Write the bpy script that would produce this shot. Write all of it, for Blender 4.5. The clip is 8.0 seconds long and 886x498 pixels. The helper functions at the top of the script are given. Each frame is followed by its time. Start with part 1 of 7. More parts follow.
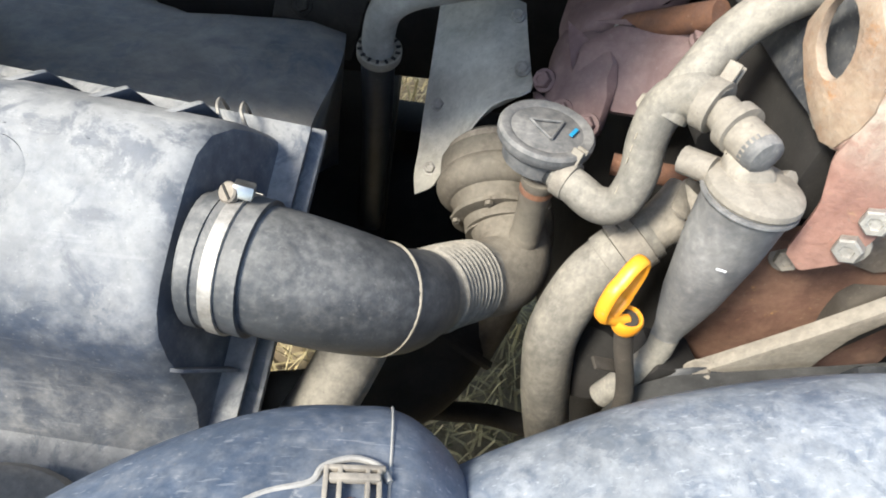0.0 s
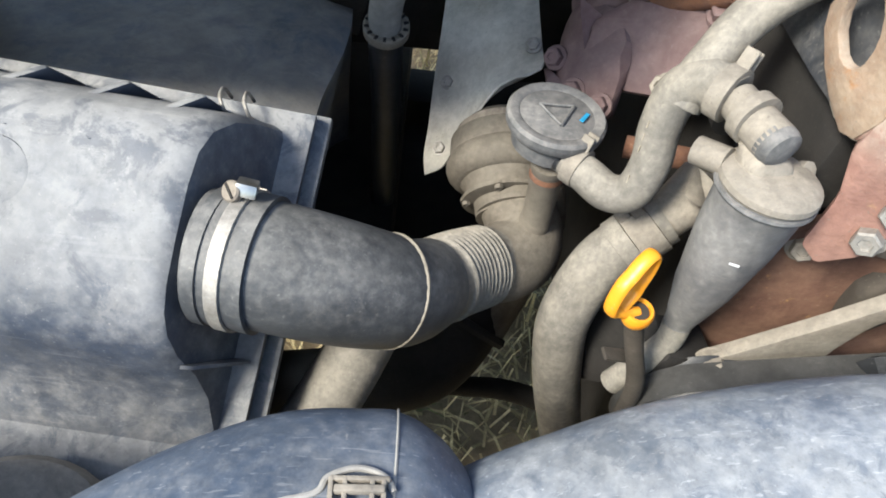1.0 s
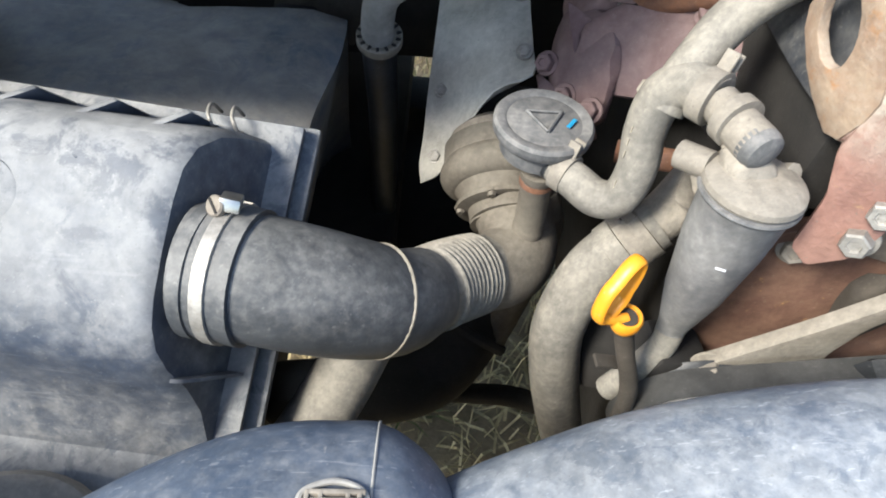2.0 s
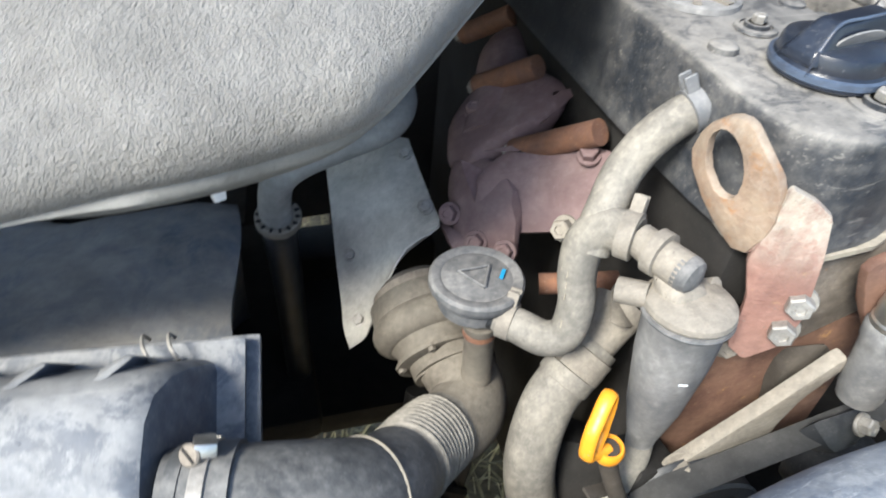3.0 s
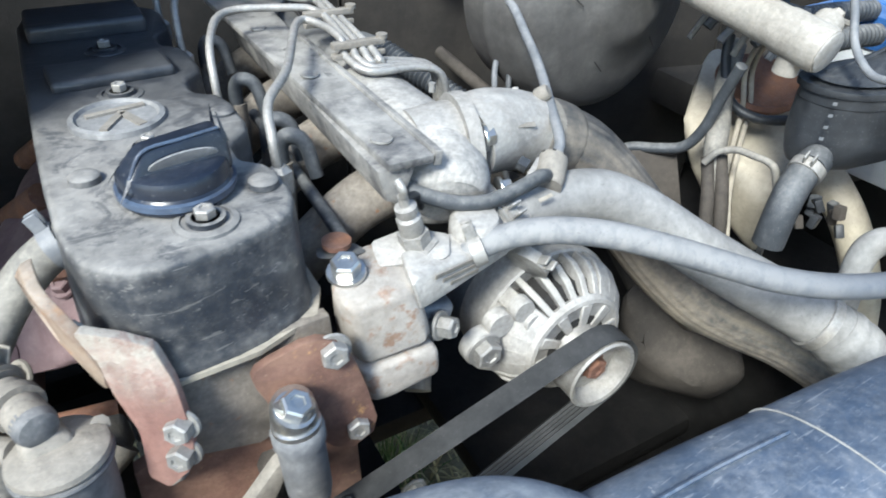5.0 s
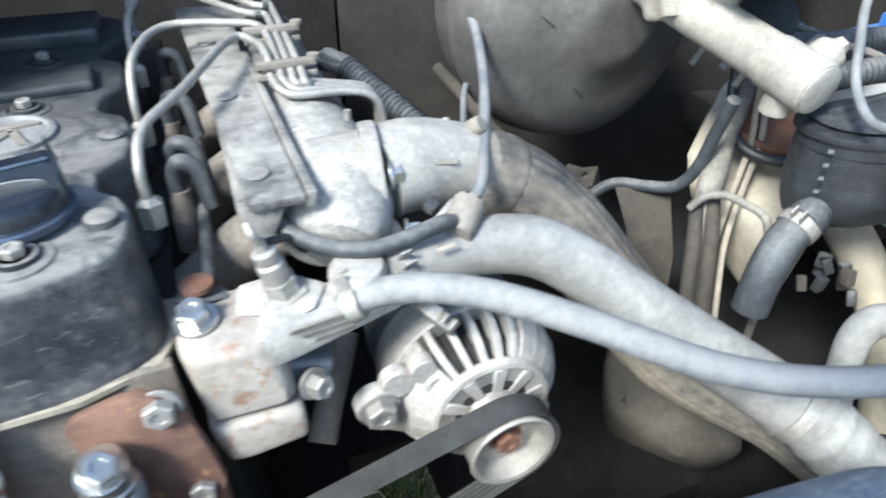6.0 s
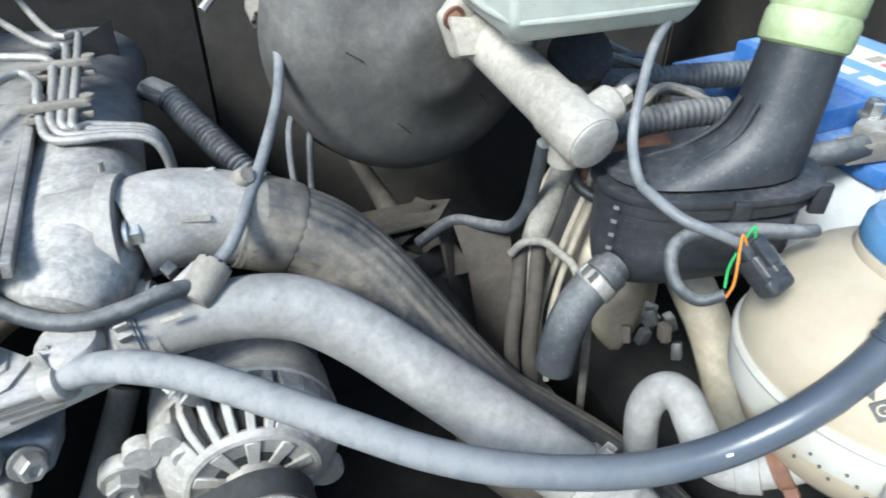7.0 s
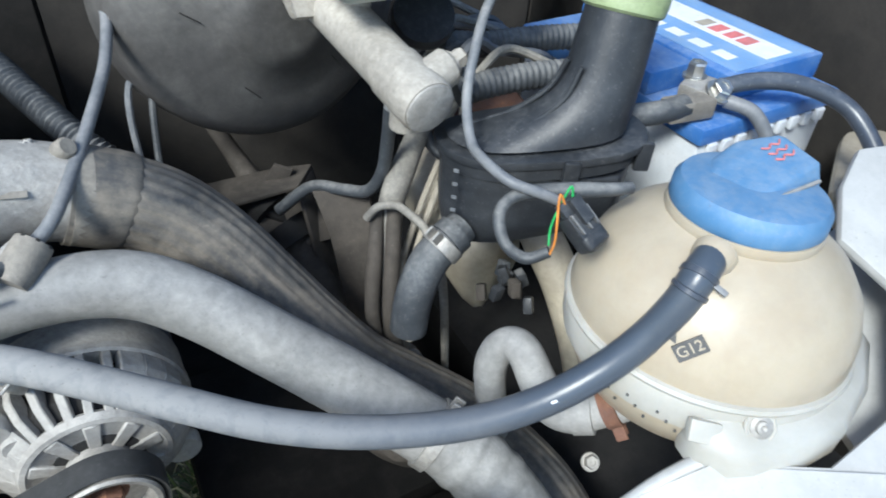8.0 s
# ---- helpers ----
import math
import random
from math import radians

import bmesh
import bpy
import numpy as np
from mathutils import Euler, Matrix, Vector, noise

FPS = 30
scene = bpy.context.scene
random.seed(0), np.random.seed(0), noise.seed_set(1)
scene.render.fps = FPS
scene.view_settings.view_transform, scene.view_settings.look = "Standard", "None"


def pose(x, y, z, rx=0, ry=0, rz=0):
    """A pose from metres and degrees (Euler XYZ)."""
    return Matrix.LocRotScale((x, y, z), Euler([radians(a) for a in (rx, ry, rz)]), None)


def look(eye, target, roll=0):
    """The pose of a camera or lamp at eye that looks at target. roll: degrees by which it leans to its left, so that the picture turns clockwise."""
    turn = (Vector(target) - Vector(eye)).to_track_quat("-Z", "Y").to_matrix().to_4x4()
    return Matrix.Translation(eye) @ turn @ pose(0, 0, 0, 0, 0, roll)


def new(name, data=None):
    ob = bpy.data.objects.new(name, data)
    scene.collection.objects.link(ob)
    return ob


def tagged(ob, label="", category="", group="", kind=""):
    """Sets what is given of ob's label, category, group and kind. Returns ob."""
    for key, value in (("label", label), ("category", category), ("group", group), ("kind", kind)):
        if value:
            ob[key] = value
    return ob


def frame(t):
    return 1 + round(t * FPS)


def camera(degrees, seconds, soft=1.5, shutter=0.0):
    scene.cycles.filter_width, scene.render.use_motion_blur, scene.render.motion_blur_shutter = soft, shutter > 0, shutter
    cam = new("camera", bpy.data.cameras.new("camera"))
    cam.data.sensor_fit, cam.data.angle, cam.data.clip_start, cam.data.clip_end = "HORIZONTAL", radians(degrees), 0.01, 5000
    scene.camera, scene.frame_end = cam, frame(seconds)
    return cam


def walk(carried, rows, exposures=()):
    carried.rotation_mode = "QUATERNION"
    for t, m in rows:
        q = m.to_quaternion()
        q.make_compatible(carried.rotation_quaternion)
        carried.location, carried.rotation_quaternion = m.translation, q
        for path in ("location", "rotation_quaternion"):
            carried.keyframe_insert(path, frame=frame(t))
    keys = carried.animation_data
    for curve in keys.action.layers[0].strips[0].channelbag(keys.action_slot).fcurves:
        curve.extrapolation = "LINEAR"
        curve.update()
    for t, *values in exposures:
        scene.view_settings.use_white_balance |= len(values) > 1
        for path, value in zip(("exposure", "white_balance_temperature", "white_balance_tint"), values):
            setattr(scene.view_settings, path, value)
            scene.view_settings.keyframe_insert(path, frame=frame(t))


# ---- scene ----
cam = camera(67.7, 8.0, 1.8, 0.35)
PATH = [
    (0, (0.013, -0.014, 1.447), (0.199, 1.317, -0.035), 12.5),
    (0.5, (0.01, -0.004, 1.454), (0.17, 1.259, -0.089), 10.9),
    (1, (0.018, 0.007, 1.458), (0.164, 1.242, -0.109), 11.0),
    (1.2, (0.02, 0.01, 1.458), (0.096, 1.222, -0.131), 7.9),
    (2.3, (0.041, 0.01, 1.466), (0.161, 1.305, -0.053), 7.9),
    (2.5, (0.035, 0.013, 1.471), (0.201, 1.374, 0.015), 7.4),
    (3, (-0.023, 0.044, 1.497), (0.477, 1.469, 0.186), 5.5),
    (3.5, (-0.041, 0.06, 1.502), (0.7, 1.454, 0.274), 6.0),
    (4, (0.016, 0.045, 1.518), (0.896, 1.391, 0.33), 3.4),
    (4.5, (0.168, -0.013, 1.539), (1.067, 1.315, 0.345), 1.9),
    (4.7, (0.234, -0.037, 1.542), (1.116, 1.318, 0.365), 2.6),
    (5.8, (0.4, -0.058, 1.552), (1.076, 1.422, 0.389), -0.9),
    (6, (0.458, -0.053, 1.543), (1.059, 1.465, 0.387), 0.8),
    (6.5, (0.596, -0.061, 1.555), (1.138, 1.467, 0.384), 0.1),
    (7, (0.65, -0.063, 1.569), (1.23, 1.442, 0.386), 0.7),
    (7.5, (0.676, -0.07, 1.572), (1.385, 1.336, 0.338), 3.2),
    (8, (0.69, -0.081, 1.575), (1.506, 1.235, 0.309), 4.9),
]
walk(cam, [(t, look(eye, target, roll)) for t, eye, target, roll in PATH],
     [(0.0, 1.41, 6850, 7), (0.5, 1.28, 6800, 7), (1.0, 1.22, 6800, 7), (2.5, 1.33, 6600, 7), (3.5, 1.30, 6320, 6), (4.2, 1.02, 5950, 4), (4.7, 1.08, 5950, 4), (6.5, 1.36, 6000, 4), (7.0, 1.05, 5900, 3), (7.5, 0.94, 5880, 3), (8.0, 0.70, 5850, 4)])

# ---- world and sun ----
world = bpy.data.worlds.new("sky")
scene.world = world
world.use_nodes = True
wn = world.node_tree.nodes
sky = wn.new("ShaderNodeTexSky")
sky.sky_type, sky.sun_disc = "NISHITA", False
sky.sun_elevation, sky.sun_rotation = radians(44), radians(236)
wn["Background"].inputs["Strength"].default_value = 0.14
world.node_tree.links.new(sky.outputs[0], wn["Background"].inputs["Color"])
sun = new("sun", bpy.data.lights.new("sun", "SUN"))
sun.data.energy, sun.data.angle, sun.data.color = 3.3, radians(16.0), (1.0, 0.95, 0.87)
sun.matrix_world = look((-2.1, -1.3, 3.96), (0.3, 0.3, 1.2))


# ---- materials ----
def mat(name, base, base2=None, dust=0.0, rough=0.6, metal=0.0, scale=30.0, bump=0.15, dust_col=(0.43, 0.39, 0.33),
        spots=None, spot_at=0.62, fine=400.0, trans=0.0, dust_up=0.5, fade=None, wear=0.35, deep=0.002, smear=0.3, scratch=0.0, along=None, mottle=1.0):
    m = bpy.data.materials.new(name)
    m.use_nodes = True
    nt = m.node_tree
    nd, ln = nt.nodes, nt.links
    bsdf = nd["Principled BSDF"]
    tc = nd.new("ShaderNodeTexCoord")

    def noise_tex(sc, det=4.0, ro=0.55, warp=0.0, stretch=None, turn=(0.0, 0.0, 0.0), source="Object"):
        n = nd.new("ShaderNodeTexNoise")
        n.inputs["Scale"].default_value, n.inputs["Detail"].default_value, n.inputs["Roughness"].default_value = sc, det, ro
        n.inputs["Distortion"].default_value = warp
        vec = tc.outputs[source]
        if stretch:
            mp = nd.new("ShaderNodeMapping")
            mp.inputs["Scale"].default_value, mp.inputs["Rotation"].default_value = stretch, turn
            ln.new(vec, mp.inputs["Vector"])
            vec = mp.outputs["Vector"]
        ln.new(vec, n.inputs["Vector"])
        return n.outputs["Fac"]

    def ramp(fac, a, b):
        r = nd.new("ShaderNodeMapRange")
        r.interpolation_type = "SMOOTHSTEP"
        r.inputs["From Min"].default_value, r.inputs["From Max"].default_value = a, b
        ln.new(fac, r.inputs["Value"])
        return r.outputs["Result"]

    def mix(fac, a, b):
        x = nd.new("ShaderNodeMix")
        x.data_type = "RGBA"
        ln.new(fac, x.inputs["Factor"])
        for sock, val in ((x.inputs[6], a), (x.inputs[7], b)):
            if isinstance(val, tuple):
                sock.default_value = (*val, 1)
            else:
                ln.new(val, sock)
        return x.outputs[2]

    def calc(op, a, b):
        x = nd.new("ShaderNodeMath")
        x.operation = op
        for sock, val in ((x.inputs[0], a), (x.inputs[1], b)):
            if isinstance(val, (int, float)):
                sock.default_value = val
            else:
                ln.new(val, sock)
        return x.outputs[0]

    base2 = base2 or tuple(c * 0.7 for c in base)
    big, small = noise_tex(scale, 9.0, 0.66, 0.25), noise_tex(scale * 7, 6.0, 0.65)
    col = mix(ramp(big, 0.36, 0.64), base, base2)
    if along:
        col = mix(ramp(noise_tex(1.0, 5.0, 0.6, 0.0, (along[0], along[1], 1.0), source="UV"), 0.42, 0.78), col, tuple(c * 0.75 for c in dust_col))
    if spots:
        col = mix(ramp(noise_tex(scale * 2.3, 8.0, 0.7), spot_at, spot_at + 0.1), col, spots)
    rgh = None
    if dust > 0:
        geo = nd.new("ShaderNodeNewGeometry")
        sep = nd.new("ShaderNodeSeparateXYZ")
        ln.new(geo.outputs["Normal"], sep.inputs[0])
        up = calc("MULTIPLY", sep.outputs[2], 0.28 * dust_up)
        f = calc("ADD", calc("ADD", calc("MULTIPLY", big, 0.45), calc("MULTIPLY", small, 0.55)), up)
        f = ramp(f, 0.78 - 0.75 * dust, 1.30 - 0.75 * dust)
        f = calc("MULTIPLY", f, min(1.0, 0.35 + dust * 0.75))
        # dust rubbed away in patches, and small clots of it
        rub = ramp(noise_tex(scale * 2.6, 9.0, 0.72, 0.6), 0.51, 0.61)
        f = calc("MULTIPLY", f, calc("SUBTRACT", 1.0, calc("MULTIPLY", rub, wear)))
        if smear > 0:
            run = ramp(noise_tex(scale * 5, 5.0, 0.6, 0.4, (1.0, 1.0, 0.16), (0.25, 0.2, 0.0)), 0.42, 0.62)
            f = calc("MULTIPLY", f, calc("SUBTRACT", 1.0 + 0.4 * smear, calc("MULTIPLY", run, smear)))
        clot = ramp(noise_tex(fine * 0.9, 2.0, 0.5), 0.66, 0.74)
        f = calc("MINIMUM", calc("ADD", f, calc("MULTIPLY", clot, 0.22)), 1.0)
        if fade:
            pos = nd.new("ShaderNodeSeparateXYZ")
            ln.new(tc.outputs["Object"], pos.inputs[0])
            f = calc("MULTIPLY", f, ramp(pos.outputs[fade[2] if len(fade) > 2 else 0], fade[1], fade[0]))
        col = mix(f, col, dust_col)
        if scratch > 0:
            for turn in ((0.5, 0.3, 0.7), (1.2, 0.9, 2.1)):
                line = ramp(noise_tex(scale * 20, 2.0, 0.5, 0.3, (0.05, 1.0, 1.0), turn), 0.67, 0.71)
                col = mix(calc("MULTIPLY", line, scratch), col, tuple(min(0.8, c * 1.35) for c in dust_col))
        # grains of dirt and light specks
        speck = ramp(noise_tex(fine * 1.3, 1.0, 0.5), 0.70, 0.76)
        col = mix(calc("MULTIPLY", speck, 0.5), col, tuple(c * 0.45 for c in dust_col))
        rgh = calc("ADD", calc("MULTIPLY", f, max(0.0, 0.92 - rough)), rough)
        if metal > 0:
            ln.new(calc("MULTIPLY", calc("SUBTRACT", 1.0, f), metal), bsdf.inputs["Metallic"])
    else:
        bsdf.inputs["Metallic"].default_value = metal
        rgh = calc("ADD", calc("MULTIPLY", calc("SUBTRACT", small, 0.5), 0.3), rough)
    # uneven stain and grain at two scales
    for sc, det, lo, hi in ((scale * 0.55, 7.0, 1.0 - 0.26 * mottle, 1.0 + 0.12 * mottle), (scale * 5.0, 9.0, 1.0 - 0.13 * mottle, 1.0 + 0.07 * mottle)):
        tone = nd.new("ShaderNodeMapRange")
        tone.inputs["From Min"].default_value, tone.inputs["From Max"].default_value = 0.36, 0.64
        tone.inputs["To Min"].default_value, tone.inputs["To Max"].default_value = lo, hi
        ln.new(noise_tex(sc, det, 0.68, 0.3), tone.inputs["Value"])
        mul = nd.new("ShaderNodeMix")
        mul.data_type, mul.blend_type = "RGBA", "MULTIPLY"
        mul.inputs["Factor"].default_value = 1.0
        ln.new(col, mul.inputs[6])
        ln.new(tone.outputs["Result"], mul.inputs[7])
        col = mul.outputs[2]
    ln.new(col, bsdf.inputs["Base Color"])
    ln.new(rgh, bsdf.inputs["Roughness"])
    if bump > 0:
        b = nd.new("ShaderNodeBump")
        b.inputs["Strength"].default_value, b.inputs["Distance"].default_value = bump, deep
        ln.new(calc("ADD", calc("MULTIPLY", noise_tex(fine, 3.0), 0.6), small), b.inputs["Height"])
        ln.new(b.outputs["Normal"], bsdf.inputs["Normal"])
    if trans > 0:
        bsdf.inputs["Subsurface Weight"].default_value = trans
        bsdf.inputs["Subsurface Radius"].default_value = (0.03, 0.02, 0.012)
    return m


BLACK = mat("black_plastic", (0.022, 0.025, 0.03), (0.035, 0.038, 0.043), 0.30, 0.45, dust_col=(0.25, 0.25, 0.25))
DUSTBLACK = mat("dusty_black_plastic", (0.07, 0.075, 0.082), (0.10, 0.104, 0.11), 0.58, 0.6, scale=24, dust_col=(0.30, 0.29, 0.28), bump=0.1)
BOX = mat("dusty_box_plastic", (0.055, 0.072, 0.105), (0.085, 0.10, 0.128), 0.44, 0.45, scale=11, dust_col=(0.39, 0.393, 0.39), bump=0.1, wear=0.6, smear=0.3, scratch=0.08, dust_up=1.5)
DUCT = mat("blue_grey_duct_plastic", (0.055, 0.08, 0.125), (0.085, 0.11, 0.155), 0.31, 0.42, scale=22, dust_up=0.8, dust_col=(0.35, 0.365, 0.38), bump=0.12,
           spots=(0.36, 0.37, 0.37), spot_at=0.62, wear=0.7, scratch=0.25)
RUBBER = mat("dusty_black_rubber", (0.038, 0.043, 0.05), (0.06, 0.066, 0.074), 0.37, 0.5, scale=22, dust_col=(0.29, 0.285, 0.27), bump=0.12, wear=0.4, dust_up=1.2)
DUSTHOSE = mat("beige_dusty_hose", (0.14, 0.134, 0.122), (0.18, 0.17, 0.15), 0.62, 0.7, scale=30, dust_col=(0.35, 0.325, 0.28), bump=0.14, wear=0.3, spots=(0.07, 0.068, 0.064), spot_at=0.68)
GREYHOSE = mat("grey_dusty_hose", (0.23, 0.228, 0.222), (0.27, 0.265, 0.255), 0.60, 0.6, scale=24, dust_col=(0.37, 0.36, 0.34), bump=0.12, wear=0.25, spots=(0.12, 0.12, 0.122), spot_at=0.70)
ALU = mat("cast_aluminium", (0.40, 0.385, 0.36), (0.30, 0.285, 0.265), 0.58, 0.55, 0.3, 34, 0.3, dust_col=(0.50, 0.475, 0.435), spots=(0.14, 0.125, 0.11), spot_at=0.64, wear=0.55)
# dust fades along y, painting the shade over the manifold's rear
PLEN = mat("cast_manifold_aluminium", (0.22, 0.22, 0.215), (0.165, 0.165, 0.165), 0.74, 0.5, 0.2, 30, 0.3, dust_col=(0.50, 0.475, 0.435), spots=(0.10, 0.095, 0.09), spot_at=0.64, wear=0.4, fade=(0.42, 0.68, 1))
# paler copy of DUCT: scuffs, plus sun glare put into the colour
DUCT2 = mat("scuffed_sunlit_duct_plastic", (0.09, 0.12, 0.17), (0.14, 0.165, 0.20), 0.45, 0.42, scale=20, dust_up=0.9, dust_col=(0.41, 0.43, 0.45), bump=0.12, spots=(0.50, 0.50, 0.49), spot_at=0.67, wear=0.6, scratch=0.25)
TURBOM = mat("dust_caked_turbo_casting", (0.15, 0.135, 0.112), (0.115, 0.10, 0.083), 0.50, 0.75, 0.1, 26, 0.3, dust_col=(0.25, 0.225, 0.185), spots=(0.07, 0.06, 0.05), spot_at=0.62, wear=0.6)
DUSTALU = mat("dust_caked_aluminium", (0.25, 0.23, 0.20), (0.19, 0.172, 0.15), 0.62, 0.75, 0.1, 32, 0.3, dust_col=(0.32, 0.29, 0.245), spots=(0.11, 0.095, 0.08), spot_at=0.63, wear=0.5)
IRON = mat("dusty_cast_iron", (0.15, 0.13, 0.11), (0.21, 0.18, 0.15), 0.5, 0.75, 0.1, 30, 0.35, dust_col=(0.40, 0.36, 0.30), spots=(0.25, 0.12, 0.06), spot_at=0.60)
MANIF = mat("red_brown_manifold", (0.165, 0.105, 0.106), (0.22, 0.15, 0.15), 0.34, 0.75, 0.0, 22, 0.2, dust_col=(0.37, 0.31, 0.30), mottle=0.6)
RUST = mat("rust", (0.20, 0.095, 0.055), (0.155, 0.08, 0.058), 0.25, 0.85, 0.0, 55, 0.4, dust_col=(0.42, 0.34, 0.27), spots=(0.30, 0.15, 0.07), spot_at=0.63)
GRIME = mat("brown_engine_grime", (0.045, 0.039, 0.033), (0.07, 0.06, 0.05), 0.28, 0.85, 0.0, 20, 0.3, dust_col=(0.19, 0.165, 0.138))
RUSTBRK = mat("rusty_bracket", (0.33, 0.19, 0.155), (0.26, 0.14, 0.115), 0.85, 0.75, 0.1, 20, 0.4, dust_col=(0.46, 0.42, 0.36), spots=(0.36, 0.22, 0.14), spot_at=0.62, wear=0.5, fade=(1.278, 1.215, 2))
RUSTPLATE = mat("rust_primer_plate", (0.15, 0.08, 0.06), (0.21, 0.12, 0.085), 0.18, 0.75, 0.1, 30, 0.3, dust_col=(0.42, 0.33, 0.25), spots=(0.38, 0.22, 0.10), spot_at=0.60)
# dust thins rearward and on sides: bare enamel, and shade put into the colour
COVER = mat("black_enamel_cover", (0.024, 0.029, 0.038), (0.05, 0.054, 0.062), 0.49, 0.35, 0.0, 13, 0.2, dust_col=(0.31, 0.295, 0.27), spots=(0.02, 0.022, 0.026), spot_at=0.63, scratch=0.2, dust_up=1.3, wear=0.6, fade=(0.36, 0.66, 1))
# lighter blue that paints the sky's highlight along the cap's edges
CAPEDGE = mat("blue_edge_sheen", (0.08, 0.11, 0.165), (0.05, 0.065, 0.10), 0.2, 0.35, bump=0.03)
CONE = mat("dust_coated_plastic", (0.13, 0.133, 0.14), (0.18, 0.18, 0.182), 0.56, 0.5, scale=26, dust_col=(0.36, 0.355, 0.34), bump=0.1, spots=(0.05, 0.05, 0.054), spot_at=0.69)
EYEM = mat("rust_edged_lifting_eye", (0.38, 0.30, 0.225), (0.30, 0.20, 0.14), 0.55, 0.75, 0.1, 20, 0.4, dust_col=(0.46, 0.42, 0.36), spots=(0.36, 0.19, 0.09), spot_at=0.55, wear=0.6)
CAPBLK = mat("blue_black_cap", (0.014, 0.019, 0.032), (0.022, 0.028, 0.042), 0.22, 0.28, dust_col=(0.28, 0.28, 0.28), bump=0.06)
STEEL = mat("zinc_steel", (0.62, 0.61, 0.58), (0.5, 0.49, 0.46), 0.18, 0.28, 0.9, 60, 0.1, mottle=0.25)
DULLSTEEL = mat("dull_steel", (0.40, 0.39, 0.37), (0.30, 0.29, 0.27), 0.55, 0.45, 0.6, 60, 0.15, dust_col=(0.46, 0.43, 0.39))
SHIELD = mat("shield_sheet", (0.58, 0.56, 0.51), (0.50, 0.48, 0.435), 0.45, 0.6, 0.2, 25, 0.18, dust_col=(0.47, 0.45, 0.39))
YELLOW = mat("yellow_handle_plastic", (0.85, 0.36, 0.03), (0.78, 0.30, 0.02), 0.10, 0.4, dust_col=(0.8, 0.65, 0.4), bump=0.03, mottle=0.25)
COWLM = mat("grained_grey_moulding", (0.30, 0.295, 0.285), (0.25, 0.248, 0.242), 0.30, 0.85, 0.0, 22, 1.0, dust_col=(0.34, 0.325, 0.30), fine=800.0, deep=0.0055, mottle=0.6)
COWLS = mat("smooth_grey_moulding", (0.20, 0.203, 0.198), (0.16, 0.163, 0.16), 0.30, 0.7, 0.0, 18, 0.3, dust_col=(0.28, 0.272, 0.255), spots=(0.12, 0.125, 0.125), spot_at=0.66, scratch=0.2)
WINGM = mat("dusty_inner_wing", (0.15, 0.19, 0.25), (0.30, 0.30, 0.295), 0.62, 0.55, 0.0, 7, 0.15, dust_col=(0.46, 0.435, 0.395), wear=0.6, scratch=0.15)
CREAM = mat("cream_body_paint", (0.42, 0.375, 0.29), (0.33, 0.295, 0.23), 0.5, 0.5, 0.0, 16, 0.12, dust_col=(0.33, 0.29, 0.24), spots=(0.30, 0.17, 0.08), spot_at=0.69)
WHITE = mat("white_body_paint", (0.45, 0.45, 0.44), (0.39, 0.39, 0.38), 0.2, 0.4, 0.0, 20, 0.05, dust_col=(0.6, 0.58, 0.54), mottle=0.25)
# grime taken down to near-black, so the colour carries deep shade too
DARK = mat("shade_grime_black", (0.012, 0.0115, 0.011), (0.022, 0.020, 0.019), 0.20, 0.85, 0.0, 18, 0.3, dust_col=(0.075, 0.068, 0.06))
# dusty brown taken down to near-black, with the firewall's shade in the colour
FIRE = mat("dusty_firewall_shade", (0.020, 0.018, 0.016), (0.032, 0.028, 0.024), 0.28, 0.9, 0.0, 14, 0.25, dust_col=(0.062, 0.054, 0.046))
BOOST = mat("dusty_booster_black", (0.075, 0.071, 0.068), (0.10, 0.095, 0.09), 0.48, 0.55, 0.0, 20, 0.15, dust_col=(0.20, 0.187, 0.17))
TANKM = mat("yellowed_tank_plastic", (0.395, 0.335, 0.25), (0.43, 0.375, 0.29), 0.0, 0.36, 0.0, 16, 0.05, dust_col=(0.37, 0.315, 0.25), trans=0.15, mottle=0.25)
TANKLOW = mat("milky_tank_flange", (0.46, 0.45, 0.415), (0.40, 0.385, 0.345), 0.0, 0.4, 0.0, 14, 0.04, trans=0.15, mottle=0.25)
BLUECAP = mat("blue_cap_plastic", (0.075, 0.19, 0.36), (0.11, 0.225, 0.39), 0.42, 0.5, dust_col=(0.31, 0.36, 0.41), bump=0.06, scale=22, wear=0.5, mottle=0.25)
BLUEBAT = mat("blue_battery_lid", (0.04, 0.14, 0.40), (0.065, 0.175, 0.44), 0.42, 0.4, dust_col=(0.40, 0.46, 0.54), bump=0.05, mottle=0.25)
BATGREY = mat("grey_battery_case", (0.56, 0.59, 0.62), (0.62, 0.64, 0.66), 0.25, 0.45, bump=0.04, mottle=0.25)
LABEL = mat("white_label", (0.75, 0.76, 0.78), (0.68, 0.70, 0.73), 0.1, 0.4, bump=0.02, mottle=0.25)
LABELB = mat("light_blue_label", (0.17, 0.32, 0.58), (0.21, 0.36, 0.60), 0.3, 0.4, bump=0.02, mottle=0.25)
GREEN = mat("pale_green_cap", (0.30, 0.37, 0.19), (0.36, 0.42, 0.25), 0.3, 0.5, dust_col=(0.5, 0.5, 0.42))
RESV = mat("milky_green_reservoir", (0.33, 0.35, 0.32), (0.38, 0.40, 0.365), 0.30, 0.4, trans=0.3, bump=0.04, mottle=0.25)
REDM = mat("red_print", (0.62, 0.18, 0.18), (0.55, 0.20, 0.20), 0, 0.5, bump=0)
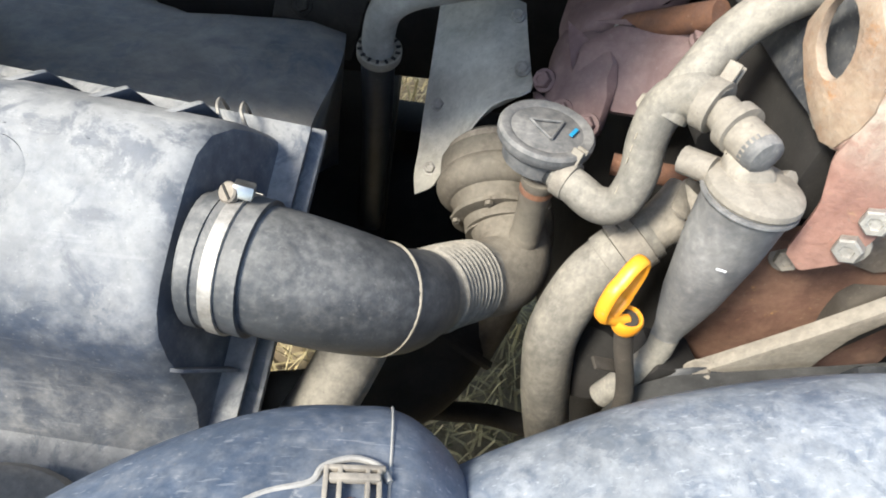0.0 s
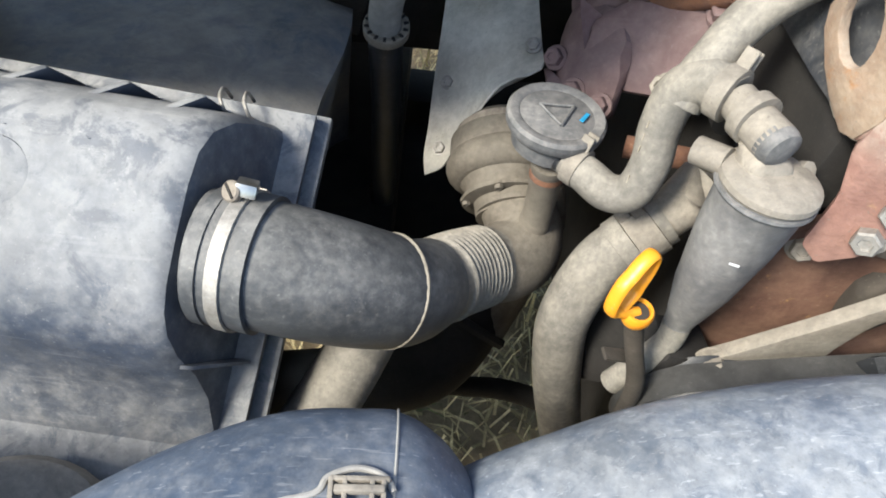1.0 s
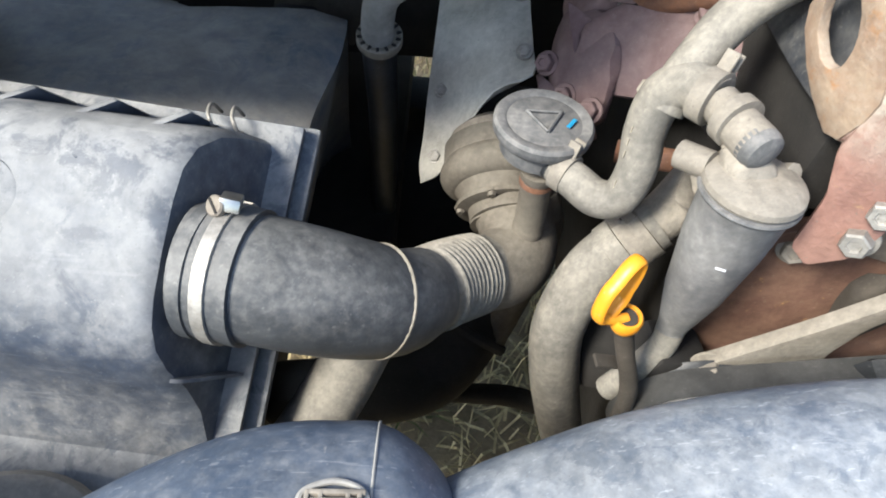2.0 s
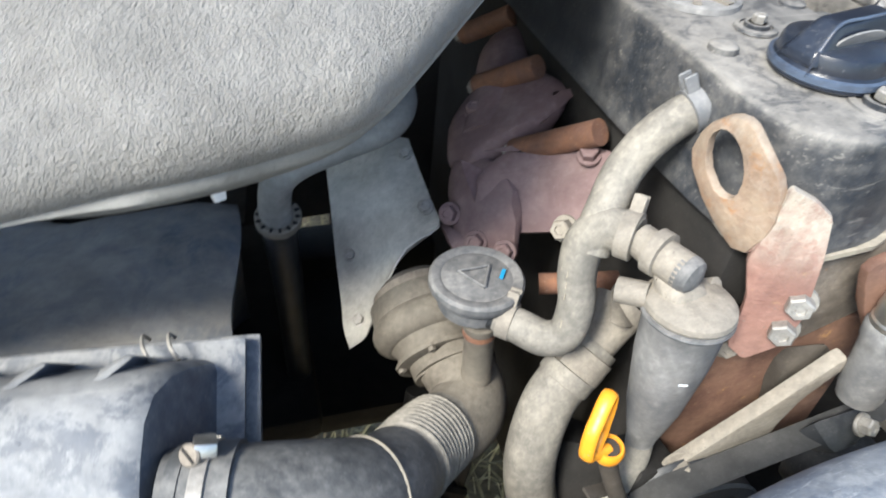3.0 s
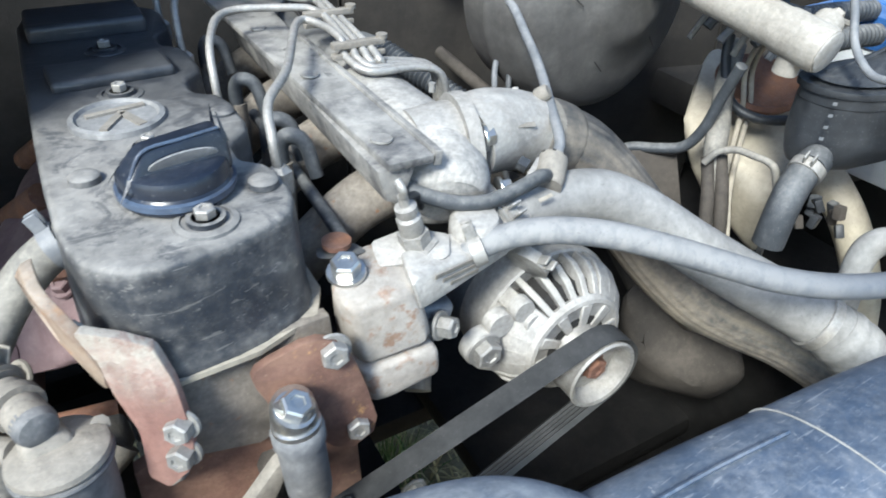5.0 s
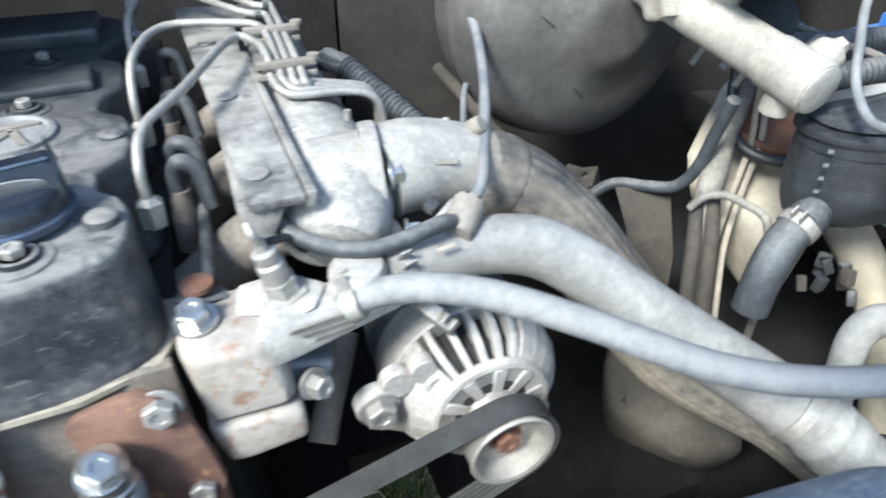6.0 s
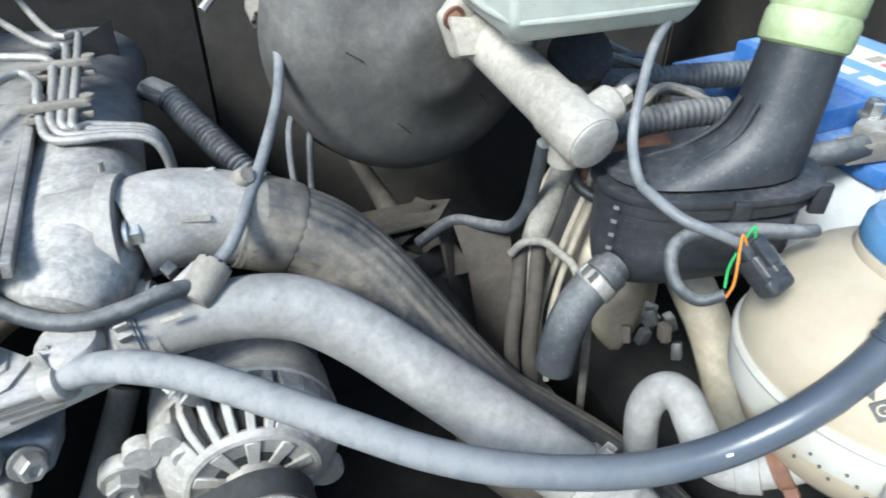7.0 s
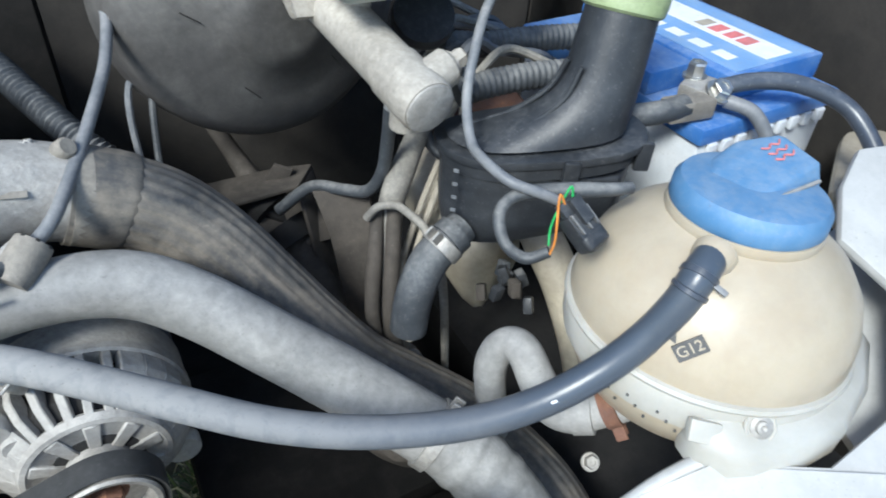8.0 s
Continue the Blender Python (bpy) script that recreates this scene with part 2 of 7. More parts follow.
GRNW = mat("green_wire_insulation", (0.05, 0.45, 0.12), None, 0.1, 0.4, bump=0)
ORGW = mat("orange_wire_insulation", (0.75, 0.28, 0.05), None, 0.1, 0.4, bump=0)
CYAN = mat("blue_paint_mark", (0.02, 0.30, 0.55), None, 0, 0.5, bump=0)
INK = mat("dark_print", (0.10, 0.10, 0.10), None, 0, 0.6, bump=0)
GREYW = mat("grey_cable", (0.13, 0.138, 0.15), (0.18, 0.185, 0.195), 0.42, 0.5, dust_col=(0.36, 0.355, 0.34), bump=0.03, mottle=0.25)
BLUEHOSE = mat("blue_black_hose", (0.045, 0.055, 0.075), (0.06, 0.07, 0.09), 0.34, 0.32, scale=16, dust_col=(0.36, 0.36, 0.36), bump=0.06, mottle=0.25)
VENTHOSE = mat("vent_hose_rubber", (0.055, 0.07, 0.095), (0.075, 0.088, 0.11), 0.85, 0.32, scale=16, dust_col=(0.265, 0.263, 0.258), bump=0.06, fade=(0.62, 0.93), wear=0.15, mottle=0.25)
MCAST = mat("dust_white_casting", (0.36, 0.335, 0.295), (0.29, 0.265, 0.23), 0.6, 0.75, 0.1, 32, 0.3, dust_col=(0.47, 0.44, 0.39), spots=(0.17, 0.15, 0.13), spot_at=0.67)
TAN = mat("tan_dusty_plastic", (0.38, 0.34, 0.27), (0.30, 0.27, 0.22), 0.5, 0.7)
SOIL = mat("dry_soil", (0.26, 0.205, 0.135), (0.36, 0.29, 0.185), 0, 0.95, 0.0, 18, 0.8, spots=(0.13, 0.14, 0.06), spot_at=0.6)
STRAW = mat("straw", (0.62, 0.51, 0.29), (0.44, 0.36, 0.19), 0, 0.8, scale=30, spots=(0.24, 0.28, 0.09), spot_at=0.66, bump=0)
GRASS = mat("green_grass", (0.07, 0.12, 0.03), (0.16, 0.18, 0.06), 0, 0.7, scale=30, bump=0)
BLUECAST = mat("blue_grey_casting", (0.12, 0.14, 0.17), (0.17, 0.185, 0.21), 0.45, 0.5, 0.3, 30, 0.2, dust_col=(0.30, 0.31, 0.32), wear=0.5)


# ---- mesh tools ----
def V(*a):
    return Vector(a)


def frame_of(axis, ref=None):
    a = Vector(axis).normalized()
    r = Vector(ref) if ref else (Vector((0, 0, 1)) if abs(a.z) < 0.9 else Vector((0, 1, 0)))
    u = (r - a * r.dot(a)).normalized()
    return u, a.cross(u), a


def finish(bm, name, sharp=38):
    bmesh.ops.recalc_face_normals(bm, faces=bm.faces)
    me = bpy.data.meshes.new(name)
    bm.to_mesh(me)
    bm.free()
    me.polygons.foreach_set("use_smooth", [True] * len(me.polygons))
    me.set_sharp_from_angle(angle=radians(sharp))
    return me


def thing(name, base, label, category, group="", kind=""):
    ob = new(name)
    ob.empty_display_size = 0.02
    ob.location = base
    return tagged(ob, label, category, group, kind)


def part(name, bm, material, parent, label="", sharp=38):
    """Links a bmesh, built in world places, as one mesh under a thing or under a part."""
    ob = new(name, finish(bm, name, sharp))
    ob.data.materials.append(material)
    ob.parent = parent
    if parent.parent is None:
        ob.location = -parent.location
    return tagged(ob, label)


def solo(name, bm, material, label, category, group="", kind="", sharp=38):
    ob = new(name, finish(bm, name, sharp))
    ob.data.materials.append(material)
    return tagged(ob, label, category, group, kind)


def join(*bms):
    out = bmesh.new()
    for b in bms:
        me = bpy.data.meshes.new("tmp")
        b.to_mesh(me)
        b.free()
        out.from_mesh(me)
        bpy.data.meshes.remove(me)
    return out


def spline(pts, steps=7):
    """A smooth line through the points (each may carry radii after its place)."""
    p = np.array(pts, float)
    if len(p) < 3:
        return np.array([p[0] + (p[-1] - p[0]) * i / steps for i in range(steps + 1)])
    q = np.vstack([2 * p[0] - p[1], p, 2 * p[-1] - p[-2]])
    out = []
    for i in range(1, len(q) - 2):
        a, b, c, d = q[i - 1:i + 3]
        for k in range(steps):
            t = k / steps
            out.append(0.5 * (2 * b + (c - a) * t + (2 * a - 5 * b + 4 * c - d) * t * t + (3 * b - a - 3 * c + d) * t ** 3))
    out.append(q[-2])
    return np.array(out)


def sweep(pts, r=None, n=16, steps=7, up=None, cap=True, wave=None, lump=0.0, flute=None):
    """A tube along a smooth line. pts: (x, y, z) with r given, (x, y, z, r) or (x, y, z, half width, half height) with up.
    wave: (pitch, depth, start, end) rings along the length; lump: unevenness of the radius."""
    rows = [tuple(p) if len(p) > 3 else (*p, r) for p in pts]
    line = spline(rows, steps)
    if wave:
        seg = np.linalg.norm(np.diff(line[:, :3], axis=0), axis=1)
        s = np.concatenate([[0], np.cumsum(seg)])
        fine = np.unique(np.concatenate([s, np.arange(wave[2], min(wave[3], s[-1]), wave[0] / 6)]))
        line = np.stack([np.interp(fine, s, line[:, k]) for k in range(line.shape[1])], 1)
        s = fine
    bm = bmesh.new()
    prev, u = None, None
    rings = []
    for i, row in enumerate(line):
        c = Vector(row[:3])
        t = (Vector(line[min(i + 1, len(line) - 1)][:3]) - Vector(line[max(i - 1, 0)][:3])).normalized()
        if up is not None:
            w = t.cross(Vector(up)).normalized()
            u = w.cross(t).normalized()
            a, b = w, u
        else:
            if u is None:
                u = frame_of(t)[0]
            else:
                u = prev.rotation_difference(t) @ u
                u = (u - t * u.dot(t)).normalized()
            a, b = u, t.cross(u)
        prev = t
        ra = row[3]
        rb = row[4] if len(row) > 4 else ra
        k = 1.0
        if wave and wave[2] <= s[i] <= wave[3]:
            k = 1 + wave[1] / ra * (0.5 - 0.5 * math.cos(2 * math.pi * (s[i] - wave[2]) / wave[0]))
        if lump:
            k *= 1 + lump * noise.noise(c * 18)
        ring = []
        for j in range(n):
            th = 2 * math.pi * j / n
            kk = k * (1 + flute[1] / ra * math.cos(flute[0] * th)) if flute else k
            ring.append(bm.verts.new(c + (a * (math.cos(th) * ra) + b * (math.sin(th) * rb)) * kk))
        rings.append(ring)
    uv = bm.loops.layers.uv.new("UVMap")
    run = 0.0
    for i, (q0, q1) in enumerate(zip(rings, rings[1:])):
        step = float(np.linalg.norm(line[i + 1][:3] - line[i][:3]))
        for j in range(n):
            fc = bm.faces.new((q0[j], q0[(j + 1) % n], q1[(j + 1) % n], q1[j]))
            for lp_, at_ in zip(fc.loops, ((j, run), (j + 1, run), (j + 1, run + step), (j, run + step))):
                lp_[uv].uv = (at_[0] / n, at_[1])
        run += step
    if cap:
        bm.faces.new(rings[0][::-1])
        bm.faces.new(rings[-1])
    return bm


def lathe(profile, at, axis=(0, 0, 1), n=28, ref=None, squash=1.0):
    """A turned form: (radius, height) pairs along the axis."""
    u, w, a = frame_of(axis, ref)
    at = Vector(at)
    bm = bmesh.new()
    rings = []
    for r, h in profile:
        if r < 1e-5:
            rings.append([bm.verts.new(at + a * h)])
        else:
            rings.append([bm.verts.new(at + a * h + u * (r * math.cos(2 * math.pi * j / n)) + w * (squash * r * math.sin(2 * math.pi * j / n))) for j in range(n)])
    for q0, q1 in zip(rings, rings[1:]):
        for j in range(n):
            k = (j + 1) % n
            if len(q0) == 1 and len(q1) == 1:
                continue
            if len(q0) == 1:
                bm.faces.new((q0[0], q1[k], q1[j]))
            elif len(q1) == 1:
                bm.faces.new((q0[j], q0[k], q1[0]))
            else:
                bm.faces.new((q0[j], q0[k], q1[k], q1[j]))
    for q in (rings[0], rings[-1]):
        if len(q) > 2:
            bm.faces.new(q)
    return bm


def loft(rings):
    """A closed body through rings with the same number of points."""
    bm = bmesh.new()
    vs = [[bm.verts.new(p) for p in r] for r in rings]
    for a, b in zip(vs, vs[1:]):
        for i in range(len(a)):
            j = (i + 1) % len(a)
            bm.faces.new((a[i], a[j], b[j], b[i]))
    bm.faces.new(vs[0][::-1])
    bm.faces.new(vs[-1])
    return bm


def rbox(c, size, turn=(0, 0, 0), bevel=0.003, seg=2, m=None):
    """A block with rounded edges."""
    bm = bmesh.new()
    bmesh.ops.create_cube(bm, size=1.0)
    bmesh.ops.scale(bm, vec=Vector(size), verts=bm.verts)
    if bevel:
        bmesh.ops.bevel(bm, geom=list(bm.edges), offset=bevel, segments=seg, affect="EDGES", profile=0.6)
    bmesh.ops.transform(bm, matrix=m if m is not None else pose(*c, *turn), verts=bm.verts)
    return bm


def basis(o, u, v):
    """A matrix with its x along u, y near v, at o."""
    u = Vector(u).normalized()
    w = u.cross(Vector(v)).normalized()
    v = w.cross(u)
    return Matrix(((u.x, v.x, w.x, o[0]), (u.y, v.y, w.y, o[1]), (u.z, v.z, w.z, o[2]), (0, 0, 0, 1)))


def hull(points, bevel=0.004, seg=2):
    """The convex body round some corners, its edges rounded."""
    bm = bmesh.new()
    for p in points:
        bm.verts.new(p)
    bmesh.ops.convex_hull(bm, input=bm.verts)
    bmesh.ops.dissolve_limit(bm, angle_limit=radians(4), verts=bm.verts, edges=bm.edges)
    if bevel:
        bmesh.ops.bevel(bm, geom=list(bm.edges), offset=bevel, segments=seg, affect="EDGES", profile=0.6)
    return bm


def slab(outline, thick, bevel=0.0012, hole=None):
    """A plate from corner points in space, given a thickness; hole: a ring with as many points as the outline."""
    pts = [Vector(p) for p in outline]
    nrm = Vector((0, 0, 0))
    for a, b in zip(pts, pts[1:] + pts[:1]):
        nrm += a.cross(b)
    nrm.normalize()
    bm = bmesh.new()
    o = [bm.verts.new(p) for p in pts]
    if hole:
        h = [bm.verts.new(Vector(p)) for p in hole]
        faces = [bm.faces.new((o[i], o[(i + 1) % len(o)], h[(i + 1) % len(h)], h[i])) for i in range(len(o))]
    else:
        faces = [bm.faces.new(o)]
    ext = bmesh.ops.extrude_face_region(bm, geom=faces)
    bmesh.ops.translate(bm, vec=-nrm * thick, verts=[g for g in ext["geom"] if isinstance(g, bmesh.types.BMVert)])
    bmesh.ops.recalc_face_normals(bm, faces=bm.faces)
    if bevel:
        edges = [e for e in bm.edges if len(e.link_faces) == 2 and e.calc_face_angle(0) > 0.6]
        bmesh.ops.bevel(bm, geom=edges, offset=bevel, segments=2, affect="EDGES", profile=0.6)
    return bm


def rounded(points, cut=0.3, times=2):
    """Cuts the corners of a closed outline, to round it."""
    p = [Vector(q) for q in points]
    for _ in range(times):
        out = []
        for a, b in zip(p, p[1:] + p[:1]):
            out += [a.lerp(b, cut), a.lerp(b, 1 - cut)]
        p = out
        cut = 0.27
    return p


def circle(c, r, axis, n=16, ref=None, ry=None):
    u, w, a = frame_of(axis, ref)
    return [Vector(c) + u * (r * math.cos(2 * math.pi * i / n)) + w * ((ry or r) * math.sin(2 * math.pi * i / n)) for i in range(n)]


def hexbolt(at, axis, r=0.0085, h=0.007, washer=True):
    """A hexagon head with its washer and a dished top."""
    b = lathe([(0, -0.001), (r * 0.97, -0.001), (r, 0.0004), (r, h * 0.86), (r * 0.86, h), (r * 0.5, h), (r * 0.45, h * 0.85), (0, h * 0.85)], at, axis, 6)
    if washer:
        return join(b, lathe([(0, -0.003), (r * 1.3, -0.003), (r * 1.35, -0.002), (r * 1.3, 0.0), (0, 0.0)], at, axis, 18))
    return b


def bolt(parent, at, axis, r=0.0085, h=0.007, material=None, label=""):
    return part("bolt", hexbolt(at, axis, r, h), material or STEEL, parent, label, 25)


def band(c, axis, r, width=0.010, thick=0.0012):
    """A flat ring round a hose."""
    return lathe([(r, -width / 2), (r + thick, -width / 2 + 0.0004), (r + thick, width / 2 - 0.0004), (r, width / 2)], c, axis, 32)


def spring_clamp(name, c, axis, r, label, ear=(0, 0, 1), material=None, group="hose clamps"):
    """A spring band clamp with two ears."""
    axis, ear = Vector(axis).normalized(), Vector(ear)
    ear = (ear - axis * ear.dot(axis)).normalized()
    th = thing(name, Vector(c), label, "hose clamp", group)
    part("band", band(c, axis, r, 0.011, 0.0014), material or DULLSTEEL, th)
    side = axis.cross(ear)
    for k in (-1, 1):
        m = basis(Vector(c) + ear * (r + 0.006) + side * 0.004 * k, side, axis)
        part("ear", rbox((0, 0, 0), (0.0022, 0.009, 0.012), bevel=0.0006, seg=1, m=m), material or DULLSTEEL, th)
    return th


def bar(c, u, v, w, h, t=0.0006):
    return rbox((0, 0, 0), (w, h, t), bevel=0, m=basis(c, u, v))


# ---- ground and the bay's walls ----
GZ = 0.25


def ground_sheet():
    bm = bmesh.new()
    xs = [-60, -8, -2, *np.linspace(-0.8, 2.0, 57), 3, 8, 60]
    ys = [-60, -8, -2, *np.linspace(-0.6, 2.2, 57), 3, 8, 60]
    grid = [[bm.verts.new((x, y, GZ + (0.035 * noise.noise((x * 7, y * 7, 0)) if abs(x) < 3 and abs(y) < 3 else 0))) for x in xs] for y in ys]
    for a, b in zip(grid, grid[1:]):
        for i in range(len(a) - 1):
            bm.faces.new((a[i], a[i + 1], b[i + 1], b[i]))
    return bm


solo("ground", ground_sheet(), SOIL, "dry soil with dead grass below the engine", "ground", kind="structure")


def straw_bed():
    rng = random.Random(5)
    verts, faces = [], []
    for _ in range(7000):
        x, y = rng.uniform(-0.4, 1.5), rng.uniform(-0.1, 1.9)
        a, l, rise = rng.uniform(0, 6.283), rng.uniform(0.03, 0.11), rng.uniform(0.0, 0.05) if rng.random() < 0.85 else rng.uniform(0.05, 0.1)
        w = rng.uniform(0.0012, 0.0034)
        z = GZ + rng.uniform(0.0, 0.03)
        dx, dy = math.cos(a), math.sin(a)
        k = len(verts)
        verts += [(x - dy * w, y + dx * w, z), (x + dy * w, y - dx * w, z),
                  (x + dx * l * 0.5 + dy * w, y + dy * l * 0.5 - dx * w, z + rise), (x + dx * l * 0.5 - dy * w, y + dy * l * 0.5 + dx * w, z + rise),
                  (x + dx * l, y + dy * l, z + rise * rng.uniform(0.2, 1.3))]
        faces += [(k, k + 1, k + 2, k + 3), (k + 3, k + 2, k + 4)]
    me = bpy.data.meshes.new("dead_grass")
    me.from_pydata(verts, [], faces)
    me.materials.append(STRAW)
    return me


def grass_tuft(cx, cy, count, seed):
    """Thin upright blades in a loose bunch."""
    rng = random.Random(seed)
    verts, faces = [], []
    for _ in range(count):
        a, lean, h = rng.uniform(0, 6.283), rng.uniform(0.02, 0.09), rng.uniform(0.06, 0.15)
        x, y, w = cx + rng.gauss(0, 0.02), cy + rng.gauss(0, 0.02), rng.uniform(0.0012, 0.003)
        dx, dy, k = math.cos(a), math.sin(a), len(verts)
        verts += [(x - dy * w, y + dx * w, GZ - 0.01), (x + dy * w, y - dx * w, GZ - 0.01), (x + dx * lean * 0.4 + dy * w, y + dy * lean * 0.4 - dx * w, GZ + h * 0.6),
                  (x + dx * lean * 0.4 - dy * w, y + dy * lean * 0.4 + dx * w, GZ + h * 0.6), (x + dx * lean, y + dy * lean, GZ + h)]
        faces += [(k, k + 1, k + 2, k + 3), (k + 3, k + 2, k + 4)]
    me = bpy.data.meshes.new("grass_tuft")
    me.from_pydata(verts, [], faces)
    me.materials.append(GRASS)
    return me


for cx, cy, count, seed in ((0.685, 0.790, 60, 1), (0.725, 0.750, 30, 2), (0.04, 0.57, 40, 3)):
    tagged(new("grass_tuft", grass_tuft(cx, cy, count, seed)), "small tuft of green grass in dry straw", "grass", kind="stuff")
tagged(new("dead_grass", straw_bed()), "flattened dry grass and straw with green blades", "grass", kind="stuff")

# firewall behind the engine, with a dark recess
# bulkhead coloured near-black to hold the shade behind the engine
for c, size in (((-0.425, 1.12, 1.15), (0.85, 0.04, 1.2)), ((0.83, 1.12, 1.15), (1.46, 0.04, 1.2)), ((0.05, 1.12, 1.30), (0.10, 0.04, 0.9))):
    solo("wall_back", rbox(c, size, bevel=0.004), DARK, "bulkhead behind the engine, near-black for its shade", "bulkhead", kind="structure")
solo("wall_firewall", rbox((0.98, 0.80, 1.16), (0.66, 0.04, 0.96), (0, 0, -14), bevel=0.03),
     FIRE, "dust-covered sheet-metal firewall, darkened for shade", "firewall", kind="structure")
# inner wing at the air filter's side
wing = bmesh.new()
gx = np.linspace(-0.95, -0.058, 30)
gy = np.linspace(0.44, 1.1, 56)
gridv = []
for y in gy:
    row = []
    for x in gx:
        z = 1.045 - 0.03 * math.sin((x + 0.9) * 5) * (y - 0.3) + 0.012 * noise.noise((x * 6, y * 6, 1)) - 0.3 * max(0.0, (x + 0.09))
        z += 0.10 * max(0.0, (-0.42 - x)) - min(0.35, 3.0 * max(0.0, y - 0.652 - 0.6 * max(0.0, -0.22 - x)))
        edge = 0.008 * math.sin(y * 23)
        row.append(wing.verts.new((x + (edge if x > -0.07 else 0), y, z)))
    gridv.append(row)
for a, b in zip(gridv, gridv[1:]):
    for i in range(len(a) - 1):
        wing.faces.new((a[i], a[i + 1], b[i + 1], b[i]))
low = [wing.verts.new((r[-1].co.x - 0.10, r[-1].co.y, 0.55)) for r in gridv]
for i in range(len(gridv) - 1):
    wing.faces.new((gridv[i][-1], low[i], low[i + 1], gridv[i + 1][-1]))
solo("inner_wing", wing, WINGM, "blue-grey dusty pressed-steel inner wing", "inner wing", kind="structure", sharp=50)
# rail coloured near-black, for the dark gap behind the wing
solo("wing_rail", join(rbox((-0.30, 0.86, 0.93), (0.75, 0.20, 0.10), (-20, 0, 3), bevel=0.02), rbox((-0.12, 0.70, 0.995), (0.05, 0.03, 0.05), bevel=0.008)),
     DARK, "rail behind the inner wing, near-black for its shade", "rail", kind="structure")
wbr = thing("wing_bracket", (-0.09, 0.74, 0.98), "grimy brown bracket with a bolt behind the wing", "bracket")
part("plate", slab([(-0.150, 0.690, 0.985), (-0.050, 0.690, 0.985), (-0.030, 0.740, 1.075), (-0.140, 0.745, 1.075)], 0.006, 0.002), GRIME, wbr)
part("bolt", hexbolt(V(-0.113, 0.714, 1.036), V(0, -0.85, 0.5), 0.010, 0.010), GRIME, wbr, sharp=25)
scap = thing("strut_mount", (-0.455, 0.555, 1.03), "round black rubber strut mount on the inner wing", "strut mount")
part("dome", lathe([(0, 0.052), (0.022, 0.050), (0.040, 0.040), (0.050, 0.022), (0.053, 0.004), (0.050, -0.004), (0, -0.004)], (-0.455, 0.545, 1.058), V(0, -0.1, 1), 36), RUBBER, scap)
part("flange", lathe([(0.050, 0.0), (0.064, 0.0), (0.066, 0.004), (0.064, 0.008), (0.050, 0.008)], (-0.455, 0.545, 1.056), V(0, -0.1, 1), 36), RUBBER, scap)
# wing at the battery's side
solo("wing_panel_cream", join(hull([(0.955, 0.475, 1.20), (1.07, 0.56, 1.265), (1.12, 0.46, 1.25), (1.03, 0.335, 1.175), (0.975, 0.345, 1.14), (0.96, 0.44, 1.13), (1.10, 0.40, 1.05), (1.0, 0.34, 1.05)], 0.015, 3),
                              sweep([(1.05, 0.33, 1.18), (1.06, 0.28, 1.13), (1.07, 0.24, 1.06), (1.08, 0.22, 0.98)], 0.022, 10)),
     CREAM, "cream painted body panel, dusty with rust specks", "body panel", kind="structure")
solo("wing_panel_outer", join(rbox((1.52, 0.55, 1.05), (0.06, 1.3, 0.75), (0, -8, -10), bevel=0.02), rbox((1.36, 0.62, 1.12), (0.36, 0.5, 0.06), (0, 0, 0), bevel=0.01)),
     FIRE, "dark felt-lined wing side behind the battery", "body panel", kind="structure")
# near-black slabs added to hide the ground where only shade shows
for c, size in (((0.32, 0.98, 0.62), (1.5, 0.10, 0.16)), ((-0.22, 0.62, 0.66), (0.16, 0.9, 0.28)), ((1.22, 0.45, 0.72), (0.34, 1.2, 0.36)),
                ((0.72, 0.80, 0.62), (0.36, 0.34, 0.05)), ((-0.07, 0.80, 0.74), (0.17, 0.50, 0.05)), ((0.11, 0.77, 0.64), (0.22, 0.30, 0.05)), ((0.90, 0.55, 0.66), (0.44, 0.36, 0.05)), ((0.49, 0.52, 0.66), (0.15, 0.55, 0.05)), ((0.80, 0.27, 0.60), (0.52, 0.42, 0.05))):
    solo("shade_slab", rbox(c, size, bevel=0.02), DARK, "near-black slab under the engine, added to stand for shade", "chassis", kind="structure")
# near-black panels standing in for the shade under the ducts
solo("radiator_panel", rbox((0.45, 0.055, 0.80), (1.3, 0.05, 0.50), bevel=0.01), DARK, "radiator panel below the front ducts, near-black for shade", "radiator", kind="structure")
solo("radiator_panel", rbox((-0.28, 0.06, 1.0), (0.18, 0.12, 0.2), bevel=0.02), DARK, "filler panel beside the radiator, near-black for shade", "radiator", kind="structure")

# ---- air filter box ----
BN, BS = V(0, -0.59, 0.81), V(0, 0.81, 0.59)
BO = V(-0.048, 0.386, 1.12)


def bx(x, s, n):
    """A place on the filter box: along x, along its joint towards the rear, and out of the joint."""
    return BO + V(1, 0.0, 0.0) * x + BS * s + BN * n + BS * (-0.07 * x)


box = thing("air_filter_box", (-0.2, 0.28, 1.0), "large dusty blue-grey plastic air filter box with a ribbed rim", "air filter")
XL = -0.62
LID = [(-0.012, 0.004), (-0.016, 0.040), (-0.022, 0.066), (-0.034, 0.086), (-0.050, 0.0955), (-0.072, 0.0985), (-0.105, 0.0990), (-0.135, 0.0980), (-0.153, 0.0945), (-0.168, 0.087), (-0.182, 0.073), (-0.197, 0.050), (-0.216, 0.030), (-0.240, 0.016), (-0.262, 0.004)]


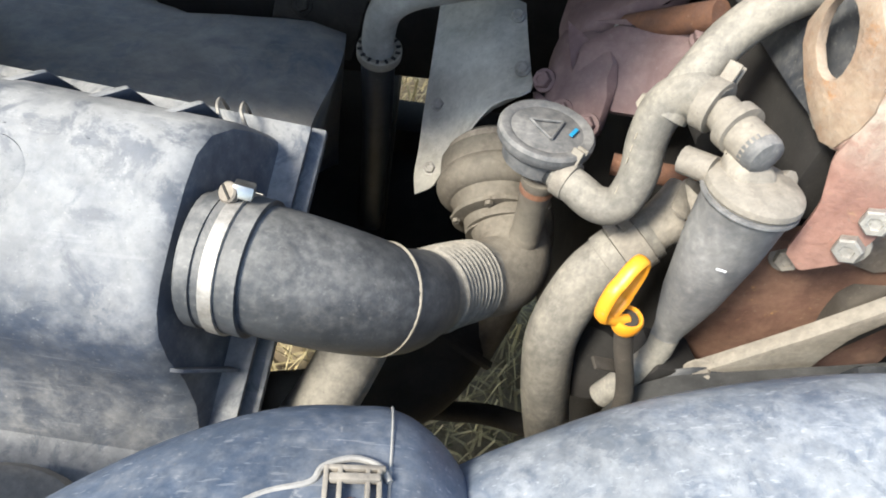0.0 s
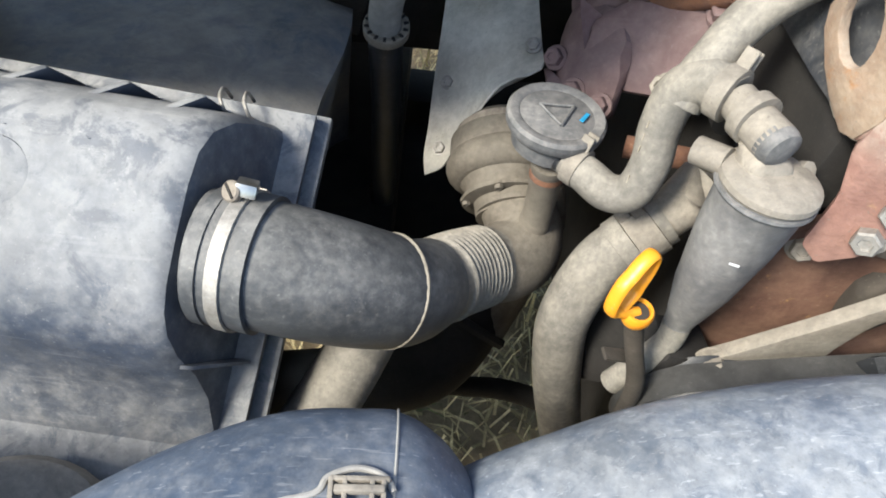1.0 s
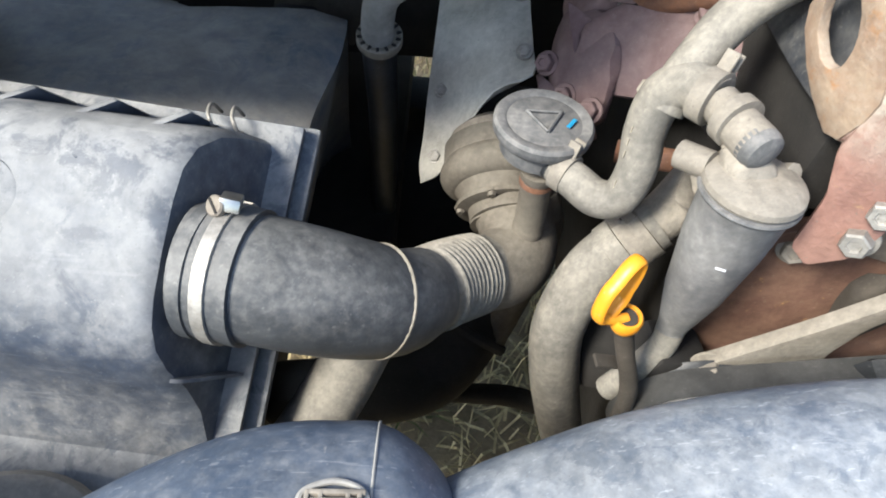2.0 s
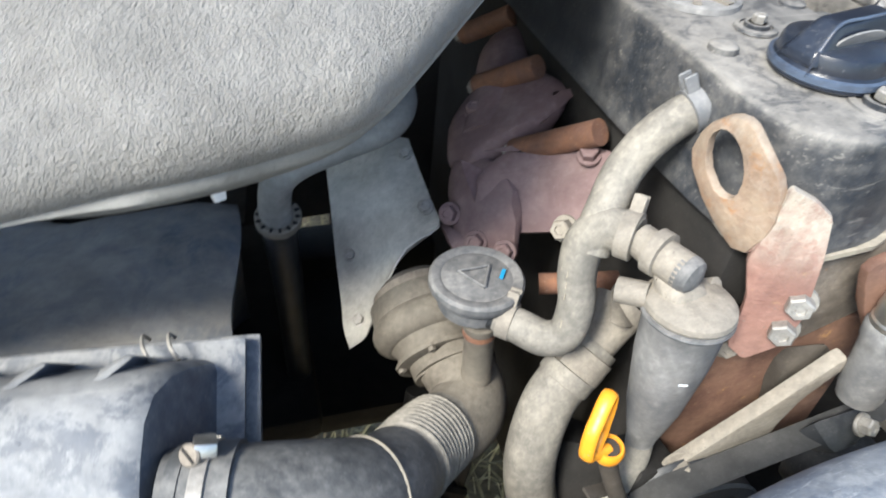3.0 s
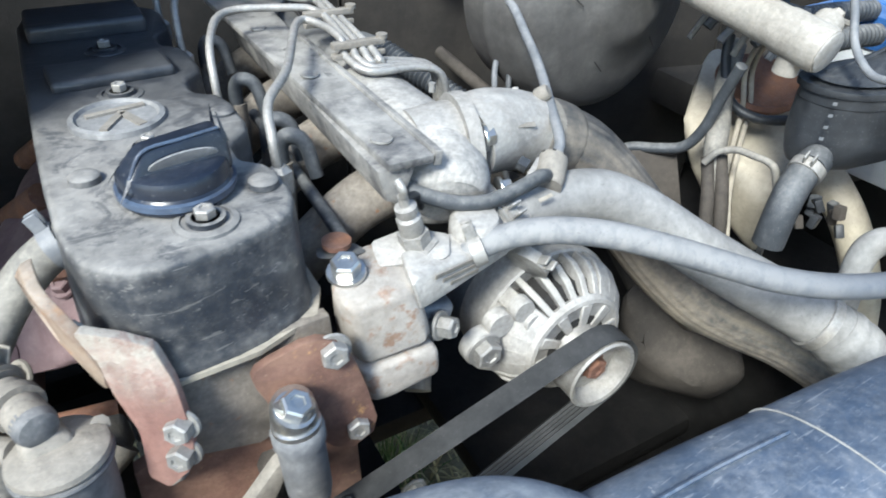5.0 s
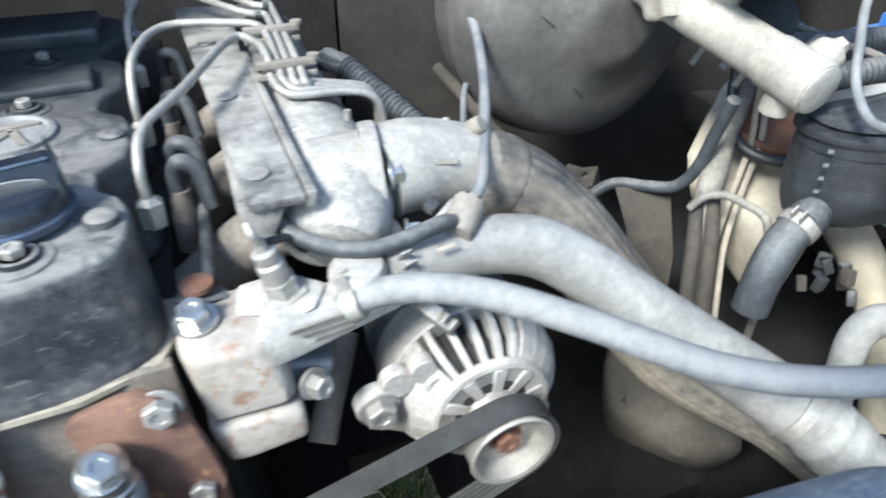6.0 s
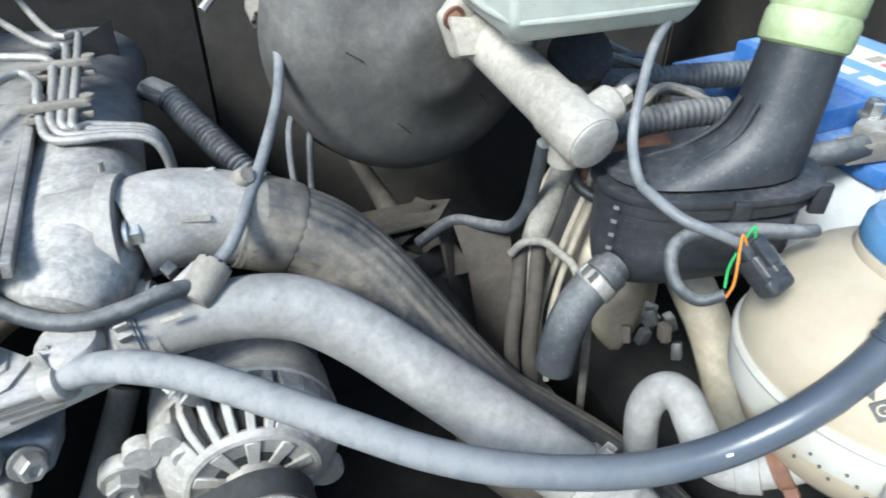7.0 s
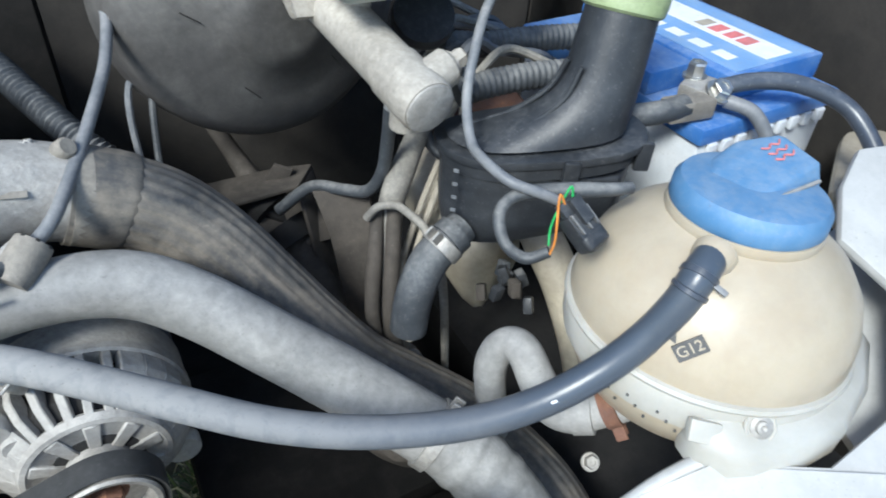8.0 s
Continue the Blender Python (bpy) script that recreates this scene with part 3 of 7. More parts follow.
def lid_ring(inset):
    """The lid's section; its end leans back from the joint."""
    out = []
    for q, n in LID:
        k = 1 - inset / 0.10
        x = -0.020 - 0.10 * (-0.012 - q) - 0.34 * (n - 0.004)
        out.append((x, -0.11 + (q + 0.11) * k, 0.004 + (n - 0.004) * k))
    return out


part("lid", loft([[bx(XL, q, n) for q, n in LID]] + [[bx(x + d, q, n) for x, q, n in lid_ring(ins)] for d, ins in ((-0.10, 0.0), (-0.016, 0.0), (-0.007, 0.0012), (-0.0015, 0.0045), (0.0, 0.010))]), BOX, box, "lid with a smooth sunlit top", 30)
part("rim", hull([bx(XL, 0.0, 0.0), bx(0.0, 0.0, 0.0), bx(-0.034, -0.284, 0.0), bx(XL, -0.284, 0.0),
                  bx(XL, 0.0, 0.010), bx(0.0, 0.0, 0.010), bx(-0.034, -0.284, 0.010), bx(XL, -0.284, 0.010)], 0.003, 2), BOX, box)
part("rim", hull([bx(XL, 0.003, -0.016), bx(0.010, 0.003, -0.016), bx(-0.022, -0.288, -0.016), bx(XL, -0.288, -0.016),
                  bx(XL, 0.003, -0.004), bx(0.010, 0.003, -0.004), bx(-0.022, -0.288, -0.004), bx(XL, -0.288, -0.004)], 0.003, 2), BOX, box, "lower half of the joint")
part("body", hull([bx(XL, -0.004, -0.015), bx(-0.004, -0.004, -0.015), bx(-0.036, -0.278, -0.015), bx(XL, -0.278, -0.015),
                   bx(XL, -0.03, -0.17), bx(-0.04, -0.03, -0.17), bx(-0.06, -0.25, -0.17), bx(XL, -0.25, -0.17)], 0.01, 3), BOX, box)
part("lid_badge", lathe([(0, 0.001), (0.020, 0.001), (0.0215, 0.0006), (0.022, -0.001)], bx(-0.170, -0.085, 0.098), BN, 32), BOX, box, "faint round moulding mark")
for q in (-0.075, -0.150, -0.185):
    part("end_rib", hull([bx(-0.020 - 0.10 * (-0.012 - q) - 0.34 * (n - 0.004) + e, q + d, n) for n, e in ((0.070, 0.0), (0.012, 0.0), (0.012, 0.012), (0.066, 0.006)) for d in (-0.0012, 0.0012)], 0, 1), BOX, box)
for x in (-0.072, -0.120, -0.172, -0.230, -0.290, -0.355):
    part("rib", hull([bx(x + 0.010, -0.010, 0.012), bx(x + 0.007, -0.012, 0.060), bx(x - 0.046, -0.058, 0.098), bx(x - 0.030, -0.020, 0.030),
                      bx(x + 0.006, -0.008, 0.012), bx(x + 0.003, -0.010, 0.058), bx(x - 0.050, -0.054, 0.096)], 0.0012, 2), BOX, box)
for x in (-0.045, -0.062):
    part("clip", sweep([bx(x, -0.012, 0.011), bx(x, -0.013, 0.024), bx(x - 0.004, -0.004, 0.026), bx(x - 0.006, 0.006, 0.012), bx(x - 0.006, 0.006, -0.012)], 0.0014, 8), DULLSTEEL, box, "wire snap clip")

# ---- rubber intake duct ----
D0 = [(-0.100, 0.2595, 1.109, 0.0425), (-0.085, 0.2578, 1.1092, 0.0425), (-0.058, 0.2550, 1.1078, 0.0425), (-0.028, 0.256, 1.099, 0.0425), (0.001, 0.262, 1.084, 0.0415),
      (0.026, 0.274, 1.065, 0.0390), (0.048, 0.297, 1.047, 0.0345)]
duct = thing("intake_elbow", (0, 0.24, 1.07), "dusty black rubber intake elbow clamped to the filter box", "intake hose")
part("elbow", sweep(D0, n=32, steps=9), RUBBER, duct)
ax0 = V(0.024, -0.0045, 0.001)
part("cuff", band((-0.073, 0.2567, 1.1088), ax0, 0.0425, 0.028, 0.0026), RUBBER, duct, "thicker rubber cuff")
part("seam", lathe([(0.0380, -0.0036), (0.0406, -0.0020), (0.0414, 0.0), (0.0406, 0.0020), (0.0380, 0.0036)], (0.0165, 0.2690, 1.0725), V(0.7, 0.36, -0.5), 44), TAN, duct, "pale moulding ridge")
part("collar", band((-0.091, 0.2585, 1.1091), ax0, 0.0425, 0.009, 0.0024), RUBBER, duct, "ribbed spigot of the box")
clamp = thing("worm_drive_clamp", (-0.068, 0.235, 1.1), "shiny steel worm-drive clamp round the intake elbow", "hose clamp", "hose clamps")
cc = V(-0.0765, 0.2570, 1.1090)
part("band", band(cc, ax0, 0.0453, 0.0092, 0.0012), DULLSTEEL, clamp)
sc = V(-0.0790, 0.2725, 1.1560)
part("housing", rbox((0, 0, 0), (0.013, 0.016, 0.009), bevel=0.002, m=basis(sc + V(0.006, 0.003, 0.001), V(0.97, 0, -0.2), V(0, 0.8, -0.5))), STEEL, clamp)
screw = part("screw", lathe([(0, 0), (0.006, 0), (0.0066, 0.001), (0.0066, 0.005), (0.0055, 0.0062), (0, 0.0062)], sc, V(-0.45, -0.55, 0.7), 20), IRON, clamp, "rusty screw head")
part("slot", rbox((0, 0, 0), (0.011, 0.0016, 0.001), bevel=0, m=basis(sc + V(-0.45, -0.55, 0.7).normalized() * 0.0064, V(0.5, -0.8, -0.3), V(-0.6, -0.1, -0.5))), DARK, screw)
for k in range(12):
    a = 0.12 + 0.055 * k
    u, w, a3 = frame_of(ax0, (0, 0.75, 0.65))
    d = u * math.cos(a) - w * math.sin(a)
    part("notch", rbox((0, 0, 0), (0.0012, 0.0075, 0.0014), (0, 0, 0), bevel=0, m=basis(cc + d * 0.0466, d.cross(ax0), ax0)), DULLSTEEL, clamp)

# ---- turbocharger and its inlet ----
turbo = thing("turbocharger", (0.12, 0.44, 0.93), "dust-caked turbocharger with a cast compressor housing", "turbocharger")
TA = V(0.10, -0.86, -0.28).normalized()
TC = V(0.112, 0.452, 1.025)
vol = []
for k in range(25):
    a = 2 * math.pi * k / 24 + 2.2
    u, w, a3 = frame_of(TA)
    vol.append((*(TC + (u * math.cos(a) + w * math.sin(a)) * 0.0375), 0.0165))
part("volute", sweep(vol, n=18, steps=3, cap=False), TURBOM, turbo)
part("housing", lathe([(0, -0.03), (0.048, -0.03), (0.050, -0.01), (0.044, 0.012), (0.038, 0.02), (0.036, 0.03), (0.030, 0.034), (0.029, 0.05), (0, 0.05)], TC, TA, 40), TURBOM, turbo)
part("clamp_plate", lathe([(0.030, 0.030), (0.041, 0.030), (0.041, 0.034), (0.030, 0.036)], TC, TA, 36), TURBOM, turbo)
for k in range(5):
    a = 2 * math.pi * k / 5 + 0.4
    u, w, a3 = frame_of(TA)
    bolt(turbo, TC + TA * 0.034 + (u * math.cos(a) + w * math.sin(a)) * 0.037, TA, 0.004, 0.004, TURBOM)
part("centre_body", lathe([(0, 0.02), (0.040, 0.02), (0.042, 0.04), (0.03, 0.05), (0, 0.055)], TC, -TA, 28), IRON, turbo)
part("outlet", sweep([(0.155, 0.46, 1.0, 0.022), (0.165, 0.445, 0.96, 0.022), (0.15, 0.42, 0.90, 0.022), (0.13, 0.40, 0.82, 0.022)], n=16), TURBOM, turbo)
inlet = thing("inlet_elbow", (0.12, 0.38, 0.97), "beige dusty cast elbow with a ribbed bellows", "intake pipe")
part("bellows", sweep([(0.046, 0.292, 1.050, 0.0325), (0.064, 0.313, 1.037, 0.0325), (0.083, 0.330, 1.026, 0.0325), (0.100, 0.343, 1.018, 0.0315)], n=36, steps=6, wave=(0.0058, 0.0026, 0.014, 0.070)), DUSTHOSE, inlet, "ribbed rubber bellows")
part("elbow", sweep([(0.093, 0.338, 1.021, 0.031), (0.110, 0.349, 1.013, 0.034), (0.127, 0.366, 1.010, 0.035), (0.131, 0.390, 1.014, 0.034), (0.122, 0.415, 1.018, 0.032)], n=28, steps=7), TURBOM, inlet)
part("rib", band((0.124, 0.408, 1.017), TA, 0.033, 0.006, 0.003), TURBOM, inlet)

# ---- breather valve ----
pcv = thing("breather_valve", (0.133, 0.378, 1.03), "round black crankcase breather valve on a metal post", "valve")
PA = V(0.01, 0.02, 1.0).normalized()
PT = V(0.1265, 0.385, 1.147)
part("cup", lathe([(0, -0.030), (0.022, -0.030), (0.029, -0.024), (0.031, -0.010), (0.035, -0.008), (0.037, -0.005), (0.037, 0.0), (0, 0.0)], PT, PA, 40), DUSTBLACK, pcv)
cover = part("cover", lathe([(0, 0.004), (0.024, 0.004), (0.028, 0.003), (0.030, 0.0045), (0.0355, 0.0045), (0.0375, 0.002), (0.0375, -0.002), (0.035, -0.003), (0, -0.003)], PT, PA, 44), DUSTBLACK, pcv, "dusty lid with a moulded triangle")
tri_c = PT + PA * 0.0055
tu = V(0.3, 1, 0.1)
for k in range(3):
    a0, a1 = (math.radians(90 + 120 * j) for j in (k, k + 1))
    u, w, _ = frame_of(PA, (0.5, 1, 0))
    part("rib", sweep([tri_c + u * 0.015 * math.cos(a0) + w * 0.015 * math.sin(a0), tri_c + u * 0.015 * math.cos(a1) + w * 0.015 * math.sin(a1)], 0.0013, 6, 2), DUSTBLACK, cover)
part("paint_mark", bar(PT + V(0.019, -0.004, 0.0062), V(0.55, 0.83, 0), V(-0.83, 0.55, 0), 0.011, 0.003), CYAN, cover, "blue paint mark")
part("post", lathe([(0, 0), (0.0125, 0), (0.0135, 0.004), (0.0135, 0.014), (0.0125, 0.016), (0.0125, 0.070), (0.0145, 0.074), (0.0145, 0.080), (0, 0.080)], (0.134, 0.372, 1.034), V(-0.06, 0.0, 1), 20), TURBOM, pcv)
part("ring", band((0.130, 0.373, 1.102), V(-0.06, 0, 1), 0.0130, 0.006, 0.001), RUST, pcv, "rusty joint ring")
part("nozzle", sweep([(0.132, 0.366, 1.128), (0.142, 0.354, 1.132)], 0.012, 14, 2), BLACK, pcv)

# ---- breather hose from the valve to the cover, with its branch ----
bh = thing("breather_hose", (0.18, 0.33, 1.12), "dusty black rubber breather hose with a T branch", "hose")
part("hose", sweep([(0.137, 0.359, 1.131, 0.0125), (0.150, 0.346, 1.130, 0.0135), (0.165, 0.332, 1.129, 0.0137), (0.178, 0.327, 1.138, 0.0137), (0.183, 0.331, 1.162, 0.0137), (0.181, 0.338, 1.188, 0.0138),
                    (0.184, 0.342, 1.212, 0.0145), (0.195, 0.338, 1.226, 0.015), (0.208, 0.322, 1.228, 0.0145)], n=22), DUSTHOSE, bh, "lower hose with worn pale print")
part("branch", sweep([(0.186, 0.338, 1.208, 0.0138), (0.192, 0.344, 1.224, 0.0140), (0.2005, 0.353, 1.2355, 0.0138), (0.211, 0.3635, 1.2475, 0.0138), (0.2205, 0.369, 1.2580, 0.0138), (0.2315, 0.372, 1.2695, 0.0138), (0.244, 0.3725, 1.281, 0.0138), (0.258, 0.3725, 1.290, 0.0136), (0.272, 0.373, 1.296, 0.0134)], n=22), DUSTHOSE, bh, "upper hose")
for k, (z, l) in enumerate(((1.150, 0.012), (1.176, 0.005), (1.185, 0.005), (1.194, 0.005))):
    part("print_mark", bar(V(0.1705, 0.3235 + (z - 1.15) * 0.2, z), V(0, 0.1, 1), V(-0.5, -0.5, 0), l, 0.004), TAN, bh)
spring_clamp("spring_clamp", (0.143, 0.354, 1.1305), V(0.8, -0.7, 0), 0.0138, "steel spring clamp on the breather hose", (0.3, 0.2, 1), DUSTALU)
spring_clamp("spring_clamp", (0.204, 0.326, 1.2285), V(0.75, -0.85, 0.1), 0.0155, "dusty spring clamp at the hose branch", (0.35, 0.4, 0.9), DUSTALU)
spring_clamp("spring_clamp", (0.2595, 0.3725, 1.2908), V(1, 0.0, 0.45), 0.0142, "grey spring clamp at the valve cover", (-0.1, 0.2, 1), GREYW)

# ---- oil separator ----
can = thing("oil_separator", (0.229, 0.270, 1.06), "conical black plastic oil separator with a dusty lid", "oil separator")
CA = V(0.0, 0.07, 1.0).normalized()
CB = V(0.229, 0.2685, 1.062)
part("body", lathe([(0, 0.0), (0.010, 0.0), (0.0115, 0.014), (0.0135, 0.022), (0.0195, 0.05), (0.0255, 0.10), (0.0272, 0.132), (0.0285, 0.136), (0.0285, 0.141), (0, 0.141)], CB, CA, 32), CONE, can, "dusty conical body")
part("lid", lathe([(0.0, 0.140), (0.0290, 0.1415), (0.0300, 0.1435), (0.0292, 0.147), (0.0245, 0.150), (0.010, 0.152), (0, 0.152)], CB, CA, 32), DUSTALU, can, "dust-covered lid")
part("rim", lathe([(0.027, 0.1365), (0.0300, 0.1370), (0.0306, 0.1385), (0.0300, 0.1400), (0.027, 0.1405)], CB, CA, 36), DUSTBLACK, can, "blue-grey rim under the lid")
part("elbow", sweep([(0.2085, 0.321, 1.2285, 0.0115), (0.213, 0.310, 1.228, 0.0120), (0.218, 0.297, 1.228, 0.0125), (0.2225, 0.286, 1.228, 0.0128)], n=22), DUSTALU, can, "dusty inlet stub")
part("saddle", hull([(0.210, 0.300, 1.222), (0.226, 0.306, 1.222), (0.214, 0.278, 1.224), (0.236, 0.282, 1.224), (0.204, 0.296, 1.206), (0.234, 0.304, 1.206), (0.212, 0.268, 1.208), (0.244, 0.276, 1.208)], 0.006, 3), DUSTALU, can, "dusty saddle under the stub")
part("cuff", band((0.2145, 0.3055, 1.2288), V(0.4, -0.9, 0.05), 0.0125, 0.009, 0.0032), DUSTALU, can)
part("end_cap", lathe([(0.0127, -0.002), (0.0127, 0.004), (0.0112, 0.0080), (0.006, 0.0102), (0, 0.0106)], (0.2220, 0.2870, 1.2280), V(0.36, -0.86, 0.02), 24), DUSTBLACK, can, "blue-grey plugged end")
part("nozzle", sweep([(0.207, 0.292, 1.205), (0.193, 0.306, 1.2)], 0.009, 12, 2), DUSTALU, can)
part("foot_pipe", sweep([(0.229, 0.268, 1.066, 0.0105), (0.226, 0.262, 1.05, 0.010), (0.214, 0.256, 1.028, 0.010), (0.200, 0.254, 0.995, 0.010)], n=14), DUSTHOSE, can)
part("mark", bar(CB + V(-0.011, -0.0225, 0.105), V(1, -0.3, 0), V(0, 0, 1), 0.006, 0.0015), LABEL, can)
part("screw", lathe([(0, 0), (0.006, 0), (0.006, 0.006), (0, 0.007)], (0.252, 0.292, 1.205), V(0.3, -0.6, 0.6), 8), DUSTALU, can)

# ---- dipstick ----
dip = thing("oil_dipstick", (0.208, 0.220, 1.04), "yellow plastic oil dipstick with a ring handle", "dipstick")
hx, hy = V(0.0159, 0.0188, 0.0395).normalized(), V(0.647, 0.387, -0.657)
hc = V(0.1680, 0.2490, 1.1350)
m = basis(hc, hx, hy)
pts = [(*(m @ V(0.0235 * math.cos(a), 0.0105 * math.sin(a) * (1.1 if math.cos(a) < 0 else 0.9), 0)), 0.0026, 0.0052) for a in (2 * math.pi * k / 24 for k in range(25))]
part("handle", sweep(pts, None, 12, 2, up=m.to_3x3() @ V(0, 0, 1), cap=False), YELLOW, dip, "flat yellow ring handle")
DST = V(0.1795, 0.2445, 1.1085)
part("stopper", lathe([(0, -0.006), (0.0088, -0.006), (0.0104, -0.002), (0.0108, 0.004), (0.0095, 0.006), (0.0078, 0.006), (0.0074, 0.003), (0, 0.003)], DST, V(-0.05, -0.05, 1), 28), YELLOW, dip, "yellow stopper cup")
part("seal", lathe([(0, 0.0032), (0.0073, 0.0032), (0.0070, 0.0044), (0, 0.0044)], DST, V(-0.05, -0.05, 1), 24), GRIME, dip, "dark seal")
part("neck", sweep([hc - hx * 0.0225, (hc - hx * 0.0225).lerp(DST, 0.55), DST + V(0, 0, 0.002)], 0.0042, 10, 3), YELLOW, dip)
part("tube", sweep([(0.180, 0.2445, 1.104, 0.0062), (0.184, 0.243, 1.090, 0.0066), (0.190, 0.239, 1.072, 0.0064), (0.198, 0.234, 1.050, 0.0066), (0.204, 0.231, 1.025, 0.007), (0.208, 0.23, 0.98, 0.007)], n=14, lump=0.10), GRIME, dip, "dirty guide tube")
part("tube_clip", rbox((0, 0, 0), (0.022, 0.010, 0.003), bevel=0.001, m=basis(V(0.180, 0.240, 1.062), V(1, 0.2, -0.4), V(0, 1, 0))), GRIME, dip, "small rough clip")

# ---- lower coolant hose ----
lh = thing("coolant_hose", (0.17, 0.29, 0.85), "thick beige dust-covered coolant hose", "hose")
part("cuff", band((0.1965, 0.3345, 1.0725), V(0.8, 0.35, 0.8), 0.0215, 0.014, 0.0018), DUSTHOSE, lh)
part("hose", sweep([(0.222, 0.345, 1.095, 0.021), (0.200, 0.336, 1.076, 0.0215), (0.1785, 0.325, 1.050, 0.0220), (0.164, 0.306, 1.005, 0.0222), (0.171, 0.295, 0.950, 0.0222), (0.188, 0.288, 0.885, 0.022), (0.213, 0.283, 0.80, 0.021)], n=24), DUSTHOSE, lh)
spring_clamp("spring_clamp", (0.205, 0.338, 1.080), V(0.8, 0.35, 0.75), 0.0222, "dusty spring clamp on the coolant hose", (-0.5, 0.2, 0.8), DUSTALU)
spring_clamp("spring_clamp", (0.212, 0.341, 1.087), V(0.8, 0.35, 0.75), 0.0220, "dusty spring clamp on the coolant hose", (-0.6, 0.0, 0.8), DUSTALU)
pump = thing("water_outlet", (0.24, 0.36, 1.06), "dusty cast water outlet with a flange", "water outlet")
part("neck", sweep([(0.205, 0.338, 1.082, 0.0185), (0.226, 0.348, 1.100, 0.019), (0.248, 0.362, 1.116, 0.024)], n=18), DUSTALU, pump)
part("flange", hull([(0.214, 0.33, 1.135), (0.232, 0.325, 1.128), (0.255, 0.34, 1.11), (0.265, 0.37, 1.09), (0.262, 0.385, 1.12), (0.235, 0.37, 1.14)], 0.006, 3), DUSTALU, pump)
part("pipe", sweep([(0.196, 0.41, 1.105), (0.225, 0.40, 1.11), (0.26, 0.39, 1.115)], 0.0095, 14), RUST, pump, "rust-brown pipe")

# ---- lifting bracket ----
lb = thing("lifting_bracket", (0.283, 0.272, 1.155), "rust-patched steel lifting eye bolted to the engine front", "bracket")
outer = rounded([(0.2455, 0.342, 1.279), (0.2465, 0.338, 1.303), (0.2490, 0.323, 1.318), (0.2495, 0.308, 1.322), (0.2510, 0.294, 1.314), (0.263, 0.279, 1.294), (0.272, 0.280, 1.262), (0.270, 0.293, 1.229), (0.256, 0.321, 1.250)], 0.22, 1)
cen = V(0.2492, 0.3140, 1.2895)
UN = V(-0.946, -0.30, -0.125).normalized()
hl = []
for p in outer:
    d = p - cen
    e1, e2, e3 = frame_of(UN, (0, 0.35, 1))
    ang = math.atan2(d.dot(e2), d.dot(e1))
    hl.append(cen + e1 * 0.0225 * math.cos(ang) + e2 * 0.0135 * math.sin(ang))
part("fold", sweep([(0.2595, 0.2850, 1.294, 0.002), (0.2655, 0.2835, 1.280, 0.0044), (0.2690, 0.2840, 1.262, 0.0046), (0.2690, 0.2880, 1.243, 0.0044), (0.2675, 0.2920, 1.234, 0.002)], n=12), RUSTBRK, lb)
part("eye", slab(outer, 0.007, 0.0012, hl), EYEM, lb, "lifting eye with orange rust round the hole")
part("plate", slab(rounded([(0.262, 0.2795, 1.296), (0.282, 0.276, 1.286), (0.298, 0.274, 1.274), (0.304, 0.270, 1.246), (0.306, 0.262, 1.200), (0.300, 0.262, 1.174), (0.284, 0.270, 1.155), (0.274, 0.279, 1.162), (0.277, 0.284, 1.200), (0.270, 0.292, 1.230), (0.268, 0.286, 1.262)], 0.10, 1), 0.007), RUSTBRK, lb, "plate with worn red primer")
for p in ((0.298, 0.262, 1.210), (0.295, 0.261, 1.1865)):
    bolt(lb, p, V(-0.61, -0.78, 0.13), 0.0088, 0.010, DULLSTEEL)

# ---- exhaust manifold and its shield ----
em = thing("exhaust_manifold", (0.2, 0.52, 1.08), "rust-red cast iron exhaust manifold", "exhaust manifold")
part("runner", hull([(0.160, 0.508, 1.140), (0.168, 0.522, 1.158), (0.206, 0.520, 1.182), (0.262, 0.462, 1.212), (0.276, 0.430, 1.205), (0.272, 0.412, 1.170), (0.255, 0.415, 1.150), (0.198, 0.452, 1.122), (0.166, 0.484, 1.108), (0.245, 0.47, 1.13), (0.20, 0.51, 1.09)], 0.014, 4), MANIF, em, "front runner with a flat top")
part("runner", hull([(0.158, 0.580, 1.118), (0.164, 0.612, 1.148), (0.196, 0.640, 1.172), (0.250, 0.618, 1.212), (0.270, 0.560, 1.216), (0.262, 0.535, 1.205), (0.205, 0.532, 1.186), (0.168, 0.540, 1.150), (0.270, 0.60, 1.13), (0.20, 0.60, 1.08), (0.20, 0.54, 1.09)], 0.014, 4), MANIF, em, "middle runner block")
part("runner", sweep([(0.285, 0.70, 1.185, 0.028), (0.255, 0.68, 1.18, 0.032), (0.235, 0.63, 1.165, 0.036), (0.205, 0.57, 1.14, 0.036)], n=22, lump=0.12), MANIF, em)
part("collector", hull([(0.146, 0.555, 1.115), (0.150, 0.50, 1.075), (0.155, 0.47, 1.10), (0.190, 0.445, 1.10), (0.195, 0.455, 1.165), (0.190, 0.52, 1.165), (0.17, 0.58, 1.14), (0.21, 0.58, 1.09), (0.20, 0.47, 1.07)], 0.012, 3), MANIF, em)
part("flange", hull([(0.137, 0.530, 1.095), (0.140, 0.475, 1.092), (0.182, 0.436, 1.108), (0.190, 0.437, 1.090), (0.185, 0.46, 1.060), (0.150, 0.52, 1.062)], 0.006, 2), MANIF, em)
for p in ((0.157, 0.470, 1.108), (0.176, 0.447, 1.113), (0.145, 0.515, 1.108)):
    bolt(em, p, V(-0.6, -0.6, 0.5), 0.0085, 0.008, MANIF)
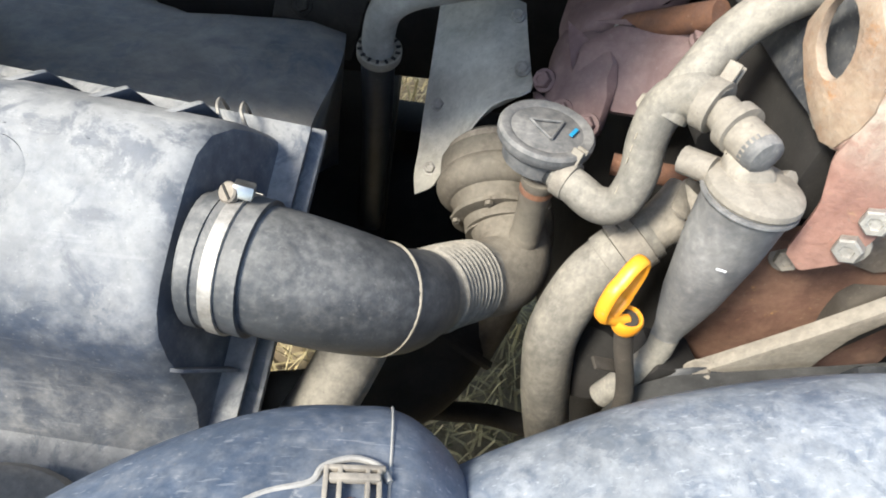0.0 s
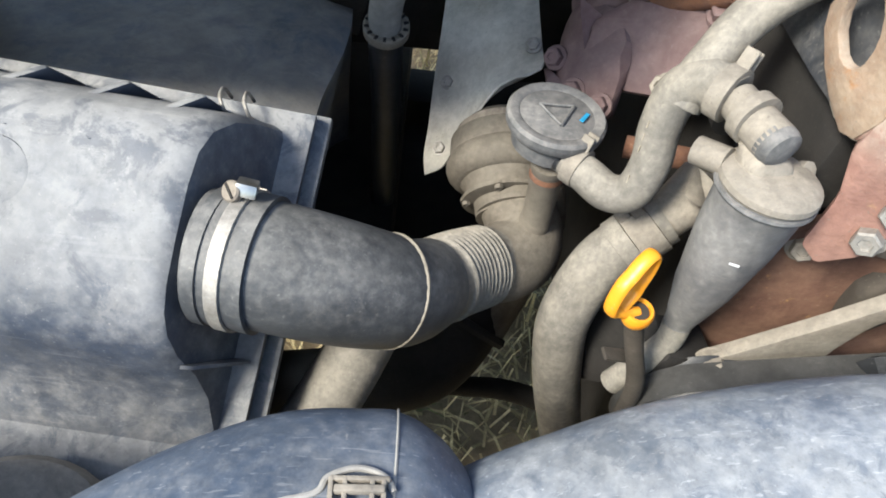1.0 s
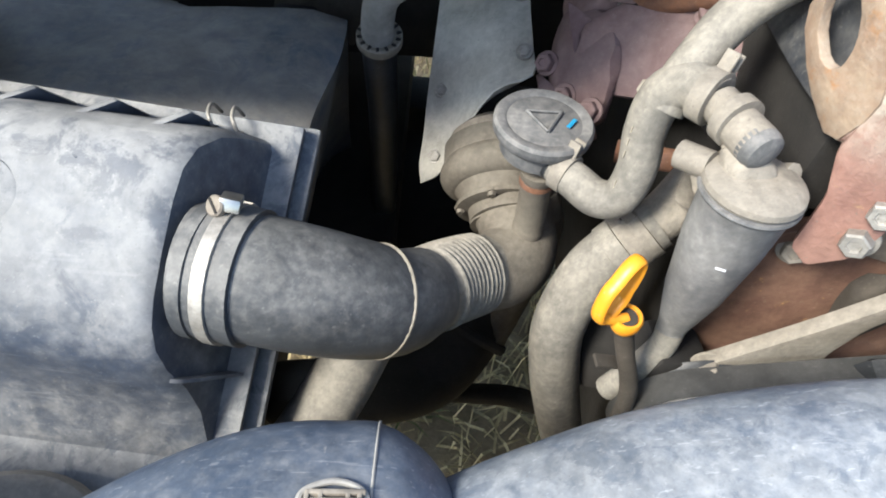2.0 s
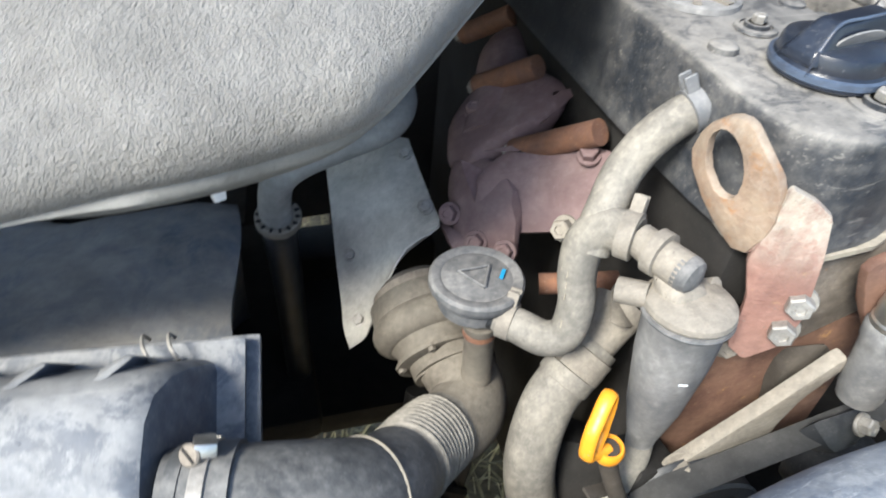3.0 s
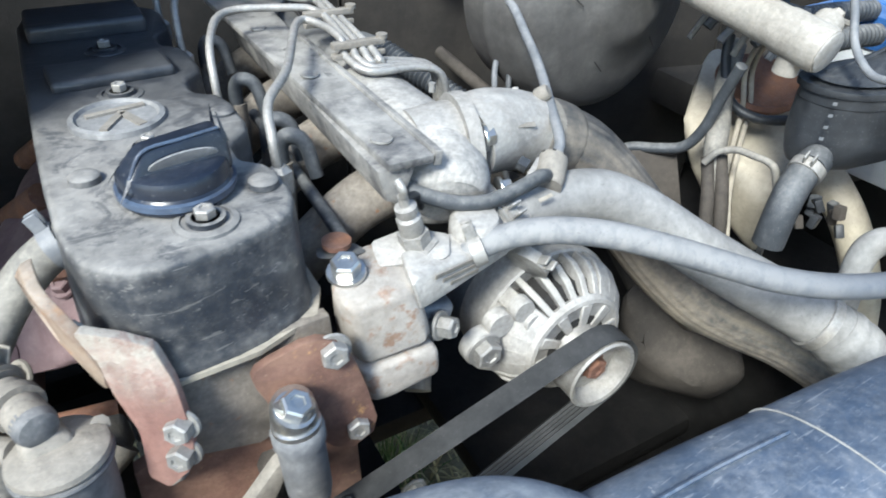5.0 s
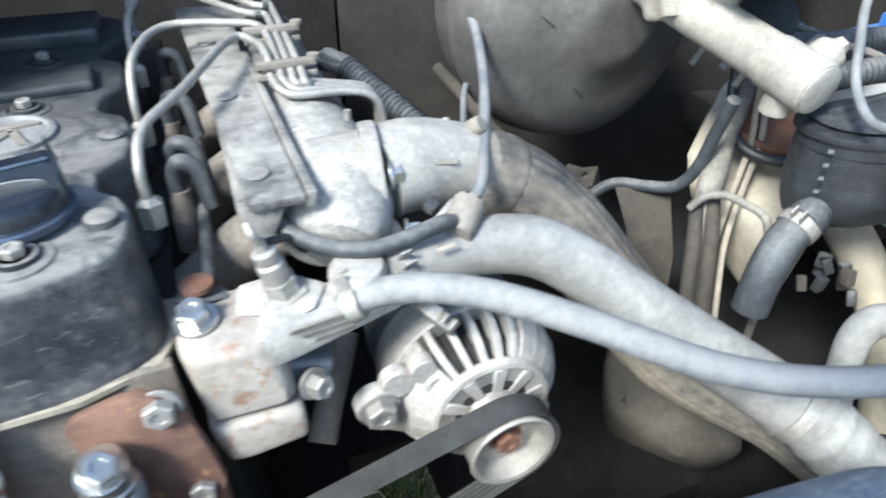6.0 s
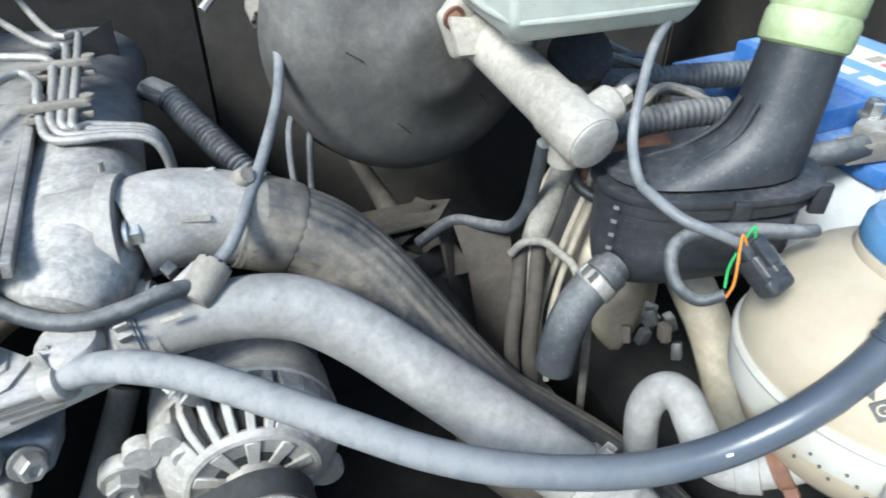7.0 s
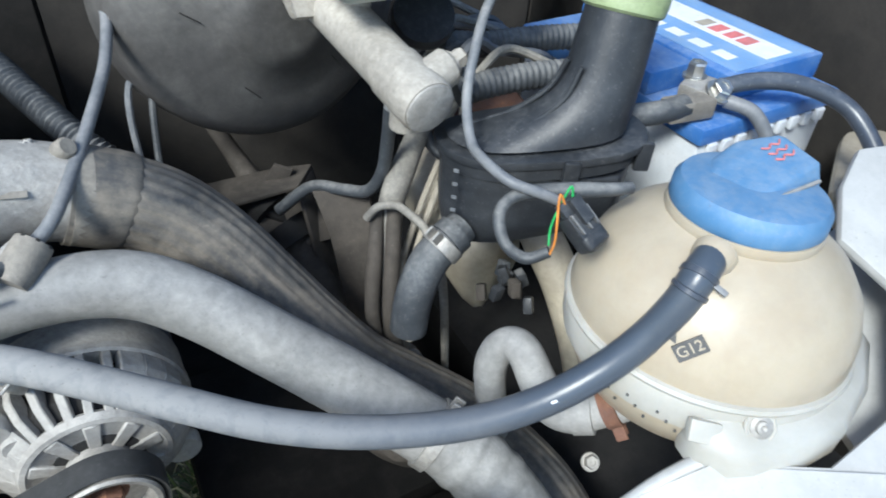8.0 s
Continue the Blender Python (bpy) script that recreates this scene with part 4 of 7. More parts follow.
for a, b in (((0.206, 0.5237, 1.167), (0.2483, 0.4572, 1.2233)), ((0.205, 0.635, 1.176), (0.243, 0.580, 1.222)), ((0.225, 0.752, 1.180), (0.262, 0.700, 1.224))):
    a, b = V(*a), V(*b)
    sp = part("spacer", lathe([(0.009, 0), (0.0115, 0.001), (0.0115, (b - a).length), (0, (b - a).length), (0, 0.001)], a, b - a, 20), RUST, em, "rust-orange spacer sleeve")
    part("stud", hexbolt(a, a - b, 0.0075, 0.010), DULLSTEEL, sp, sharp=25)
for p in ((0.262, 0.585, 1.196), (0.19, 0.598, 1.17), (0.245, 0.46, 1.20)):
    bolt(em, p, V(-0.3, -0.3, 0.9), 0.008, 0.008, MANIF)
bolt(em, (0.203, 0.402, 1.172), V(-0.7, -0.5, 0.4), 0.0085, 0.012, DUSTALU, "pale bolt head")

sh = thing("heat_shield", (0.06, 0.5, 0.96), "bent dusty sheet-steel heat shield over the turbo", "heat shield")
rowsS = [((0.047, 0.668, 1.085), (0.070, 0.665, 1.104), (0.100, 0.655, 1.118), (0.134, 0.638, 1.117)),
         ((0.044, 0.610, 1.055), (0.066, 0.608, 1.076), (0.098, 0.600, 1.102), (0.134, 0.590, 1.111)),
         ((0.041, 0.560, 1.024), (0.065, 0.560, 1.050), (0.098, 0.552, 1.083), (0.135, 0.540, 1.104)),
         ((0.040, 0.525, 1.000), (0.064, 0.524, 1.022), (0.090, 0.519, 1.065), (0.134, 0.511, 1.098)),
         ((0.038, 0.500, 0.985), (0.062, 0.500, 1.003), (0.074, 0.503, 1.030), (0.100, 0.505, 1.080)),
         ((0.041, 0.482, 0.974), (0.056, 0.482, 0.986), (0.063, 0.488, 0.998), (0.074, 0.496, 1.030))]


def shell(rows, thick):
    bm = bmesh.new()
    lines = [spline(r, 4) for r in rows]
    lines = np.array([spline([l[i] for l in lines], 3) for i in range(len(lines[0]))])
    vs = [[bm.verts.new(p) for p in l] for l in lines]
    fs = []
    for a, b in zip(vs, vs[1:]):
        for i in range(len(a) - 1):
            fs.append(bm.faces.new((a[i], a[i + 1], b[i + 1], b[i])))
    bmesh.ops.recalc_face_normals(bm, faces=fs)
    bmesh.ops.solidify(bm, geom=fs, thickness=thick)
    return bm


part("panel", shell(rowsS, 0.002), SHIELD, sh)
for p in ((0.124, 0.612, 1.117), (0.126, 0.532, 1.107), (0.055, 0.555, 1.036), (0.053, 0.500, 0.996)):
    bolt(sh, p, V(-0.3, -0.5, 0.8), 0.006, 0.004, DULLSTEEL)

# ---- vent hose at the wing, with its slotted collar ----
vh = thing("vent_hose", (-0.01, 0.60, 0.75), "dusty rubber vent hose with a slotted collar", "hose")
# same hose split in two: black lower leg paints the shade it enters
part("lower_leg", sweep([(-0.006, 0.64, 0.72, 0.016), (-0.008, 0.615, 0.93, 0.017), (-0.012, 0.595, 1.04, 0.018), (-0.0125, 0.591, 1.062, 0.0178)], n=20), BLACK, vh, "lower leg, coloured black to carry the shade")
part("hose", sweep([(-0.0125, 0.5905, 1.060, 0.0165), (-0.014, 0.588, 1.085, 0.0165), (-0.008, 0.583, 1.118, 0.0165), (0.014, 0.578, 1.140, 0.0160), (0.055, 0.580, 1.154, 0.0155), (0.100, 0.592, 1.163, 0.0155), (0.122, 0.625, 1.168, 0.0155), (0.132, 0.70, 1.165, 0.0155), (0.14, 0.80, 1.15, 0.0155)], n=20), GREYHOSE, vh)
collar = part("collar", lathe([(0.017, -0.006), (0.0225, -0.006), (0.0235, -0.004), (0.0235, 0.005), (0.0215, 0.006), (0.017, 0.004)], (-0.012, 0.590, 1.066), V(-0.02, -0.25, 1), 32), DUSTALU, vh, "grey ring with slots")
for k in range(14):
    a = 2 * math.pi * k / 14
    u, w, a3 = frame_of(V(-0.02, -0.25, 1))
    d = u * math.cos(a) + w * math.sin(a)
    part("slot", rbox((0, 0, 0), (0.005, 0.003, 0.0014), bevel=0, m=basis(V(-0.012, 0.590, 1.066) + a3 * 0.0058 + d * 0.0200, d, a3.cross(d))), DARK, collar)

# unseen bonnet and scuttle panels, added to keep light off the bay's rear
solo("bonnet", rbox((0.45, 1.42, 2.02), (2.4, 0.04, 1.0), (72, 0, 0), bevel=0.01), DARK, "raised bonnet out of view, added to block sky light", "bonnet", kind="structure")
solo("scuttle", join(rbox((0.45, 1.22, 1.56), (2.3, 0.46, 0.05), (6, 0, 0), bevel=0.02), rbox((1.66, 0.5, 1.2), (0.04, 1.6, 0.9), bevel=0.02)), DARK, "scuttle panels out of view, added to shade the rear", "scuttle", kind="structure")
# ---- grained moulding above the wing ----
cw = thing("cowl_moulding", (-0.15, 0.5, 1.2), "large grained grey moulding with a rounded front edge", "cowl panel")


def cowl_mesh():
    """A thick sheet with a rounded front and side edge."""
    # both ends run on out of view, added to shade wing and engine
    front = spline([(-0.86, 0.342, 1.190), (-0.60, 0.330, 1.225), (-0.34, 0.330, 1.262), (-0.139, 0.327, 1.300), (-0.063, 0.318, 1.318), (0.000, 0.318, 1.332), (0.030, 0.322, 1.341), (0.050, 0.334, 1.350), (0.074, 0.351, 1.362), (0.120, 0.390, 1.385), (0.192, 0.452, 1.418), (0.285, 0.555, 1.48), (0.40, 0.71, 1.55)], 6)
    bm = bmesh.new()
    rings = []
    for i, p in enumerate(front):
        p = Vector(p)
        t = (Vector(front[min(i + 1, len(front) - 1)]) - Vector(front[max(i - 1, 0)])).normalized()
        inw = V(-0.25, 0.82, 0.52)
        inw = (inw - t * inw.dot(t)).normalized()
        nor = t.cross(inw).normalized()
        if nor.z < 0:
            nor = -nor
        loop = []
        for k in range(10):
            a = math.pi * k / 9 - math.pi / 2
            loop.append(p + inw * (0.022 - 0.022 * math.cos(a)) + nor * (0.027 * math.sin(a) - 0.019))
        far = V(-0.35, 0.95, 1.62)
        for k in (0.06, 0.15, 0.3, 0.5, 0.75, 1.0):
            top = loop[9].lerp(far, k)
            q = top + nor * (0.045 * math.sin(math.pi * min(1, k * 1.3)) if k < 0.77 else 0)
            loop.append(q)
        rings.append([bm.verts.new(q) for q in loop])
    for a, b in zip(rings, rings[1:]):
        for j in range(len(a) - 1):
            if (a[j + 1].co - b[j + 1].co).length > 1e-5:
                bm.faces.new((a[j], a[j + 1], b[j + 1], b[j]))
    low = [[bm.verts.new(r[0].co.lerp(V(-0.35, 0.95, 1.50), k)) for r in rings] for k in (0.1, 0.5, 0.97)]
    prev = [r[0] for r in rings]
    for l in low:
        for i in range(len(l) - 1):
            bm.faces.new((prev[i], prev[i + 1], l[i + 1], l[i]))
        prev = l
    return bm


part("panel", cowl_mesh(), COWLM, cw, sharp=60)


def cowl_fascia():
    """The smooth face that rolls under the grained edge."""
    top = spline([(-0.86, 0.346, 1.180), (-0.60, 0.334, 1.215), (-0.34, 0.334, 1.250), (-0.139, 0.331, 1.286), (-0.063, 0.322, 1.303), (0.000, 0.322, 1.318), (0.030, 0.326, 1.328), (0.050, 0.338, 1.338), (0.074, 0.355, 1.350), (0.120, 0.394, 1.372), (0.192, 0.456, 1.404)], 6)
    foot = spline([(-0.86, 0.387, 1.155), (-0.60, 0.375, 1.190), (-0.34, 0.372, 1.236), (-0.180, 0.365, 1.264), (-0.110, 0.360, 1.2645), (-0.045, 0.361, 1.2715), (0.008, 0.362, 1.2855), (0.034, 0.365, 1.298), (0.056, 0.374, 1.314), (0.100, 0.412, 1.345), (0.180, 0.475, 1.395)], 6)
    bm = bmesh.new()
    rows = []
    for a, b in zip(top, foot):
        a, b = Vector(a), Vector(b)
        out = V(0.0, -0.25, -0.95) * 0.004
        rows.append([bm.verts.new(q) for q in (a + V(0, 0.026, 0.004), a + V(0, 0.012, -0.002), a.lerp(b, 0.3) + out * 0.8, a.lerp(b, 0.6) + out, a.lerp(b, 0.88) + out * 0.6, b, b + V(-0.004, 0.010, 0.003), b + V(-0.012, 0.035, 0.026))])
    for a, b in zip(rows, rows[1:]):
        for j in range(len(a) - 1):
            bm.faces.new((a[j], a[j + 1], b[j + 1], b[j]))
    bmesh.ops.recalc_face_normals(bm, faces=bm.faces)
    return bm


part("fascia", cowl_fascia(), COWLS, cw, "smooth scuffed grey face under the edge", 60)
part("tab", rbox((-0.048, 0.368, 1.265), (0.008, 0.007, 0.010), (10, 0, 20), bevel=0.002), LABEL, cw, "small white clip")

# ---- engine ----
eng = thing("engine_block", (0.37, 0.65, 0.60), "dusty cast iron engine block with a rusty front plate", "engine")
# head and block near-black: the engine side's shade is in the colour
part("head", hull([(0.268, 0.300, 1.232), (0.412, 0.312, 1.232), (0.425, 1.0, 1.232), (0.262, 1.0, 1.232), (0.268, 0.300, 1.165), (0.412, 0.312, 1.165), (0.425, 1.0, 1.165), (0.262, 1.0, 1.165)], 0.004, 2), DARK, eng, "cylinder head edge, near-black for the shade on it")
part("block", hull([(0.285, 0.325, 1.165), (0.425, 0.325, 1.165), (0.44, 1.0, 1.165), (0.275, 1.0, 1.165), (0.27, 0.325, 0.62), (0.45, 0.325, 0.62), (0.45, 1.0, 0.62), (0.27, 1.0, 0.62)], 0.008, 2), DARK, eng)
part("front_plate", slab([(0.262, 0.302, 1.150), (0.300, 0.298, 1.168), (0.345, 0.296, 1.160), (0.420, 0.294, 1.150), (0.425, 0.294, 1.0), (0.30, 0.298, 0.92), (0.255, 0.302, 1.0)], 0.012), RUSTPLATE, eng, "rust-brown front plate")
part("head_front", slab([(0.272, 0.292, 1.238), (0.408, 0.300, 1.236), (0.412, 0.298, 1.160), (0.345, 0.290, 1.146), (0.292, 0.290, 1.160)], 0.012, 0.002), IRON, eng, "beige dusty head face")
part("core_plug", lathe([(0, -0.004), (0.008, -0.004), (0.0095, 0.0), (0.0095, 0.002), (0.008, 0.0025), (0.0075, -0.002), (0, -0.002)], (0.330, 0.289, 1.196), V(-0.1, -1, 0.1), 20), DARK, eng)
part("core_plug", lathe([(0, 0.0), (0.011, 0.0), (0.011, 0.003), (0.009, 0.004), (0.0, 0.003)], (0.355, 0.292, 1.130), V(-0.1, -1, 0.1), 20), IRON, eng)
part("arm", slab(rounded([(0.258, 0.263, 1.046), (0.270, 0.262, 1.060), (0.310, 0.260, 1.106), (0.352, 0.257, 1.162), (0.356, 0.256, 1.150), (0.341, 0.260, 1.112), (0.337, 0.262, 1.080), (0.335, 0.263, 1.03), (0.30, 0.262, 0.99), (0.258, 0.264, 1.01)], 0.12, 1), 0.012, 0.003), DUSTALU, eng, "pale dusty casting arm")
bolt(eng, (0.2645, 0.251, 1.040), V(-0.3, -0.9, 0.3), 0.012, 0.014, DUSTALU)
part("web", hull([(0.340, 0.272, 1.112), (0.358, 0.266, 1.152), (0.395, 0.274, 1.105), (0.345, 0.270, 1.03), (0.34, 0.292, 1.12), (0.39, 0.292, 1.10)], 0.003, 2), GRIME, eng, "dark recessed web")
bolt(eng, (0.285, 0.285, 1.145), V(-0.3, -0.9, 0.3), 0.008, 0.007, DUSTALU)
part("side_pipe", sweep([(0.262, 0.40, 1.15, 0.014), (0.258, 0.55, 1.15, 0.014), (0.258, 0.75, 1.15, 0.014)], n=12), DARK, eng)

# valve cover: a rounded hollow casting with scalloped side
vc = thing("valve_cover", (0.335, 0.6, 1.235), "dusty black enamelled valve cover with scalloped edge", "valve cover")
VT = 1.322
top_edge = [(0.272, 0.298), (0.300, 0.278), (0.352, 0.284), (0.392, 0.300), (0.404, 0.322), (0.403, 0.362), (0.384, 0.378), (0.384, 0.408), (0.406, 0.430), (0.405, 0.496), (0.382, 0.514), (0.382, 0.546), (0.402, 0.566), (0.400, 0.632), (0.380, 0.650),
            (0.380, 0.682), (0.400, 0.702), (0.400, 0.775), (0.38, 0.80), (0.30, 0.81), (0.258, 0.80), (0.257, 0.60), (0.258, 0.42), (0.262, 0.33)]


def cover_mesh():
    bm = bmesh.new()
    ring = [V(x, y, 0) for x, y in top_edge]
    fine = rounded(ring, 0.2, 1)
    c = V(0.33, 0.55, 0)
    levels = [(0.93, VT + 0.000), (0.97, VT - 0.0012), (0.99, VT - 0.0035), (1.0, VT - 0.009), (1.03, 1.262), (1.036, 1.246), (1.06, 1.242), (1.062, 1.236)]
    rings = []
    for k, z in levels:
        row = []
        for p in fine:
            d = (p - c)
            grow = (k - 1) * 0.065
            nrm = V(d.x / 0.07, d.y / 0.26, 0).normalized()
            front = max(0.0, (0.42 - p.y) / 0.14)
            q = p + nrm * grow * 1.2
            row.append(bm.verts.new((q.x, q.y, z - (0.004 * front if z > 1.30 else 0))))
        rings.append(row)
    bm.faces.new(rings[0])
    for a, b in zip(rings, rings[1:]):
        for i in range(len(a)):
            j = (i + 1) % len(a)
            bm.faces.new((a[i], a[j], b[j], b[i]))
    return bm


part("cover", cover_mesh(), COVER, vc, "grey dusty top, darker bluish sides and rear", 45)
part("gasket", slab([(0.266, 0.292, 1.2365), (0.298, 0.272, 1.2365), (0.356, 0.276, 1.2365), (0.402, 0.294, 1.2365), (0.414, 0.32, 1.2365), (0.414, 0.36, 1.2365), (0.27, 0.36, 1.2365), (0.262, 0.31, 1.2365)], 0.004, 0), TAN, vc, "pale gasket line")
for x, y, r in ((0.344, 0.314, 1.0), (0.331, 0.424, 0.75), (0.327, 0.533, 0.9), (0.33, 0.65, 0.9)):
    seat = part("seat", lathe([(0.021 * r, 0), (0.020 * r, 0.002), (0.016 * r, 0.003), (0.0155 * r, 0.0015), (0.012 * r, 0.0015), (0.012 * r, 0.005), (0, 0.005)], (x, y, VT - 0.001 - 0.004 * max(0, (0.42 - y) / 0.14)), (0, 0, 1), 28), COVER, vc, "rubber-seated cover bolt")
    part("bolt", hexbolt(V(x, y, VT + 0.004 - 0.004 * max(0, (0.42 - y) / 0.14)), (0, 0, 1), 0.0068 * r, 0.006), DULLSTEEL, seat, sharp=25)
for x, y in ((0.388, 0.340), (0.285, 0.396), (0.392, 0.462), (0.30, 0.60)):
    part("boss", lathe([(0.0105, 0), (0.0100, 0.004), (0.008, 0.0055), (0.003, 0.0058), (0, 0.005)], (x, y, VT - 0.002), (0, 0, 1), 20), COVER, vc)
badge = part("badge", lathe([(0.036, 0), (0.035, 0.004), (0.031, 0.005), (0.029, 0.0025), (0, 0.0025)], (0.318, 0.484, VT - 0.001), (0, 0, 1), 36), CONE, vc, "round maker's badge, worn")
part("mark", bar(V(0.318, 0.495, VT + 0.0025), V(1, 0.2, 0), V(0, 1, 0), 0.045, 0.006, 0.002), DUSTALU, badge)
part("mark", bar(V(0.314, 0.476, VT + 0.0025), V(0.6, 1, 0), V(-1, 0.6, 0), 0.034, 0.006, 0.002), DUSTALU, badge)
part("mark", bar(V(0.328, 0.474, VT + 0.0025), V(-0.4, 1, 0), V(-1, -0.4, 0), 0.030, 0.006, 0.002), DUSTALU, badge)
part("step", rbox((0.326, 0.582, VT + 0.003), (0.10, 0.05, 0.012), (0, 0, 4), bevel=0.005, seg=3), COVER, vc)
part("step", rbox((0.322, 0.73, VT + 0.006), (0.11, 0.07, 0.02), bevel=0.006, seg=3), COVER, vc)

oc = thing("oil_filler_cap", (0.337, 0.356, VT), "blue-black plastic oil filler cap with a wide grip", "oil cap")
OC = V(0.337, 0.358, VT - 0.002)
part("base", lathe([(0.034, 0), (0.0365, 0.002), (0.037, 0.006), (0.036, 0.009), (0.034, 0.011), (0.0335, 0.018), (0.032, 0.021), (0.028, 0.0225), (0, 0.0225)], OC, (0, 0, 1), 44), CAPBLK, oc)
gu = V(0.985, 0.17, 0)
gv = V(-0.17, 0.985, 0)
def cap_at(u, v, h):
    return OC + gu * u + gv * v + V(0, 0, h)


grip = part("grip", hull([cap_at(u, k * w, h) for u, h, w in ((-0.0335, 0.019, 0.0100), (-0.019, 0.0365, 0.0075), (0.030, 0.0395, 0.0075), (0.0345, 0.034, 0.0085), (-0.035, 0.012, 0.0150), (0.0350, 0.012, 0.0150)) for k in (-1, 1)], 0.0032, 4), CAPBLK, oc, "raised bar grip with a sloped end")
part("lip", sweep([cap_at(-0.030, -0.0098, 0.0215), cap_at(-0.0185, -0.0078, 0.0362), cap_at(0.005, -0.0072, 0.0378), cap_at(0.030, -0.0072, 0.0390)], 0.0012, 8, 5), CAPEDGE, grip, "bluish edge, highlight put into its colour")
part("dust_film", slab([cap_at(0.004 + 0.0225 * math.cos(a), -0.0118 - 0.0022 * math.sin(a), 0.0250 + 0.0070 * math.sin(a)) for a in (2 * math.pi * k / 20 for k in range(20))], 0.0016, 0.0006), CONE, grip, "dusty dished face")
part("rim", lathe([(0.0365, 0.0035), (0.0378, 0.0045), (0.0378, 0.0085), (0.0362, 0.0095)], OC, (0, 0, 1), 44), CAPEDGE, oc, "bluish rim, highlight put into its colour")

# ---- second front plate, strut and thermostat housing ----
fp = thing("mounting_plate", (0.39, 0.268, 1.14), "rusty steel mounting plate, orange where lit, dark red in shadow", "bracket")
part("plate", slab(rounded([(0.344, 0.271, 1.224), (0.350, 0.271, 1.234), (0.386, 0.268, 1.246), (0.406, 0.265, 1.238), (0.418, 0.262, 1.205), (0.428, 0.256, 1.150), (0.400, 0.257, 1.135), (0.360, 0.264, 1.185)], 0.2, 1), 0.008), RUSTPLATE, fp)
# brighter rust laid over the plate to paint its lit corner
part("edge", slab(rounded([(0.344, 0.2695, 1.224), (0.350, 0.2695, 1.234), (0.386, 0.2665, 1.246), (0.392, 0.2665, 1.238), (0.374, 0.2672, 1.226), (0.366, 0.2680, 1.190), (0.358, 0.2685, 1.192)], 0.2, 1), 0.003), RUST, fp, "orange patch for the lit side of the shadow edge")
bolt(fp, (0.399, 0.259, 1.231), V(-0.1, -0.99, 0.1), 0.010, 0.009, DULLSTEEL)
bolt(fp, (0.410, 0.252, 1.158), V(-0.1, -0.99, 0.1), 0.009, 0.008, DULLSTEEL)
st = thing("tensioner_strut", (0.367, 0.232, 1.12), "black cylindrical belt tensioner with a large bright bolt", "tensioner")
SA = V(-0.03, 0.10, 1).normalized()
SB = V(0.3655, 0.232, 1.128)
part("body", lathe([(0, 0.002), (0.014, 0.002), (0.0158, 0.012), (0.0162, 0.050), (0.0166, 0.054), (0.0178, 0.058), (0.0180, 0.068), (0.0160, 0.071), (0, 0.071)], SB, SA, 32), CONE, st)
part("washer", lathe([(0, 0.070), (0.0165, 0.070), (0.0165, 0.074), (0.013, 0.076), (0, 0.076)], SB, SA, 30), STEEL, st)
part("dome", lathe([(0.0150, 0.075), (0.0156, 0.082), (0.0142, 0.091), (0.0120, 0.095), (0, 0.095)], SB, SA, 30), STEEL, st, "bright dusty dome")
part("bolt", hexbolt(SB + SA * 0.094 + V(0.0, -0.006, -0.004), SA + V(0.25, -0.45, 0), 0.0105, 0.010), STEEL, st, sharp=25)
part("foot", hull([(0.345, 0.236, 1.10), (0.40, 0.236, 1.11), (0.395, 0.25, 1.06), (0.345, 0.25, 1.05), (0.36, 0.215, 1.08), (0.39, 0.22, 1.08)], 0.006, 2), BLACK, st)
bolt(st, (0.385, 0.225, 1.098), V(0.2, -0.8, 0.5), 0.007, 0.008, DULLSTEEL)

RUSTHOUS = mat("dusty_rusty_housing", (0.37, 0.34, 0.305), (0.31, 0.275, 0.235), 0.50, 0.7, 0.1, 24, 0.35, dust_col=(0.46, 0.435, 0.395), spots=(0.27, 0.17, 0.115), spot_at=0.53, wear=0.7)
th_ = thing("thermostat_housing", (0.47, 0.295, 1.17), "pale cast aluminium thermostat housing", "thermostat housing")
part("body", hull([(0.412, 0.290, 1.254), (0.425, 0.325, 1.258), (0.462, 0.330, 1.258), (0.474, 0.283, 1.254), (0.462, 0.268, 1.252), (0.420, 0.272, 1.246), (0.425, 0.268, 1.196), (0.480, 0.264, 1.200), (0.485, 0.31, 1.20), (0.42, 0.31, 1.19)], 0.005, 3), RUSTHOUS, th_, "housing face with pale dust over rust")
part("lower_block", hull([(0.422, 0.266, 1.192), (0.483, 0.261, 1.196), (0.485, 0.260, 1.168), (0.432, 0.262, 1.158), (0.42, 0.30, 1.19), (0.485, 0.30, 1.19), (0.48, 0.30, 1.15), (0.42, 0.30, 1.15)], 0.005, 3), RUSTHOUS, th_, "dusty lower block")
part("bar", hull([(0.462, 0.268, 1.262), (0.500, 0.276, 1.258), (0.565, 0.293, 1.252), (0.565, 0.293, 1.236), (0.470, 0.266, 1.232), (0.470, 0.300, 1.264), (0.545, 0.312, 1.258), (0.568, 0.312, 1.250), (0.55, 0.312, 1.236), (0.47, 0.30, 1.235)], 0.003, 3), ALU, th_, "pale cast bar with raised print")
part("flange", hull([(0.452, 0.300, 1.256), (0.500, 0.278, 1.262), (0.515, 0.305, 1.264), (0.490, 0.328, 1.264), (0.455, 0.325, 1.262), (0.46, 0.30, 1.25), (0.50, 0.30, 1.25)], 0.003, 2), ALU, th_)
bolt(th_, (0.428, 0.302, 1.260), V(-0.1, -0.2, 1), 0.0108, 0.011, STEEL)
bolt(th_, (0.494, 0.277, 1.200), V(0.5, -0.8, 0.2), 0.009, 0.012, DULLSTEEL)
bolt(th_, (0.515, 0.300, 1.256), V(0, -0.2, 1), 0.009, 0.004, ALU)
